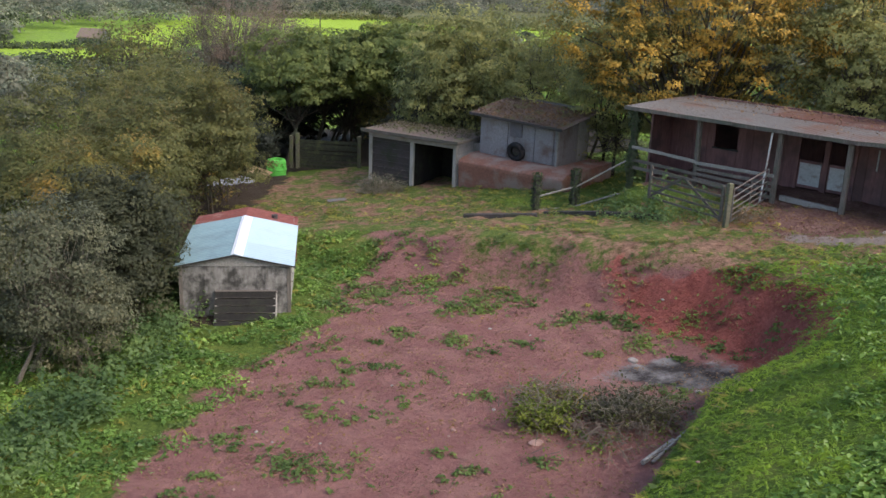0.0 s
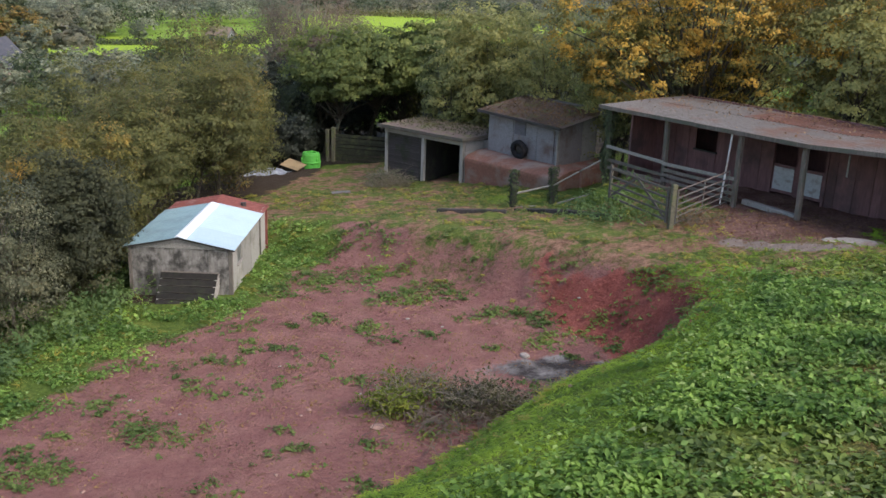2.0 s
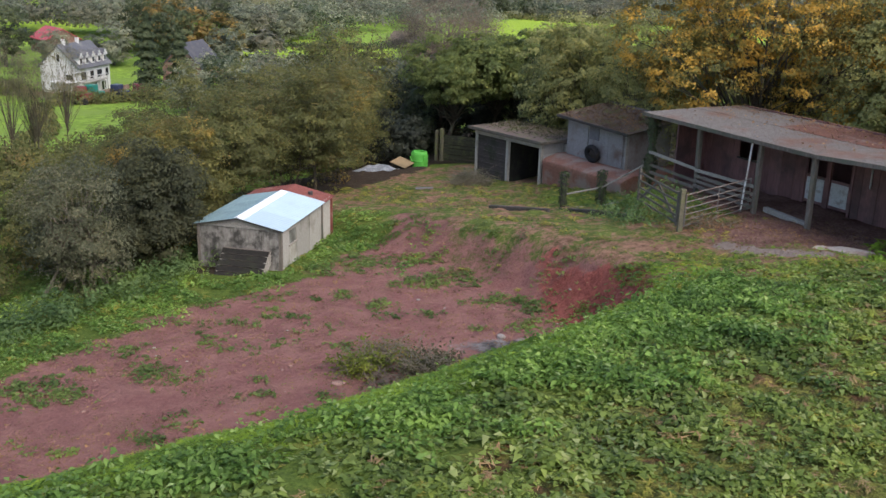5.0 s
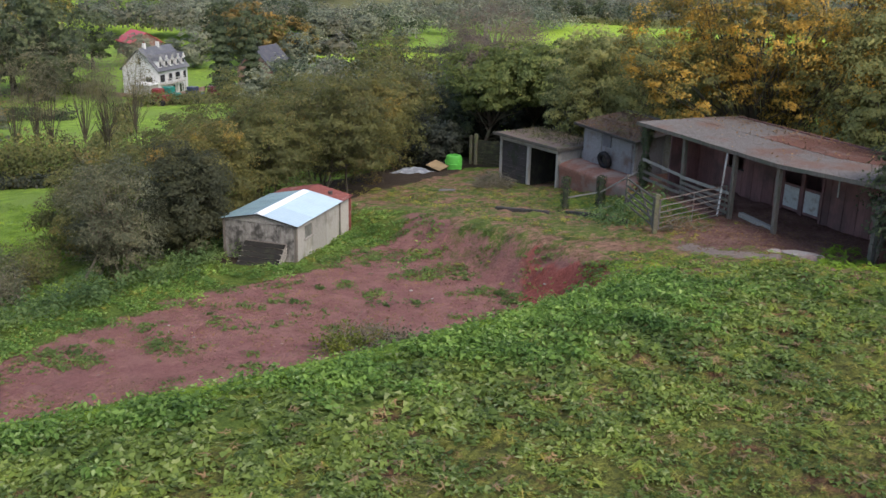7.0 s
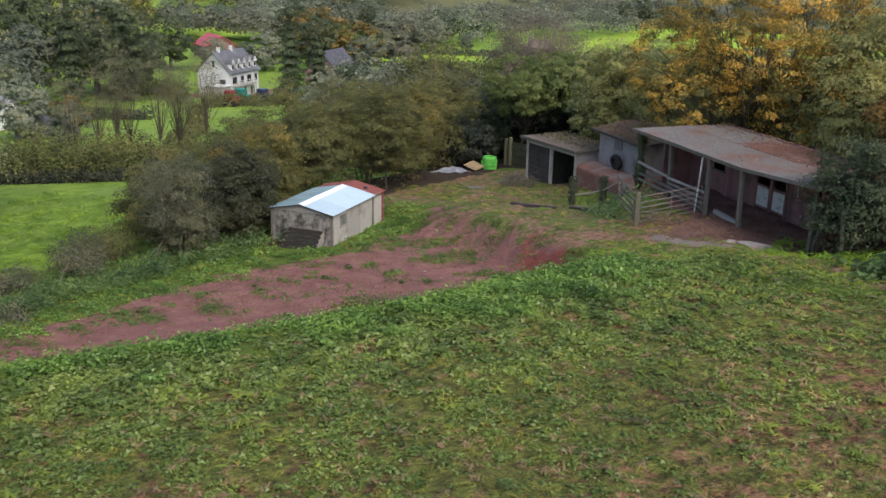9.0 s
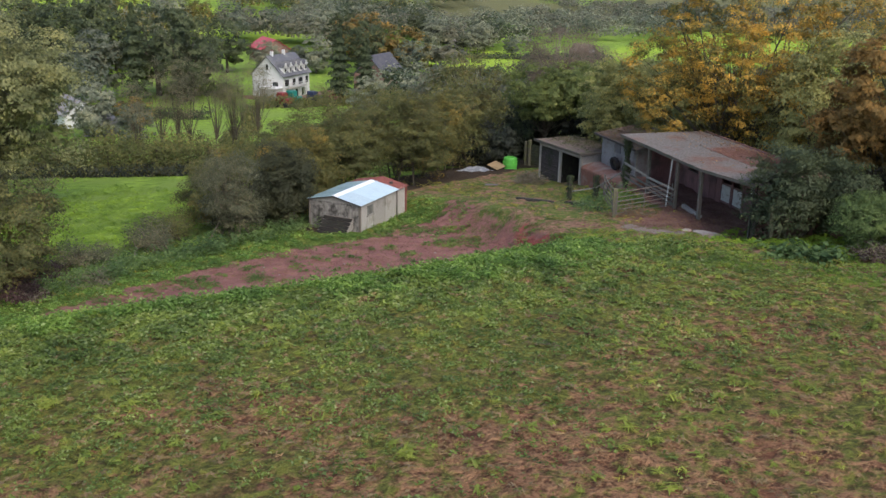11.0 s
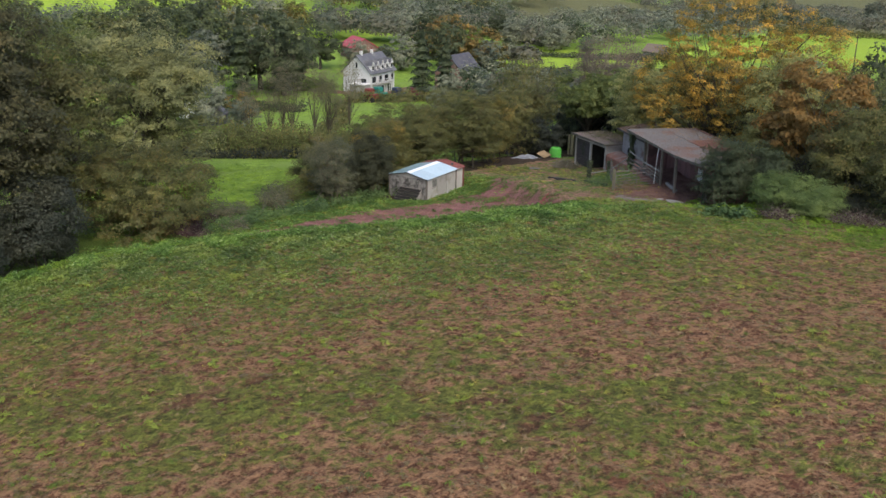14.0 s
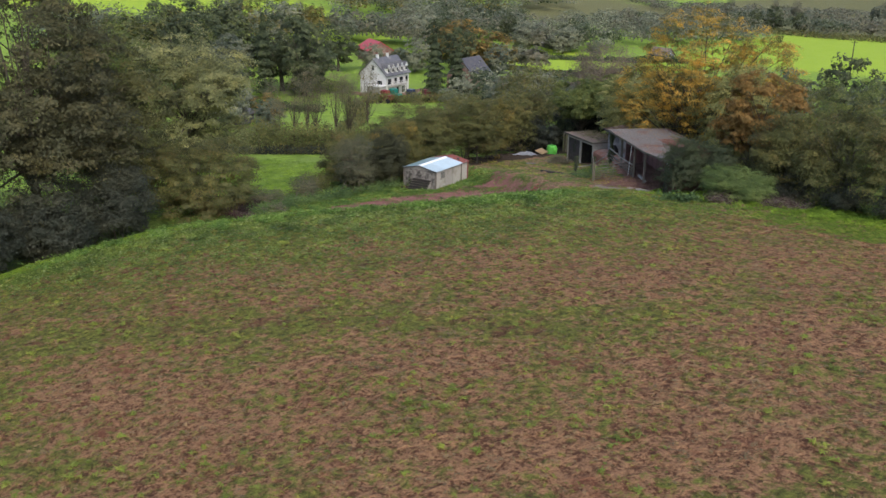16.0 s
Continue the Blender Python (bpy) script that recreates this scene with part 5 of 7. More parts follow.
twig_heap("brush_pile", -3.0, 42.0, 1.0, 0.75, 0.9, 420, 2600, L_GREY, "grey heap of dead brush beside the shelter", 6)
twig_heap("brush_pile", 9.4, 28.4, 0.7, 0.5, 0.5, 70, 500, L_LITTER, "dead brown brush heap by the metal gate", 7)
twig_heap("brush_pile", 24.4, 22.6, 1.3, 0.8, 0.8, 260, 2200, L_PURPLE, "dark purple heap of dead brambles", 8)
twig_heap("brush_pile", 20.9, 22.1, 0.9, 0.45, 0.55, 160, 1400, L_PURPLE, "low dark purple heap of dead brambles", 81)
twig_heap("brush_pile", -9.0, 9.4, 1.5, 0.9, 0.6, 260, 1800, L_PURPLE, "tangle of dark dead brambles on red earth", 82)
twig_heap("brush_pile", -8.0, 12.0, 1.0, 0.7, 0.5, 160, 1200, L_GREY, "tangle of grey dead brambles at the hedge foot", 83)

# ---- hedges and near trees ----
def bushy(rng, r, h, n=5, low=0.0):
    """An uneven rounded outline: one main mass and several smaller ones round it."""
    out = [(0, 0, h * 0.5 + low, r * 0.9, r * 0.9, h * 0.47)]
    for k in range(n):
        a = 2 * math.pi * (k + rng.uniform(0, 0.6)) / n
        q = r * rng.uniform(0.35, 0.6)
        zz = h * rng.uniform(0.28, 0.68)
        out.append((q * math.cos(a), q * math.sin(a), zz + low, r * rng.uniform(0.45, 0.65), r * rng.uniform(0.45, 0.65), min(zz, h - zz) * rng.uniform(0.9, 1.1)))
    return out


def shrub(x, y, r, h, leaf, seed, leaves=14000, label="dense autumn hedge shrub with olive leaves", size=0.13, name="shrub", category="shrub", group="shrubs of the hedge", spread=0.34, twigs=60, stems=4, trunk=0.06, bark=None, clear=0.0):
    rng = np.random.RandomState(seed + 500)
    clumps = int(max(24, leaves / 45))
    leaves, size = int(leaves * (3.0 if 16 < y < 30 and leaves > 8000 and x < -6 else 2.3 if y < 47 and leaves > 8000 else 1.3)), size * (0.64 if y < 47 else 0.9)
    return tree(name, x, y, bushy(rng, r, h), leaf, label, category, leaves, clumps, spread * 0.85, size, trunk, stems, seed, twigs, group, droop=1.1, bark=bark, clear=clear, skirt=name != "tree" and (y < 30 or y > 60))


shrub(-9.3, 21.6, 1.9, 4.2, L_GREY, 1, 9000, "grey half-bare hawthorn shrub", 0.1, twigs=150, bark=TWIG)
shrub(-9.0, 25.2, 1.8, 4.3, L_BROWN, 2, 14000, "dark olive hedge shrub beside the shed", 0.12)
shrub(-10.8, 28.4, 2.4, 4.8, L_GOLD, 3, 17000, "olive hedge shrub with yellowing leaves", 0.13)
shrub(-13.2, 24.0, 2.0, 3.6, L_OLIVE, 4, 11000)
shrub(-13.8, 30.8, 2.7, 5.2, L_OLIVE, 5, 15000)
shrub(-11.3, 33.6, 2.7, 5.6, L_OLIVE, 6, 18000)
shrub(-10.4, 38.6, 2.8, 6.2, L_OLIVE, 7, 20000, "tall green hedge shrub with yellow tips")
shrub(-14.8, 37.0, 3.0, 7.0, L_OLIVE, 8, 17000)
shrub(-11.3, 43.4, 2.3, 6.2, L_GOLD, 9, 19000, "tall hedge shrub with yellow-green leaves")
shrub(-15.5, 43.5, 3.0, 6.6, L_OLIVE, 10, 14000)
shrub(-13.6, 49.6, 2.5, 6.4, L_OLIVE, 11, 14000)
shrub(-18.8, 33.5, 2.8, 3.2, L_OLIVE, 12, 9000)
shrub(-20.0, 40.5, 3.0, 3.8, L_OLIVE, 13, 9000)
shrub(-10.6, 17.3, 1.3, 1.8, L_GREY, 14, 4500, "low grey bramble bush", 0.1, twigs=70, bark=TWIG)
shrub(-12.0, 19.6, 1.4, 1.7, L_OLIVE, 15, 4500, "low olive thorn bush", 0.1)
shrub(-11.6, 14.2, 1.6, 1.2, L_GREY, 16, 4000, "low grey bramble bush", 0.1, bark=TWIG)
shrub(-11.0, 11.4, 1.5, 1.2, L_PURPLE, 17, 3500, "dark bramble patch on red earth", 0.1)
shrub(-12.5, 9.0, 4.8, 5.4, L_OLIVE, 18, 27000, "large rounded olive bush with yellow leaves", 0.15, "bush", "bush", "", 0.4, 90)
shrub(-8.9, 9.0, 1.0, 1.0, L_PURPLE, 19, 2500, "dark bramble patch on red earth", 0.1)
shrub(-10.4, 0.6, 2.6, 4.8, L_IVY, 25, 15000, "dark ivy-covered thicket at the field edge", 0.16, "thicket", "bush", "", 0.4, 60)
shrub(-9.8, -4.0, 2.8, 5.2, L_IVY, 20, 20000, "dark ivy-covered thicket at the field edge", 0.16, "thicket", "bush", "", 0.4, 60)
shrub(-9.6, -8.5, 2.6, 4.2, L_IVY, 21, 16000, "dark ivy-covered thicket at the field edge", 0.16, "thicket", "bush", "", 0.4, 60)
shrub(-9.0, -13.5, 2.4, 3.2, L_GREY, 22, 9000, "grey bramble thicket at the field edge", 0.14, "thicket", "bush", "", 0.4, 60)
for k, (x, y, r, h, leaf, n) in enumerate([(-14.8, -2.5, 6.2, 21.5, L_DIM, 46000), (-17.5, 5.5, 4.6, 13.5, L_WOOD, 20000), (-14.0, -13.0, 5.0, 18.0, L_DIM, 22000), (-33.5, 24.0, 5.6, 14.5, L_PALE, 30000), (-40, 18, 5.5, 15, L_GREEN, 16000)]):
    rng = np.random.RandomState(900 + k)
    tree("tree", x, y, [(0, 0, h * 0.55, r * 0.85, r * 0.85, h * 0.42)] + [(r * 0.65 * math.cos(a), r * 0.65 * math.sin(a), h * rng.uniform(0.14, 0.8), r * 0.5, r * 0.5, h * 0.15) for a in np.arange(0, 12.4, 0.8)],
         leaf, "tall leafy tree turning olive in autumn", "tree", int(n * 2.3), n // 45, 0.52, 0.155, 0.26, 2, 60 + k, 70, fork_at=0.35, droop=1.1)
# behind the shelter and the barn
for k, (x, y, r, h, leaf) in enumerate([(-0.4, 49.2, 2.2, 7.4, L_LEAFY), (1.2, 48.2, 2.9, 8.6, L_LEAFY), (4.6, 46.6, 2.8, 8.8, L_LEAFY), (7.6, 43.2, 2.2, 7.4, L_LEAFY)]):
    shrub(x, y, r, h, leaf, 30 + k, 15000, "dense leafy tree behind the farm sheds", 0.15, "tree", "tree", "trees behind the sheds", 0.4, 60, 3, 0.09)
# over the dark lane
for k, (x, y, r, h, leaf) in enumerate([(-11.5, 60.5, 3.2, 6.5, L_DARK), (-7.0, 67.5, 3.6, 6.5, L_DARK), (2.0, 56.5, 3.2, 6.8, L_DARK), (-7, 64, 4.5, 7.5, L_OLIVE), (0, 64, 4.5, 8.0, L_OLIVE), (-17, 56, 4, 7, L_OLIVE)]):
    shrub(x, y, r, h, leaf, 40 + k, 11000, "dark dense tree over the lane", 0.2, "tree", "tree", "trees over the lane", 0.5, 50, 3, 0.1, clear=3.6)
tree("tree", -15.8, 73.0, [(0, 0, 8.4, 4.4, 4.4, 3.8), (2.8, -1, 7.2, 2.8, 2.8, 2.8), (-2.9, 0, 7.0, 2.8, 2.8, 2.8), (0.4, -2.4, 6.2, 2.6, 2.4, 2.4)], L_HAZE, "tall half-bare brown tree beyond the lane", "tree", 26000, 420, 0.6, 0.17, 0.24, 2, 47, 260, fork_at=0.3, bark=TWIG, slim=0.22)
tree("tree", -21.0, 64, [(0, 0, 6, 4.2, 4.2, 3.8), (2, -1, 4, 3, 3, 2.6)], L_OLIVE, "half-bare brown-grey tree beyond the lane", "tree", 8000, 220, 0.5, 0.18, 0.2, 2, 48, 120, fork_at=0.3)
# Added near-black shrubs stand in for shade; the tall far row backs the lane.
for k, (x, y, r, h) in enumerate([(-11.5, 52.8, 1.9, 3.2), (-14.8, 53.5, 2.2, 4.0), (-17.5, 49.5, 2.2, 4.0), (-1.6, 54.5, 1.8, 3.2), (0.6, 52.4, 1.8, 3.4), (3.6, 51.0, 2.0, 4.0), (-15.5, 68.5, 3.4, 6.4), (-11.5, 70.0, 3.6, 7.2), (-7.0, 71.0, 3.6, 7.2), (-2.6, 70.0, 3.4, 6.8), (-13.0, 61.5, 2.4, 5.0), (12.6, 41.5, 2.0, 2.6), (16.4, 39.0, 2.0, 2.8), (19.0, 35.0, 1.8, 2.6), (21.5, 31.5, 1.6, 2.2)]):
    shrub(x, y, r, h, L_SHADE, 140 + k, 12000 if y > 60 else 5000, "near-black undergrowth painting in shade below the hedge", 0.24 if y > 60 else 0.16, "undergrowth", "shrub", "undergrowth", 0.4, 30)
for x0, y0, lean in ((-9.6, 56.0, 2.4), (-2.0, 57.0, -2.6), (-8.8, 62.5, 2.2), (-3.0, 66.0, -1.8)):
    tree("tree", x0, y0, [(0, 0, 5.8, 2.8, 3.0, 2.2), (lean, 0.2, 5.6, 2.8, 3.2, 2.0), (lean * 0.4, -1.2, 5.2, 2.4, 1.8, 1.8), (lean * 0.6, 1.6, 5.8, 2.6, 2.6, 2.0)], L_GREEN, "dense tree arching over the dark lane", "tree", 24000, 320, 0.36, 0.17, 0.16, 1, int(150 + y0), 30, "trees over the lane", droop=1.1, clear=3.7)
# the big maple and its neighbours behind the stable
tree("maple", 10.3, 40.6, [(0, 0, 9.0, 4.6, 4.2, 4.6), (-2.6, -2.6, 5.0, 2.6, 2.2, 2.0), (2.6, -2.6, 5.4, 2.8, 2.2, 2.4), (-4.2, -1.0, 6.6, 2.2, 2.0, 2.4), (5.2, 0.6, 8.4, 2.8, 2.6, 3.6), (0.4, -3.0, 7.2, 2.6, 2.0, 2.4)],
     L_MAPLE, "large maple behind the stable turning from green to amber", "tree", 88000, 1100, 0.3, 0.1, 0.2, 3, 77, 150, fork_at=0.25, droop=1.1)
shrub(12.2, 45.6, 2.4, 8.0, L_LEAFY, 50, 12000, "dense leafy tree behind the maple", 0.16, "tree", "tree", "", 0.4, 50, 2, 0.12)
shrub(15.6, 36.2, 2.4, 9.0, L_LEAFY, 51, 17000, "tall dark ivy-clad tree behind the stable", 0.17, "tree", "tree", "", 0.45, 50, 2, 0.14)
tree("tree", 19.2, 31.5, [(0, 0, 5.6, 2.7, 2.6, 2.5), (1.2, -0.6, 3.8, 1.7, 1.6, 1.5), (-1.3, -0.4, 4.2, 1.6, 1.6, 1.5)], L_RUST, "rust-orange autumn tree beside the field", "tree", 32000, 260, 0.3, 0.14, 0.14, 2, 52, 60, fork_at=0.3, droop=1.1)
shrub(16.7, 25.7, 1.5, 3.9, L_DARK, 53, 11000, "dark green thorn tree at the stable end", 0.13, "tree", "tree", "", 0.34, 60, 3, 0.07)
shrub(18.5, 26.6, 1.4, 3.2, L_DARK, 54, 8500, "dark green thorn bush beside the stable end", 0.13, "bush", "bush", "")
for k, (x, y, r, h, leaf) in enumerate([(22.4, 28.2, 2.5, 5.6, L_OLIVE), (26.2, 26.4, 2.8, 6.2, L_OLIVE), (30.6, 24.2, 3.0, 6.4, L_OLIVE), (35.2, 22.0, 3.0, 6.2, L_GREEN), (40, 20, 3, 6.5, L_OLIVE), (25, 33, 3.2, 7.5, L_GREEN), (33, 29, 3.4, 7.5, L_OLIVE), (20, 37, 3, 8.5, L_OLIVE)]):
    shrub(x, y, r, h, leaf, 55 + k, 15000 if k < 4 else 9000, "olive hawthorn tree along the field edge", 0.15, "tree", "tree", "trees along the field edge", 0.4, 60, 3, 0.09)
shrub(20.4, 24.0, 1.8, 2.2, L_BROOM, 70, 15000, "pale green broom bush at the field edge", 0.085, "bush", "bush", "", 0.25, 40)
shrub(22.2, 23.6, 1.3, 1.7, L_BROOM, 71, 9000, "pale green broom bush at the field edge", 0.085, "bush", "bush", "", 0.25, 40)

# Added dark shrubs also stand in for the shadow at the tree feet.
for k, (x, y, r, h) in enumerate([(23.6, 26.4, 1.5, 1.8), (27.2, 24.4, 1.7, 2.0), (30.8, 22.2, 1.8, 2.1), (34.6, 20.0, 1.8, 2.2), (38.6, 18.2, 1.9, 2.4)]):
    shrub(x, y, r, h, L_IVY, 640 + k, 6000, "dark undergrowth painting in shade below the field edge trees", 0.12, "undergrowth", "shrub", "undergrowth", 0.34, 30)

# ---- far land ----
def hedgerow(pts, width, height, leaves, leaf, label, seed, size=0.35):
    rng = np.random.RandomState(seed)
    pts = np.array(pts, float)
    seg = np.linalg.norm(np.diff(pts, axis=0), axis=1)
    run = np.concatenate([[0], np.cumsum(seg)])
    s = rng.uniform(0, run[-1], leaves)
    x, y = np.interp(s, run, pts[:, 0]), np.interp(s, run, pts[:, 1])
    hh = height * (0.75 + 0.3 * ripple(s, s * 0.3, 9, seed))
    a = rng.uniform(0, 2 * math.pi, leaves)
    r = width * 0.5 * np.sqrt(rng.uniform(0.2, 1, leaves))
    x2, y2 = x + r * np.cos(a), y + r * np.sin(a)
    up = hh * (1 - 0.45 * (r / (width * 0.5)) ** 2) * rng.uniform(0.02, 1, leaves) ** 0.9
    pos = np.stack([x2, y2, land(x2, y2, False) + up], -1)
    nrm = np.stack([np.cos(a), np.sin(a), 0.6 + 0 * a], -1) + rng.normal(size=(leaves, 3)) * 0.3
    ob = thing("hedge", Matrix.Translation((pts[0][0], pts[0][1], ground(*pts[0]))), label, "hedge")
    crown = new("foliage", blade_mesh("foliage", pos - np.array(ob.matrix_world.translation), nrm, size * rng.uniform(0.6, 1.4, leaves), rng, leaf, 0.8))
    crown.parent = ob
    for q in np.linspace(0.03, 0.97, 9) * run[-1]:
        foot = Vector((np.interp(q, run, pts[:, 0]), np.interp(q, run, pts[:, 1]), 0))
        foot.z = ground(foot.x, foot.y) - 0.1
        foot -= ob.matrix_world.translation
        bm = bmesh.new()
        tube(bm, [foot, foot + Vector((0.1, 0.1, height * 0.35)), foot + Vector((0.3, -0.1, height * 0.7))], [0.12, 0.09, 0.03], 6)
        part("stem", bm, BARK, ob)
    return ob


hedgerow([(-29, 46), (-37, 42), (-47, 38), (-64, 29)], 4.2, 4.6, 46000, L_OLIVE, "thick dark hedge across the lower pasture", 1, 0.17)
# Added row of near-black leaves paints the shade at the hedge's foot.
hedgerow([(-28.6, 44.6), (-36.6, 40.6), (-46.6, 36.6), (-63.6, 27.6)], 1.6, 1.8, 12000, L_SHADE, "near-black leaves painting in shade at the pasture hedge foot", 21, 0.16)
hedgerow([(-85, 92), (-99, 84), (-112, 72)], 3, 3.0, 4000, L_DARK, "dark clipped hedge near the small house", 2)
hedgerow([(-80, 181), (-45, 184), (-20, 185), (20, 186), (70, 180)], 5, 4.0, 9000, L_BROWN, "long brown hedge below the bright field", 3, 0.5)
hedgerow([(-140, 171), (-110, 174), (-80, 178)], 3, 2.2, 4000, L_OLIVE, "low hedge below the bright field", 4, 0.45)
hedgerow([(-140, 204), (-110, 203), (-80, 229), (-75, 226)], 3, 2.5, 5000, L_DARK, "dark hedge between the bright fields", 5, 0.45)
hedgerow([(-98, 338), (-40, 336), (20, 338), (90, 330)], 5, 3.4, 7000, L_OLIVE, "hedge along the top of the bright field", 6, 0.6)
hedgerow([(-172, 150), (-195, 161), (-215, 178), (-245, 205)], 3, 2.6, 5000, L_DARK, "dark hedge on the sloping pasture", 7, 0.5)
hedgerow([(-52, 64), (-60, 72), (-70, 86), (-84, 100)], 3, 2.4, 4500, L_OLIVE, "hedge beside the lane to the white house", 8, 0.3)

hedgerow([(-88, 106), (-83, 112), (-76, 122), (-68, 130)], 3.5, 3.2, 7000, L_OLIVE, "hedge below the white house", 9, 0.3)
hedgerow([(-112, 108), (-104, 112), (-99, 113)], 3.5, 4.0, 4000, L_GREEN, "hedge beside the white house", 10, 0.3)
FAR = {}
for key, leaf, blobs, n, trunk, label in (
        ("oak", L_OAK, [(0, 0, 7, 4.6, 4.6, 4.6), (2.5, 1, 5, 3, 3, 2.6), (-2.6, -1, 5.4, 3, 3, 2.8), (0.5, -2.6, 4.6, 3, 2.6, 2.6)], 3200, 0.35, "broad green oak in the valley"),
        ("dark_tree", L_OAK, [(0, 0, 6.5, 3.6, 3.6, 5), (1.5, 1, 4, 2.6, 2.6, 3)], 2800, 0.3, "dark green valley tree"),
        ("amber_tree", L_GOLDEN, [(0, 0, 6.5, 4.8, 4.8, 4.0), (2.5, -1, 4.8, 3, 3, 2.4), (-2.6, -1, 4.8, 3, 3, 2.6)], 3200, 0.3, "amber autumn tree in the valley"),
        ("hazel", L_PALE_HAZED, [(0, 0, 5, 4, 4, 4.4), (2, 1, 3.4, 2.6, 2.6, 2.8), (-2, -1, 3.6, 2.6, 2.6, 2.8)], 2800, 0.2, "pale green autumn valley tree with haze painted in"),
        ("grey_tree", L_GREY_HAZED, [(0, 0, 6, 3.6, 3.6, 4.4), (1.5, -1, 4, 2.6, 2.6, 2.6)], 1900, 0.2, "grey half-bare valley tree with haze painted in"),
        ("olive_tree", L_VALE_HAZED, [(0, 0, 5.2, 4.2, 4.2, 4.2), (2.4, 0, 3.6, 2.6, 2.6, 2.8)], 2800, 0.25, "olive green tree in the valley")):
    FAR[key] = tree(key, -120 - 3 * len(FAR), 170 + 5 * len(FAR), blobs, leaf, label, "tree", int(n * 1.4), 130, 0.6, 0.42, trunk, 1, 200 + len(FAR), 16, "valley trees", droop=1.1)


def conifer(x, y, h, r, seed):
    rng = np.random.RandomState(seed)
    z = ground(x, y)
    ob = thing("conifer", Matrix.Translation((x, y, z)), "tall dark pointed conifer near the white house", "tree", "conifers")
    bm = bmesh.new()
    tube(bm, [(0, 0, 0), (0, 0, h * 0.5), (0, 0, h)], [0.3, 0.2, 0.03], 6)
    part("trunk", bm, BARK, ob)
    n = 4500
    t = rng.uniform(0.04, 1, n) ** 0.8
    a = rng.uniform(0, 6.28, n)
    tier = 0.75 + 0.35 * np.sin(t * 60)
    rr = r * (1 - t) ** 0.8 * rng.uniform(0.5, 1.05, n) * tier + 0.1
    pos = np.stack([rr * np.cos(a), rr * np.sin(a), h * t - 0.25 * rr], -1)
    nrm = np.stack([np.cos(a), np.sin(a), 0.9 + 0 * a], -1) + rng.normal(size=(n, 3)) * 0.3
    new("crown", blade_mesh("crown", pos, nrm, rng.uniform(0.35, 0.7, n), rng, L_DARK, 0.6)).parent = ob


conifer(-107.8, 97.6, 17, 3.0, 1)
conifer(-103.5, 104, 14, 2.6, 2)
conifer(-80.5, 119, 13, 3.4, 3)
conifer(-77, 122, 11, 3.0, 4)


def plant(key, x, y, scale, seed):
    rng = np.random.RandomState(seed)
    m = Matrix.Translation((x, y, ground(x, y) - 0.2)) @ Matrix.Rotation(rng.uniform(0, 6.28), 4, "Z") @ Matrix.Diagonal((scale * rng.uniform(0.9, 1.15), scale * rng.uniform(0.9, 1.15), scale, 1))
    copy_thing(FAR[key], m)


for k, (key, x, y, sc) in enumerate((("oak", -103, 104, 1.35), ("dark_tree", -109, 112, 1.2), ("oak", -112, 106, 1.4), ("olive_tree", -118, 98, 1.25), ("amber_tree", -105, 161, 1.2), ("amber_tree", -99, 166, 0.95),
                                     ("olive_tree", -92, 156, 0.8), ("hazel", -74, 141, 0.6), ("dark_tree", -98, 150, 1.1), ("hazel", -112, 150, 0.9), ("hazel", -123, 146, 0.7), ("oak", -127, 138, 1.0), ("olive_tree", -118, 150, 0.55), ("grey_tree", -201, 164, 1.1), ("oak", -126, 92, 1.3), ("oak", -132, 100, 1.4),
                                     ("hazel", -84, 70, 0.8), ("amber_tree", -80, 74, 0.5), ("olive_tree", -70, 66, 0.55), ("dark_tree", -100, 74, 0.6), ("olive_tree", -90, 78, 0.5), ("hazel", -66, 108, 0.7), ("olive_tree", -60, 112, 0.7),
                                     ("olive_tree", -50, 100, 0.8), ("grey_tree", -42, 90, 0.8), ("olive_tree", -35, 95, 0.8), ("olive_tree", -22, 82, 0.8), ("olive_tree", 4, 80, 0.9), ("dark_tree", 14, 70, 0.9), ("olive_tree", 24, 62, 1.0), ("oak", 34, 52, 1.0))):
    plant(key, x, y, sc, 300 + k)
rng = np.random.RandomState(12)
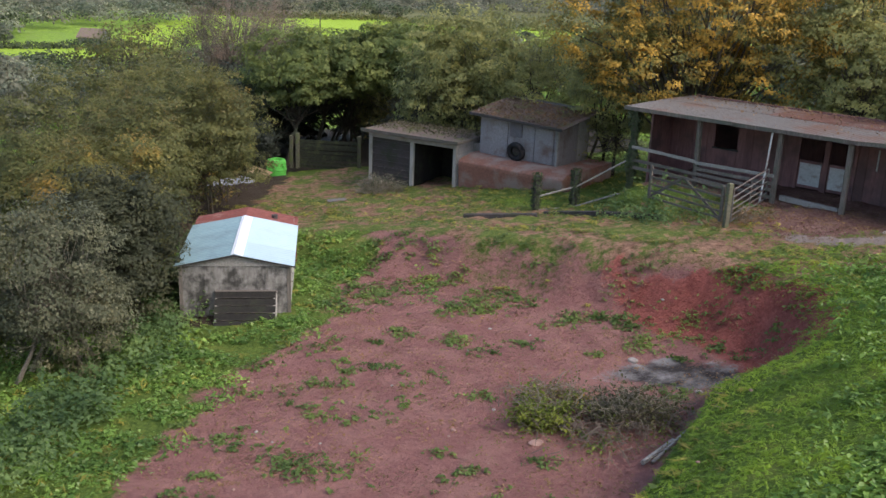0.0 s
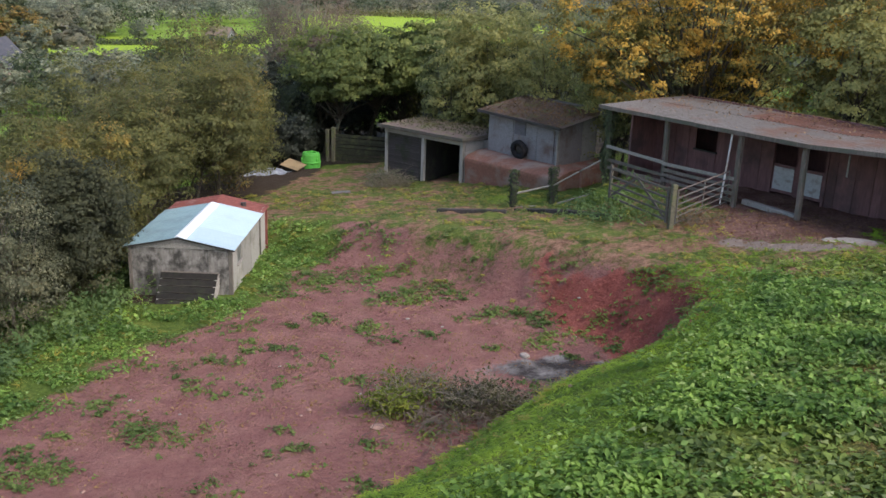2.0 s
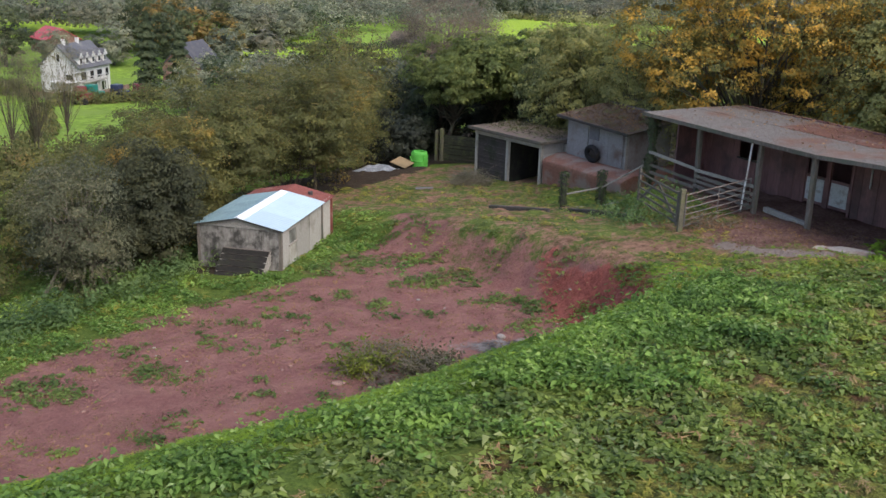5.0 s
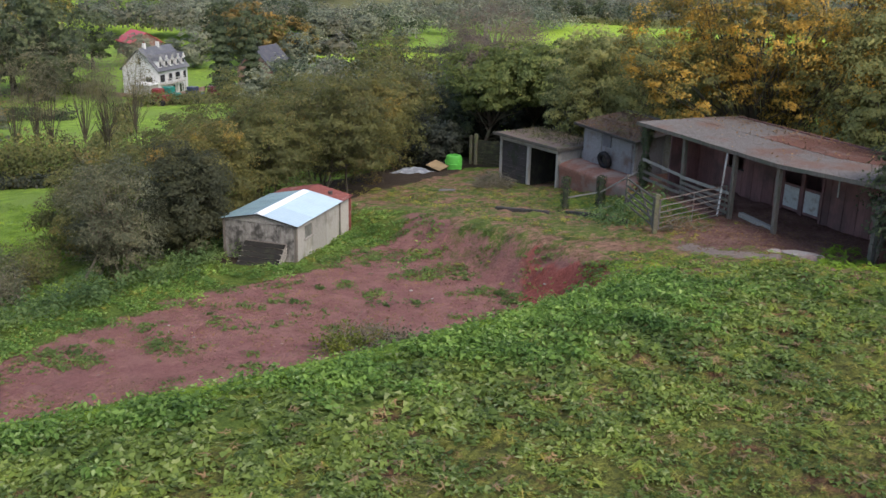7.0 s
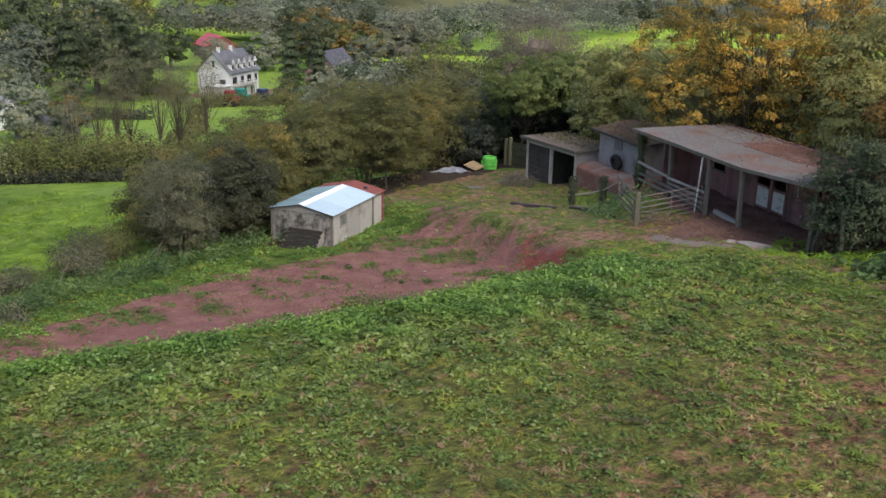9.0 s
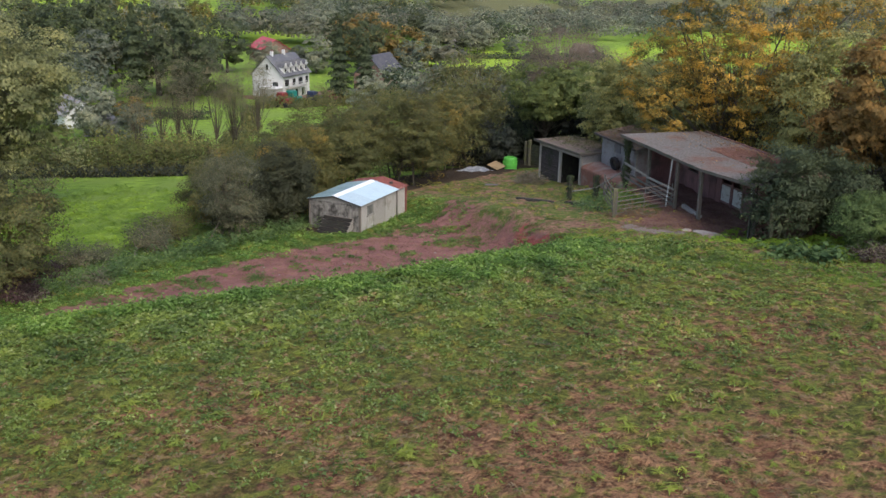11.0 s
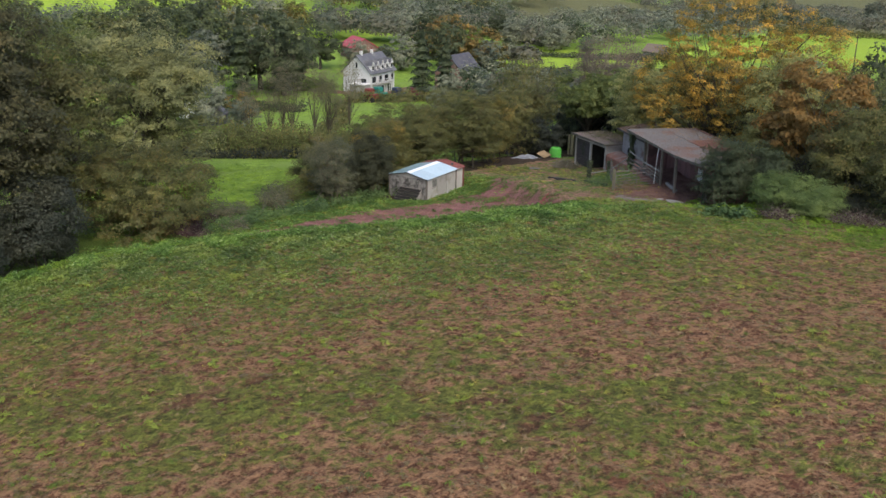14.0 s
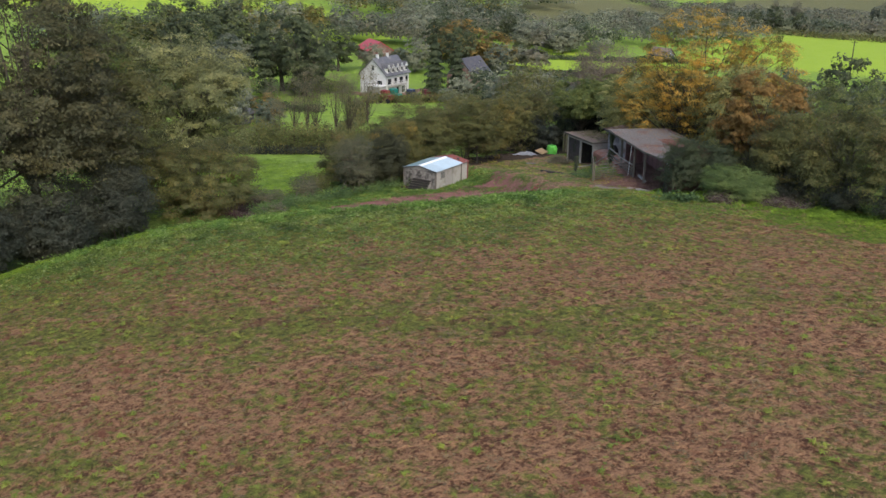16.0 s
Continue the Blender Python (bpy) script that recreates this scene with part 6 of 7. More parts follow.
for (cx, cy, rx, ry, n, kinds, s0, s1) in ((-168, 132, 22, 18, 6, ("oak", "hazel", "olive_tree", "grey_tree", "dark_tree"), 0.8, 1.3), (-150, 115, 20, 16, 5, ("oak", "dark_tree", "oak"), 1.0, 1.5),
                                           (-150, 235, 34, 26, 10, ("olive_tree", "grey_tree", "hazel", "dark_tree"), 0.5, 1.0), (-120, 225, 16, 12, 9, ("olive_tree", "hazel"), 0.5, 0.9), (-60, 352, 60, 10, 6, ("olive_tree", "grey_tree", "dark_tree"), 0.5, 0.9),
                                           (-120, 300, 30, 30, 6, ("olive_tree", "grey_tree", "hazel"), 0.5, 0.9), (-200, 260, 30, 30, 6, ("olive_tree", "dark_tree", "hazel", "oak"), 0.6, 1.1),
                                           (-80, 430, 130, 40, 16, ("olive_tree", "grey_tree"), 0.4, 0.9), (-240, 340, 60, 40, 8, ("olive_tree", "dark_tree", "grey_tree"), 0.6, 1.1), (50, 215, 30, 10, 5, ("olive_tree",), 0.5, 0.8),
                                           (-250, 240, 40, 40, 8, ("oak", "olive_tree"), 0.8, 1.2), (-190, 110, 25, 25, 4, ("oak", "olive_tree", "dark_tree"), 0.9, 1.4), (60, 90, 25, 30, 10, ("oak", "olive_tree"), 0.9, 1.3)):
    for k in range(n):
        a, r = rng.uniform(0, 6.28), math.sqrt(rng.uniform(0, 1))
        plant(kinds[rng.randint(len(kinds))], cx + rx * r * math.cos(a), cy + ry * r * math.sin(a), rng.uniform(s0, s1), rng.randint(1 << 20))

def woodland(cx, cy, rx, ry, n, height, mix_of, label, seed, lump=8.0, size=0.6):
    """A far wood seen from above: many crowns side by side, each of its own kind of leaf."""
    rng = np.random.RandomState(seed)
    count = max(6, int(math.pi * rx * ry / (lump * lump * 0.55)))
    a, r = rng.uniform(0, 2 * math.pi, count), np.sqrt(rng.uniform(0, 1, count))
    tx, ty = cx + rx * r * np.cos(a), cy + ry * r * np.sin(a)
    th, tr = height * rng.uniform(0.55, 1.15, count), lump * rng.uniform(0.4, 0.75, count)
    kind = rng.randint(len(mix_of), size=count)
    tz = land(tx, ty, False)
    for k, leaf in enumerate(mix_of):
        mine = np.flatnonzero(kind == k)
        if not len(mine):
            continue
        m = n // len(mix_of)
        own = mine[rng.randint(len(mine), size=m)]
        u = unit(rng.normal(size=(m, 3)))
        u[:, 2] = np.where(u[:, 2] < -0.25, -u[:, 2], u[:, 2])
        wob = 1 + 0.22 * np.sin(u[:, 0] * 7 + own) * np.sin(u[:, 1] * 6 + own * 2) + 0.12 * np.sin(u[:, 2] * 11 + own * 3)
        rad = (wob * rng.uniform(0.8, 1.03, m))[:, None]
        pos = np.stack([tx[own], ty[own], tz[own] + th[own] * 0.52], -1) + u * rad * np.stack([tr[own], tr[own], th[own] * 0.5], -1)
        nrm = u + rng.normal(size=(m, 3)) * 0.25 + np.array([0, 0, 0.4])
        tagged(new("woodland", blade_mesh("woodland", pos, nrm, size * rng.uniform(0.6, 1.5, m), rng, leaf, 0.8)), label, "woodland", kind="stuff")


woodland(-150, 240, 40, 30, 26000, 8, (L_VALE_HAZED, L_GREY_HAZED, L_PALE_HAZED, L_DARK), "mixed autumn woodland beyond the fields", 1)
woodland(-118, 296, 36, 36, 20000, 7, (L_VALE_HAZED, L_GREY_HAZED, L_PALE_HAZED), "mixed autumn woodland beyond the fields", 2)
woodland(-205, 265, 36, 38, 22000, 9, (L_VALE_HAZED, L_DARK, L_PALE_HAZED, L_GOLD), "mixed autumn woodland beyond the fields", 3)
woodland(-180, 160, 22, 18, 22000, 11, (L_GREEN, L_PALE_HAZED, L_VALE_HAZED, L_GOLD), "tall wood behind the white house", 4, 9)
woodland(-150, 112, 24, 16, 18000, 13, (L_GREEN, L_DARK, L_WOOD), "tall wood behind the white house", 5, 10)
woodland(-70, 356, 90, 10, 16000, 6, (L_VALE_HAZED, L_GREY_HAZED, L_DARK), "tree belt above the bright field", 6)
woodland(-260, 350, 70, 36, 22000, 9, (L_VALE_HAZED, L_DARK, L_GREY_HAZED), "dark wood on the far hillside", 7, 10, 0.8)
woodland(-60, 425, 150, 30, 18000, 4, (L_VALE_HAZED, L_GREY_HAZED, L_GREY_HAZED), "rough scrub on the far hillside", 8, 9, 0.8)
woodland(60, 470, 120, 40, 16000, 5, (L_VALE_HAZED, L_GREY_HAZED, L_GREY_HAZED), "rough scrub on the far hillside", 9, 10, 0.9)
woodland(-160, 190, 22, 16, 14000, 9, (L_PALE_HAZED, L_VALE_HAZED, L_GREY_HAZED), "mixed wood behind the red barn", 16, 9)
woodland(-104, 176, 12, 5, 8000, 6, (L_PALE_HAZED, L_GREY_HAZED, L_VALE_HAZED), "trees below the bright field", 10, 6)
woodland(-60, 122, 14, 12, 14000, 7, (L_VALE_HAZED, L_PALE_HAZED, L_DARK), "trees between the hedge and the house", 11, 6, 0.45)
woodland(-30, 110, 24, 16, 16000, 7, (L_VALE_HAZED, L_GREY_HAZED, L_DARK), "trees beyond the dark lane", 12, 7, 0.45)
woodland(20, 95, 22, 20, 14000, 8, (L_VALE_HAZED, L_GREEN, L_DARK), "trees beyond the maple", 13, 8, 0.45)
woodland(-118, 88, 16, 10, 12000, 9, (L_GREEN, L_DARK, L_VALE_HAZED), "trees beside the small house", 14, 7, 0.45)
woodland(-190, 108, 24, 18, 12000, 12, (L_GREEN, L_VALE_HAZED), "wood on the western slope", 15, 10)

# thin bare alders in the pasture hedge
for k in range(8):
    a = (k - 3.5) * 1.55 + (0.5 if k % 3 else -0.4)
    h = 9.0 + 2.2 * ((k * 7) % 5) / 4
    tree("alder", -45.0 + 0.68 * a - 0.6 * (k % 2), 52.5 + 0.73 * a + 0.7 * (k % 3), [(0, 0, h * 0.66, 1.3, 1.3, h * 0.34), (0.5, 0.3, h * 0.5, 1.1, 1.1, h * 0.2)], L_THIN, "thin half-bare alder in the pasture", "tree", 2600, 90, 0.45, 0.24, 0.06, 1, 400 + k, 44, "bare alders", fork_at=0.35, bark=BARK, slim=0.1)

# ---- houses in the valley ----
def window_at(parent, x, y, z, w, h, face):
    """A window on a wall that faces 'x' or 'y'."""
    if face == "x":
        win = part("window", boxes(((x, y - w / 2, z), (x + 0.06, y + w / 2, z + h))), WHITEPAINT, parent)
        part("pane", boxes(((x + 0.064, y - w / 2 + 0.08, z + 0.08), (x + 0.08, y + w / 2 - 0.08, z + h - 0.08))), GLASS, win)
    else:
        win = part("window", boxes(((x - w / 2, y - 0.06, z), (x + w / 2, y, z + h))), WHITEPAINT, parent)
        part("pane", boxes(((x - w / 2 + 0.08, y - 0.08, z + 0.08), (x + w / 2 - 0.08, y - 0.064, z + h - 0.08))), GLASS, win)


def white_house():
    x, y = -92.7, 117.8
    ob = thing("house", Matrix.Translation((x, y, ground(x, y) - 0.3)) @ Matrix.Rotation(radians(9), 4, "Z"), "white rendered house with slate roof and dormers", "house")
    w, ln, e, r = 6.6, 9.0, 4.5, 3.2
    bm = prism(bmesh.new(), [(-w, 0), (0, 0), (0, e), (-w / 2, e + r), (-w, e)], 0, ln)
    part("wall", bm, RENDERWALL, ob)
    for sgn in (1, -1):
        xe = -w / 2 + sgn * (w / 2 + 0.35)
        bm = prism(bmesh.new(), [(-w / 2, e + r + 0.12), (xe, e - 0.2), (xe, e - 0.34), (-w / 2, e + r - 0.02)], -0.35, ln + 0.35)
        part("roof", bm, SLATE, ob)
    for k in range(5):
        yy = 1.0 + k * 1.75
        d = part("dormer", prism(bmesh.new(), [(-2.2, e + 0.2), (-0.15, e + 0.2), (-0.15, e + 1.35), (-2.2, e + 1.35)], yy - 0.42, yy + 0.42), RENDERWALL, ob)
        part("gable", prism(bmesh.new(), [(-0.3, e + 1.3), (-0.12, e + 1.3), (-0.12, e + 1.36), (-0.3, e + 1.36)], yy - 0.5, yy + 0.5), WHITEPAINT, d)
        rf = bmesh.new()
        a = [rf.verts.new(p) for p in ((-2.6, yy - 0.6, e + 1.35), (-0.02, yy - 0.6, e + 1.35), (-2.9, yy, e + 2.25), (-0.02, yy, e + 2.25), (-2.6, yy + 0.6, e + 1.35), (-0.02, yy + 0.6, e + 1.35))]
        for q in ((0, 1, 3, 2), (2, 3, 5, 4), (0, 2, 4), (1, 5, 3), (0, 4, 5, 1)):
            rf.faces.new([a[i] for i in q])
        part("dormer_roof", rf, SLATE, d)
        part("barge_board", prism(bmesh.new(), [(-0.01, e + 1.3), (0.06, e + 1.3), (0.06, e + 1.62), (-0.01, e + 1.62)], yy - 0.5, yy + 0.5), WHITEPAINT, d)
        part("barge_board", prism(bmesh.new(), [(-0.01, e + 1.62), (0.06, e + 1.62), (0.06, e + 2.1), (-0.01, e + 2.1)], yy - 0.25, yy + 0.25), WHITEPAINT, d)
        window_at(d, -0.15, yy, e + 0.4, 0.6, 0.85, "x")
    for k, (yy, w0) in enumerate(((1.2, 1.5), (3.6, 1.1), (5.8, 1.5), (8.0, 0.9))):
        window_at(ob, 0, yy, 2.4, w0, 1.3, "x")
    part("balcony", boxes(((0.0, 0.6, 2.05), (0.9, 6.8, 2.2))), PALEPANEL, ob, "pale timber balcony")
    for k in range(7):
        part("balcony_post", boxes(((0.8, 0.65 + k * 1.0, 0.0), (0.9, 0.75 + k * 1.0, 3.0))), WHITEPAINT, ob)
    part("balcony_rail", boxes(((0.8, 0.6, 2.9), (0.9, 6.8, 3.0))), WHITEPAINT, ob)
    for k in range(3):
        window_at(ob, 0, 2.0 + k * 2.4, 0.2, 1.3, 1.5, "x")
    window_at(ob, -w / 2, 0, e + 0.7, 0.6, 1.2, "y")
    window_at(ob, -1.6, 0, 2.4, 1.3, 0.9, "y")
    for yy in (1.6, 5.5):
        ch = part("chimney", boxes(((-w / 2 - 0.25, yy - 0.2, e + r - 0.5), (-w / 2 + 0.25, yy + 0.2, e + r + 0.8))), RENDERWALL, ob)
        part("chimney_pot", rod(bmesh.new(), (-w / 2, yy, e + r + 0.8), (-w / 2, yy, e + r + 1.15), 0.13), RUSTSHEET, ch)
    part("porch", boxes(((-3.4, -2.4, 0), (-0.1, 0, 2.3))), PALEPANEL, ob, "pale garage extension")
    part("porch_roof", boxes(((-3.6, -2.6, 2.3), (0.1, 0, 2.45))), RENDERWALL, ob)
    part("terrace_wall", boxes(((-w, -3.6, -1.0), (3.2, -3.3, 1.0)), ((3.0, -3.6, -1.0), (3.3, ln, 1.0))), BRICKISH, ob, "red stone terrace wall")


BRICKISH = worn("red_stone", (0.3, 0.17, 0.13), (0.2, 0.11, 0.09), (0.34, 0.27, 0.22), 0.9, 5, 1.0)


def plain_house(name, x, y, w, ln, e, r, turn, wall, roof, label):
    ob = thing(name, Matrix.Translation((x, y, ground(x, y) - 0.3)) @ Matrix.Rotation(radians(turn), 4, "Z"), label, "house" if name == "house" else "barn")
    part("wall", prism(bmesh.new(), [(-w / 2, 0), (w / 2, 0), (w / 2, e), (0, e + r), (-w / 2, e)], 0, ln), wall, ob)
    for sgn in (1, -1):
        xe = sgn * (w / 2 + 0.3)
        part("roof", prism(bmesh.new(), [(0, e + r + 0.12), (xe, e - 0.15), (xe, e - 0.3), (0, e + r - 0.03)], -0.3, ln + 0.3), roof, ob)
    window_at(ob, 0, 0, e * 0.55, 1.0, 1.1, "y")
    return ob


white_house()
plain_house("house", -85.2, 133.8, 7.0, 8.0, 3.4, 3.8, 8, BRICKISH, DARKSLATE := worn("dark_slate", (0.1, 0.095, 0.11), (0.07, 0.065, 0.078), (0.12, 0.11, 0.11), 0.75, 4, 0.6), "red stone house with a steep dark slate roof")
plain_house("barn", -131.6, 158.6, 7, 10, 3.4, 2.0, 60, BRICKISH, REDROOF := worn("red_sheet_roof", (0.5, 0.09, 0.1), (0.42, 0.07, 0.08), (0.36, 0.1, 0.1), 0.6, 2, 0.5, stain_at=0.65), "barn with a bright red sheet roof")
plain_house("house", -93.5, 75.5, 5, 8, 2.4, 1.8, 70, RENDERWALL, ASBESTOS, "small pale bungalow beyond the pasture")
plain_house("barn", -84, 234, 4.5, 6, 1.8, 1.8, 80, DARKGREY, MOSSROOF, "brown tiled barn beside the bright field")
plain_house("barn", -124, 236, 5, 10, 2.2, 1.2, 80, DARKGREY, ASBESTOS, "low pale-roofed farm shed in the valley")
plain_house("barn", -84, 70, 3, 4, 2.0, 0.8, 20, DARKGREY, ASBESTOS, "low pale-roofed farm shed in the valley")


def utility_pole(x, y, h):
    ob = thing("utility_pole", Matrix.Translation((x, y, ground(x, y) - 0.2)), "wooden utility pole standing in the bright field", "pole")
    part("shaft", rod(bmesh.new(), (0, 0, 0), (0, 0, h), 0.17, 0.11), BARK, ob)
    part("cross_arm", boxes(((-0.8, -0.06, h - 0.5), (0.8, 0.06, h - 0.38))), BARK, ob)


utility_pole(-31.5, 232, 9.0)


def parked_machine(x, y, colour, label):
    ob = thing("farm_machine", Matrix.Translation((x, y, ground(x, y))), label, "machine")
    part("body", boxes(((-1.3, -0.8, 0.6), (1.3, 0.8, 1.6)), ((-1.2, -0.7, 1.6), (0.2, 0.7, 2.5))), colour, ob, bevel=0.1)
    for dx in (-0.9, 0.9):
        for dy in (-0.85, 0.85):
            part("wheel", rod(bmesh.new(), (dx, dy - 0.15, 0.5), (dx, dy + 0.15, 0.5), 0.5, n=14), RUBBER, ob)


parked_machine(-85.5, 112.5, worn("green_paint", (0.03, 0.22, 0.17), (0.02, 0.17, 0.13), (0.05, 0.1, 0.08), 0.4, 3, 1), "dark green farm machine parked below the house")
parked_machine(-82.5, 114.5, worn("navy_paint", (0.04, 0.05, 0.1), (0.03, 0.035, 0.07), (0.05, 0.05, 0.06), 0.4, 3, 1), "dark blue farm machine parked below the house")

parked_machine(-85.0, 109.5, worn("red_paint", (0.3, 0.05, 0.05), (0.22, 0.035, 0.035), (0.2, 0.06, 0.05), 0.45, 3, 1), "red farm machine parked below the house")
parked_machine(-80.5, 117.0, worn("maroon_paint", (0.2, 0.05, 0.06), (0.15, 0.035, 0.045), (0.15, 0.06, 0.06), 0.45, 3, 1), "dark red farm machine parked below the house")

# ---- stones, logs and scraps ----
def stone(x, y, sx, sy, sz, material, label, seed, group=""):
    rng = np.random.RandomState(seed)
    bm = bmesh.new()
    bmesh.ops.create_icosphere(bm, subdivisions=2, radius=1)
    for v in bm.verts:
        v.co *= 1 + 0.16 * float(ripple(v.co.x * 3 + seed, v.co.y * 3 + v.co.z * 2, 2.0, seed, 2))
        v.co = Vector((v.co.x * sx, v.co.y * sy, v.co.z * sz))
    ob = link_mesh("stone", bm, material, smooth=False)
    ob.matrix_world = Matrix.Translation((x, y, ground(x, y) + sz * 0.35)) @ Matrix.Rotation(rng.uniform(0, 6.28), 4, "Z")
    return tagged(ob, label, "stone", group)


PALESTONE = worn("pale_stone", (0.44, 0.38, 0.33), (0.33, 0.28, 0.24), (0.3, 0.2, 0.16), 0.85, 12, 2)
PINKSTONE = worn("pink_stone", (0.42, 0.26, 0.21), (0.32, 0.19, 0.15), (0.25, 0.14, 0.11), 0.9, 12, 2)
stone(4.8, 21.6, 0.14, 0.11, 0.08, PALESTONE, "pale rounded stone lying on red earth", 1)
stone(5.9, 19.5, 0.12, 0.08, 0.05, PALESTONE, "pale stone beside the ash patch", 2)
stone(2.05, 17.25, 0.17, 0.12, 0.05, PINKSTONE, "flat pinkish stone on the yard", 3)
stone(13.6, 26.3, 0.85, 0.33, 0.17, PALESTONE, "long pale concrete lump beside the forecourt", 4)
stone(12.7, 26.0, 0.3, 0.2, 0.06, PALESTONE, "broken pale slab beside the forecourt", 5)
rng = np.random.RandomState(44)
for k in range(60):
    x, y = rng.uniform(-5, 7.5), rng.uniform(12, 29)
    if float(line_distance(np.array(x), np.array(y), RIM)[0]) < -0.8:
        s = rng.uniform(0.02, 0.05)
        stone(x, y, s * 1.3, s, s * 0.6, PINKSTONE if k % 3 else PALESTONE, "small loose stone on the red earth", 60 + k, "loose stones on the yard")
for k, (p, q, r) in enumerate((((4.0, 16.25, 0.08), (4.8, 17.2, 0.1), 0.05), ((4.2, 16.3, 0.06), (5.05, 17.25, 0.08), 0.035))):
    bm = rod(bmesh.new(), (p[0], p[1], ground(p[0], p[1]) + p[2]), (q[0], q[1], ground(q[0], q[1]) + q[2]), r, r * 0.85, 9)
    tagged(link_mesh("log", bm, PALE_TIMBER), "pale stripped pole lying on the red earth", "log", "stripped poles")


def flat_sheet(x, y, a, b, turn, material, label):
    bm = box(bmesh.new(), (-a, -b, 0.02), (a, b, 0.035))
    ob = link_mesh("metal_sheet", bm, material)
    ob.matrix_world = Matrix.Translation((x, y, ground(x, y) + 0.02)) @ pose(0, 0, 0, 3, -2, turn)
    tagged(ob, label, "sheet")


flat_sheet(-4.7, 40.0, 0.42, 0.18, 20, GALV, "small scrap of grey metal on the track")

# ---- ground plants ----
def rim_side(x, y):
    return line_distance(x, y, RIM)[0]


def lush(x, y):
    """The nettle and dock bed along the top of the bank."""
    sd = rim_side(x, y)
    wide = np.interp(y, [-12, 3, 8, 12, 15, 20.5, 22.5], [0.9, 1.5, 1.9, 2.3, 3.4, 3.2, 0.4])
    return ease(-0.35, 0.2, sd) * ease(wide * 1.35, wide * 0.25, sd + 2.2 * ripple(x, y, 3.0, 41) + 1.2 * ripple(x, y, 0.9, 68)) ** 1.5 * (0.06 + 0.94 * ease(0.7, 1.5, sd)) * ease(23.2, 20, y + 0.8 * ripple(x, y, 2.2, 66))


def thin_field(x, y):
    sd = rim_side(x, y)
    return ease(0.8, 2.5, sd) * ease(24, 20, y) * np.clip(0.5 + 0.8 * ripple(x, y, 2.6, 42) + 0.9 * ripple(x, y, 0.8, 65), 0, 1) * ease(19, 3, sd) ** 1.1 * ease(-14, 0, y)


def verge(x, y):
    z = zones(x, y)
    sd = rim_side(x, y)
    return ease(-0.6, -1.4, sd) * (1 - z["soil"]) * ease(-12, -10.5, x) * ease(36, 31, y) * ease(3, 6, y) * (1 - np.exp(-((x + 6.6) / 1.7) ** 4 - ((y - 25.0) / 1.1) ** 4)) * np.clip(0.5 + 0.9 * ripple(x, y, 2.2, 43) + 0.6 * ripple(x, y, 0.8, 67), 0, 1)


def yard_weeds(x, y):
    z = zones(x, y)
    near_bank = np.exp(-((y - 28.5) / 3.0) ** 2)
    patch = ease(0.1, 0.7, ripple(x, y, 3.4, 44) + 0.55 * ripple(x, y, 0.7, 64) + 0.35 * near_bank + 0.3 * np.exp(-((x + 4.5) / 2.0) ** 2))
    return z["soil"] * patch * (0.2 + 0.65 * near_bank) + z["bank"] * ease(0.15, 0.5, ripple(x, y, 1.6, 45)) * 0.7


def rough(x, y):
    """Grass and weeds round the track, the sheds and the stable."""
    sd = rim_side(x, y)
    z = zones(x, y)
    return ease(0.2, 0.8, sd) * ease(19, 21.5, y) * ease(44, 40, y - 0.2 * x) * (1 - z["yard"]) * np.clip(0.55 - 0.45 * z["track"] + 0.6 * ripple(x, y, 3.0, 46), 0, 1)


rng = np.random.RandomState(50)
x, y = scatter(rng, 110000, -7, 17, -8, 23.5, lush)
herbs("weed_bed", x, y, 11, 0.105, 0.26, 0.2, L_WEED, 51, "lush bed of green docks and nettles on the bank top", "weeds", 0.58, 0.2, 0.35)
x, y = scatter(rng, 120000, -7, 12, -12, 24, lambda x, y: ease(-0.6 - 2.1 * shoulder(y), -0.1 - 2.0 * shoulder(y), rim_side(x, y)) * ease(2.0, 0.9, rim_side(x, y)))
tufts("rim_grass", x, y, 6, 0.095, L_LUSH, 61, "bright green grass along the rim of the bank", "grass", 0.15, 2.2)
x, y = scatter(rng, 330000, -6, 30, -14, 24, thin_field)
herbs("field_weeds", x, y, 6, 0.1, 0.085, 0.15, L_FIELD, 52, "scattered low green weeds over the worn field", "weeds", 0.6, fine=True, lean=0.62 + 0.45 * ease(9, 2, rim_side(x, y)))
x, y = scatter(rng, 34000, -12, 0, 4, 36, verge)
herbs("verge_weeds", x, y, 8, 0.085, 0.14, 0.16, L_WEED, 53, "low green weeds along the hedge foot", "weeds", 0.55, fine=True)
x, y = scatter(rng, 7000, -7, 9.5, 8, 34, yard_weeds)
own = np.repeat(np.arange(len(x)), rng.randint(4, 26, len(x)))
reach = rng.uniform(0.1, 0.36, len(x))[own]
x, y = x[own] + rng.normal(size=len(own)) * reach * 1.2, y[own] + rng.normal(size=len(own)) * reach * 0.8
herbs("yard_weeds", x, y, 7, 0.07, 0.07, 0.09, L_YARD, 54, "small clumps of low green weeds on bare red earth", "weeds", 0.6, fine=True)
x, y = scatter(rng, 60000, -7, 9.5, 8, 34, lambda x, y: zones(x, y)["soil"] * np.clip(0.35 + 0.6 * ripple(x, y, 3.0, 71), 0, 1))
herbs("leaf_scatter", x, y, 2, 0.045, 0.02, 0.1, L_LITTER, 72, "small dead leaves strewn over the red earth", "leaves", 0.7, fine=True)
x, y = scatter(rng, 26000, -8, 22, 20, 44, rough)
herbs("track_weeds", x, y, 6, 0.065, 0.06, 0.13, L_YARD, 55, "rough low weeds beside the track", "weeds", 0.6, fine=True)
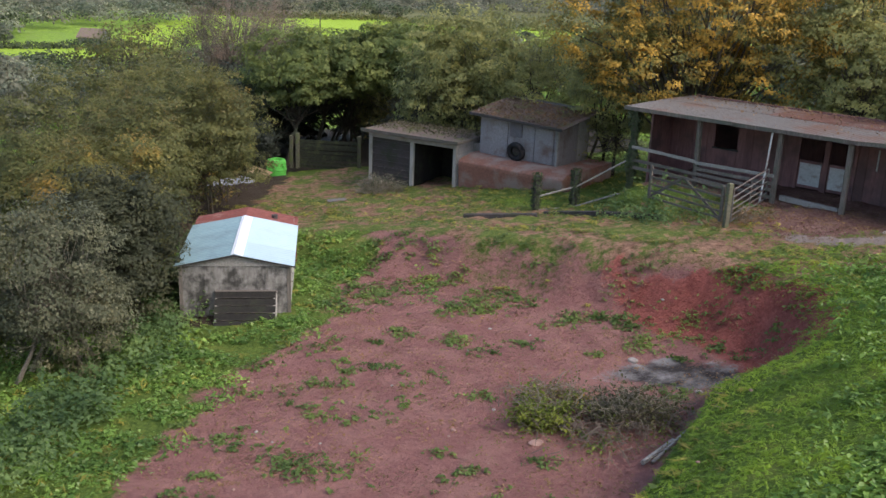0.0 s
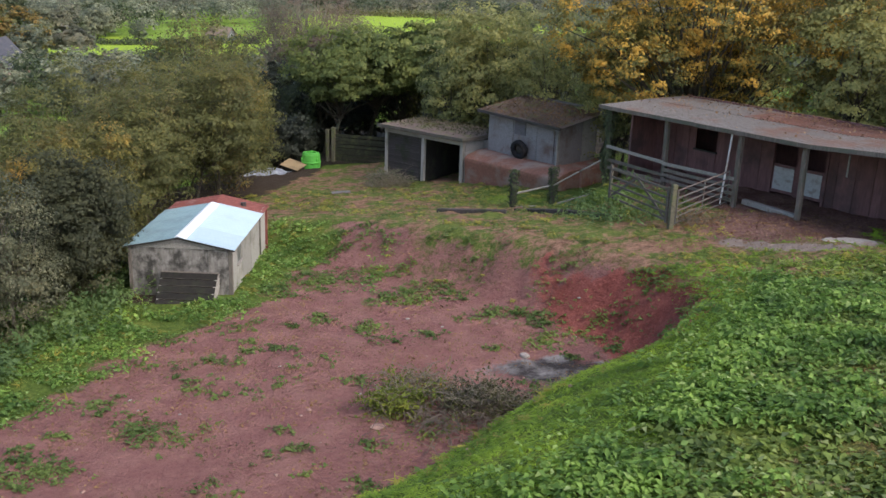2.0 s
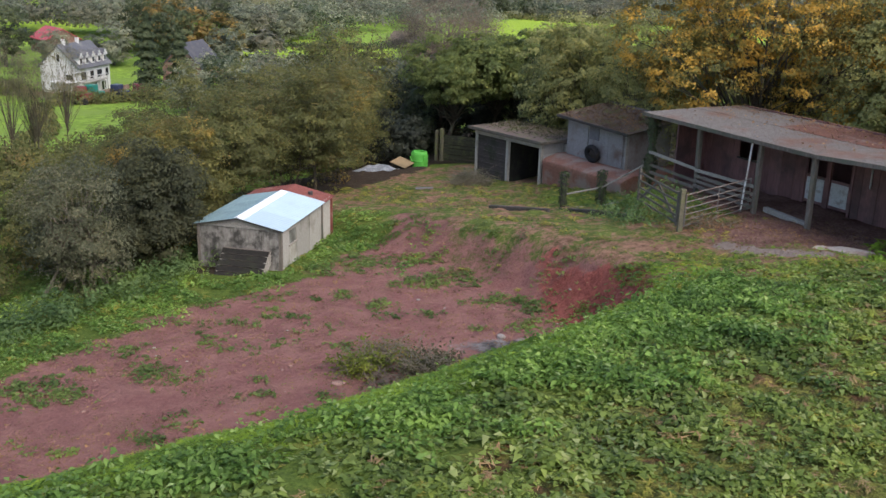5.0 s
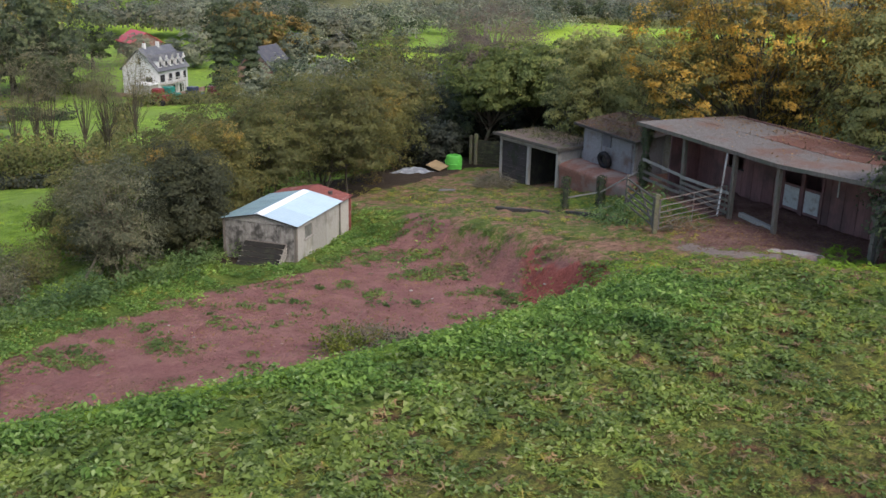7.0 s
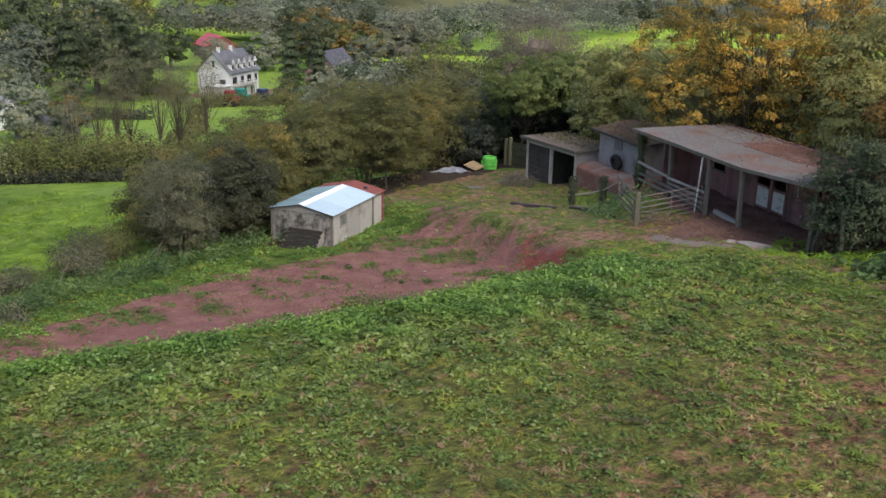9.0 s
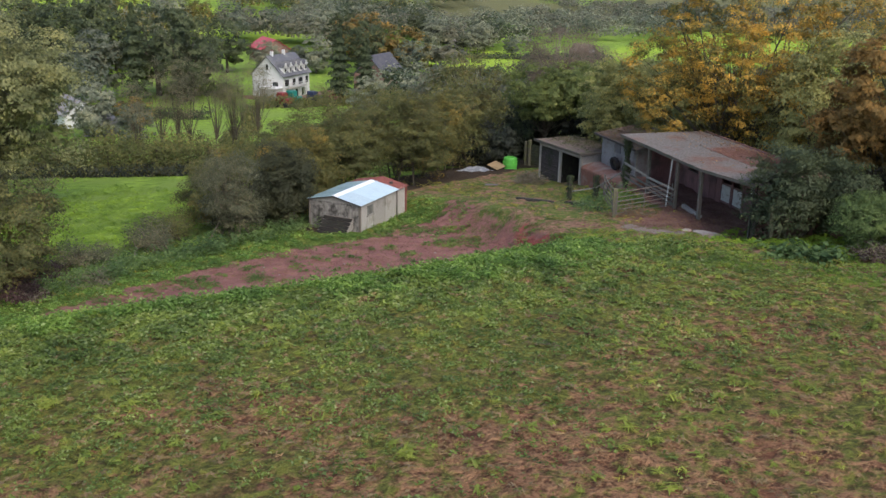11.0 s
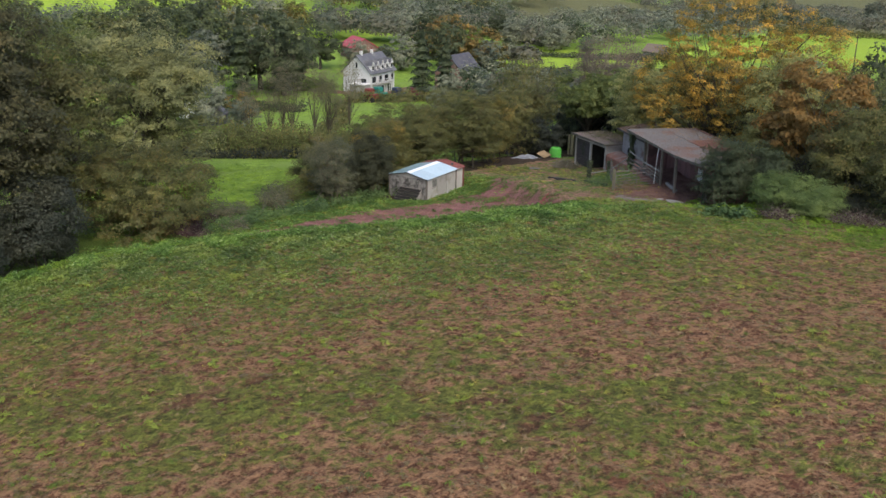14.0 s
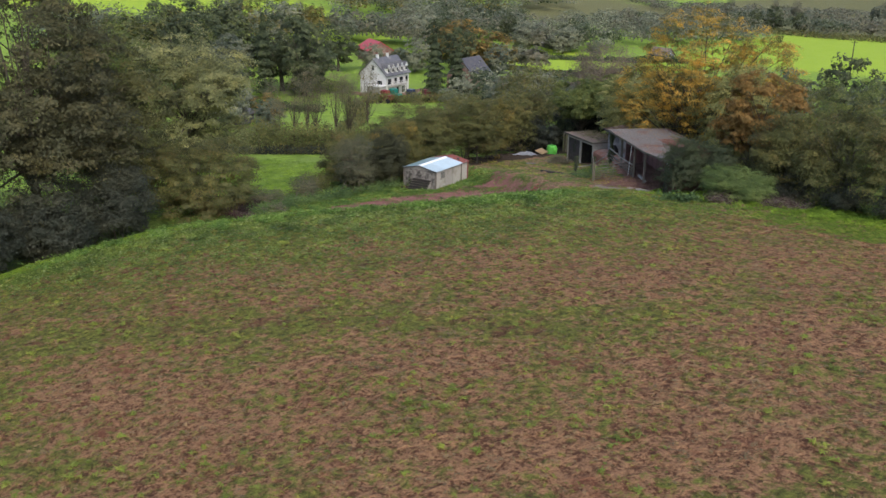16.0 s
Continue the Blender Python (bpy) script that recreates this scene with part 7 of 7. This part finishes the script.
x, y = scatter(rng, 1900, 5.2, 10, 27.6, 34.5, lambda x, y: np.clip(0.45 + 0.9 * ripple(x, y, 1.1, 87), 0, 1) * np.exp(-((x - 7.0) ** 2 + (y - 30.4) ** 2 - 0.9 * (x - 7.0) * (30.4 - y)) / 2.2))
herbs("pen_weeds", x, y, 16, 0.085, 0.5, 0.22, L_NETTLE, 56, "tall weeds growing through the old gate", "weeds", 0.5, 0.6, fine=True)
x, y = scatter(rng, 40000, -7, 34, -42, 24, lambda x, y: ease(0.5, 2, rim_side(x, y)) * np.clip(0.22 + 0.6 * ripple(x, y, 4.5, 47) + 0.6 * ripple(x, y, 0.9, 48), 0, 1))
tufts("grass_tufts", x, y, 14, 0.115, L_BLADE, 57, "short green grass tufts over the field", "grass", 0.1, 1.0)
x, y = scatter(rng, 44000, -5, 38, -42, 20, lambda x, y: ease(2, 5, rim_side(x, y)) * np.clip(0.35 - 0.4 * ripple(x, y, 4.5, 47) + 0.6 * ripple(x, y, 1.0, 49), 0, 1))
tufts("dry_grass", x, y, 12, 0.125, L_STRAW, 58, "dry brown tufts of cut grass on the field", "grass", 0.13, 1.1)
x, y = scatter(rng, 16000, -12, 20, 4, 45, lambda x, y: np.clip(verge(x, y) + rough(x, y), 0, 1))
tufts("rough_grass", x, y, 12, 0.15, L_BLADE, 59, "rough grass beside the track and sheds", "grass", 0.14, 1.0)
x, y = scatter(rng, 5000, 14, 40, 17, 28, lambda x, y: ease(3.0, 0.5, np.abs(y - 23.5 + 0.3 * (x - 22))))
tufts("edge_grass", x, y, 9, 0.26, L_LUSH, 60, "longer grass along the field edge", "grass", 0.2, 0.9)
x, y = scatter(rng, 2600, 1.2, 6.4, 16.2, 20.4, lambda x, y: np.exp(-((x - 3.7) / 1.7) ** 2 - ((y - 18.2) / 1.0) ** 2) * np.clip(0.5 + ripple(x, y, 0.8, 73), 0, 1))
tufts("dead_stalks", x, y, 5, 0.36, L_HAZE, 74, "straggling dry weed stalks among the cut branches", "weeds", 0.05, 1.0)
x, y = scatter(rng, 1300, 0.6, 6.6, 16.0, 20.6, lambda x, y: np.exp(-((x - 3.3) / 1.9) ** 2 - ((y - 18.2) / 1.2) ** 2) * np.clip(0.4 + ripple(x, y, 0.9, 75), 0, 1))
herbs("heap_weeds", x, y, 6, 0.075, 0.25, 0.2, L_WEEDY, 76, "yellow-green weeds growing round the cut branches", "weeds", 0.5, 0.5)
x, y = scatter(rng, 5000, -12, -6.2, 10, 34, lambda x, y: ease(1.3, 0.3, np.abs(x - np.interp(y, [10, 18, 22, 26, 28, 34], [-8.6, -8.2, -7.6, -7.7, -8.2, -8.6])) + 0.5 * ripple(x, y, 1.6, 77)))
herbs("nettles", x, y, 12, 0.1, 0.6, 0.2, L_NETTLE, 78, "dark green nettles along the foot of the hedge", "weeds", 0.5, 0.4, fine=True)
x, y = scatter(rng, 24000, 8, 36, 13, 27, lambda x, y: zones(x, y)["lawn"] * (1 - zones(x, y)["yard"]) * 0.9)
tufts("green_grass", x, y, 6, 0.1, L_LUSH, 82, "bright short grass between the forecourt and the field", "grass", 0.13, 1.2)
x, y = scatter(rng, 9000, -34, -13.5, 6, 34, lambda x, y: np.clip(0.5 + 0.8 * ripple(x, y, 2.6, 83), 0, 1))
tufts("meadow_grass", x, y, 6, 0.26, L_LUSH, 84, "tufted bright grass in the lower meadow", "grass", 0.16, 1.1)
x, y = scatter(rng, 8000, -4, 38, -40, 20, lambda x, y: ease(3, 7, rim_side(x, y)) * np.clip(0.4 + 0.8 * ripple(x, y, 7.0, 91) + 0.4 * ripple(x, y, 1.6, 92), 0, 1))
tufts("tussocks", x, y, 22, 0.17, L_TUSSOCK, 93, "scattered green grass tussocks standing in the dry field", "grass", 0.14, 0.8)
x, y = scatter(rng, 700, 16.6, 20.2, 19.9, 23.0, lambda x, y: np.exp(-((x - 18.3) / 0.9) ** 2 - ((y - 21.6) / 0.6) ** 2))
herbs("dock_patch", x, y, 9, 0.2, 0.4, 0.24, L_NETTLE, 95, "patch of broad-leaved docks at the field edge", "weeds", 0.65, 0.3)
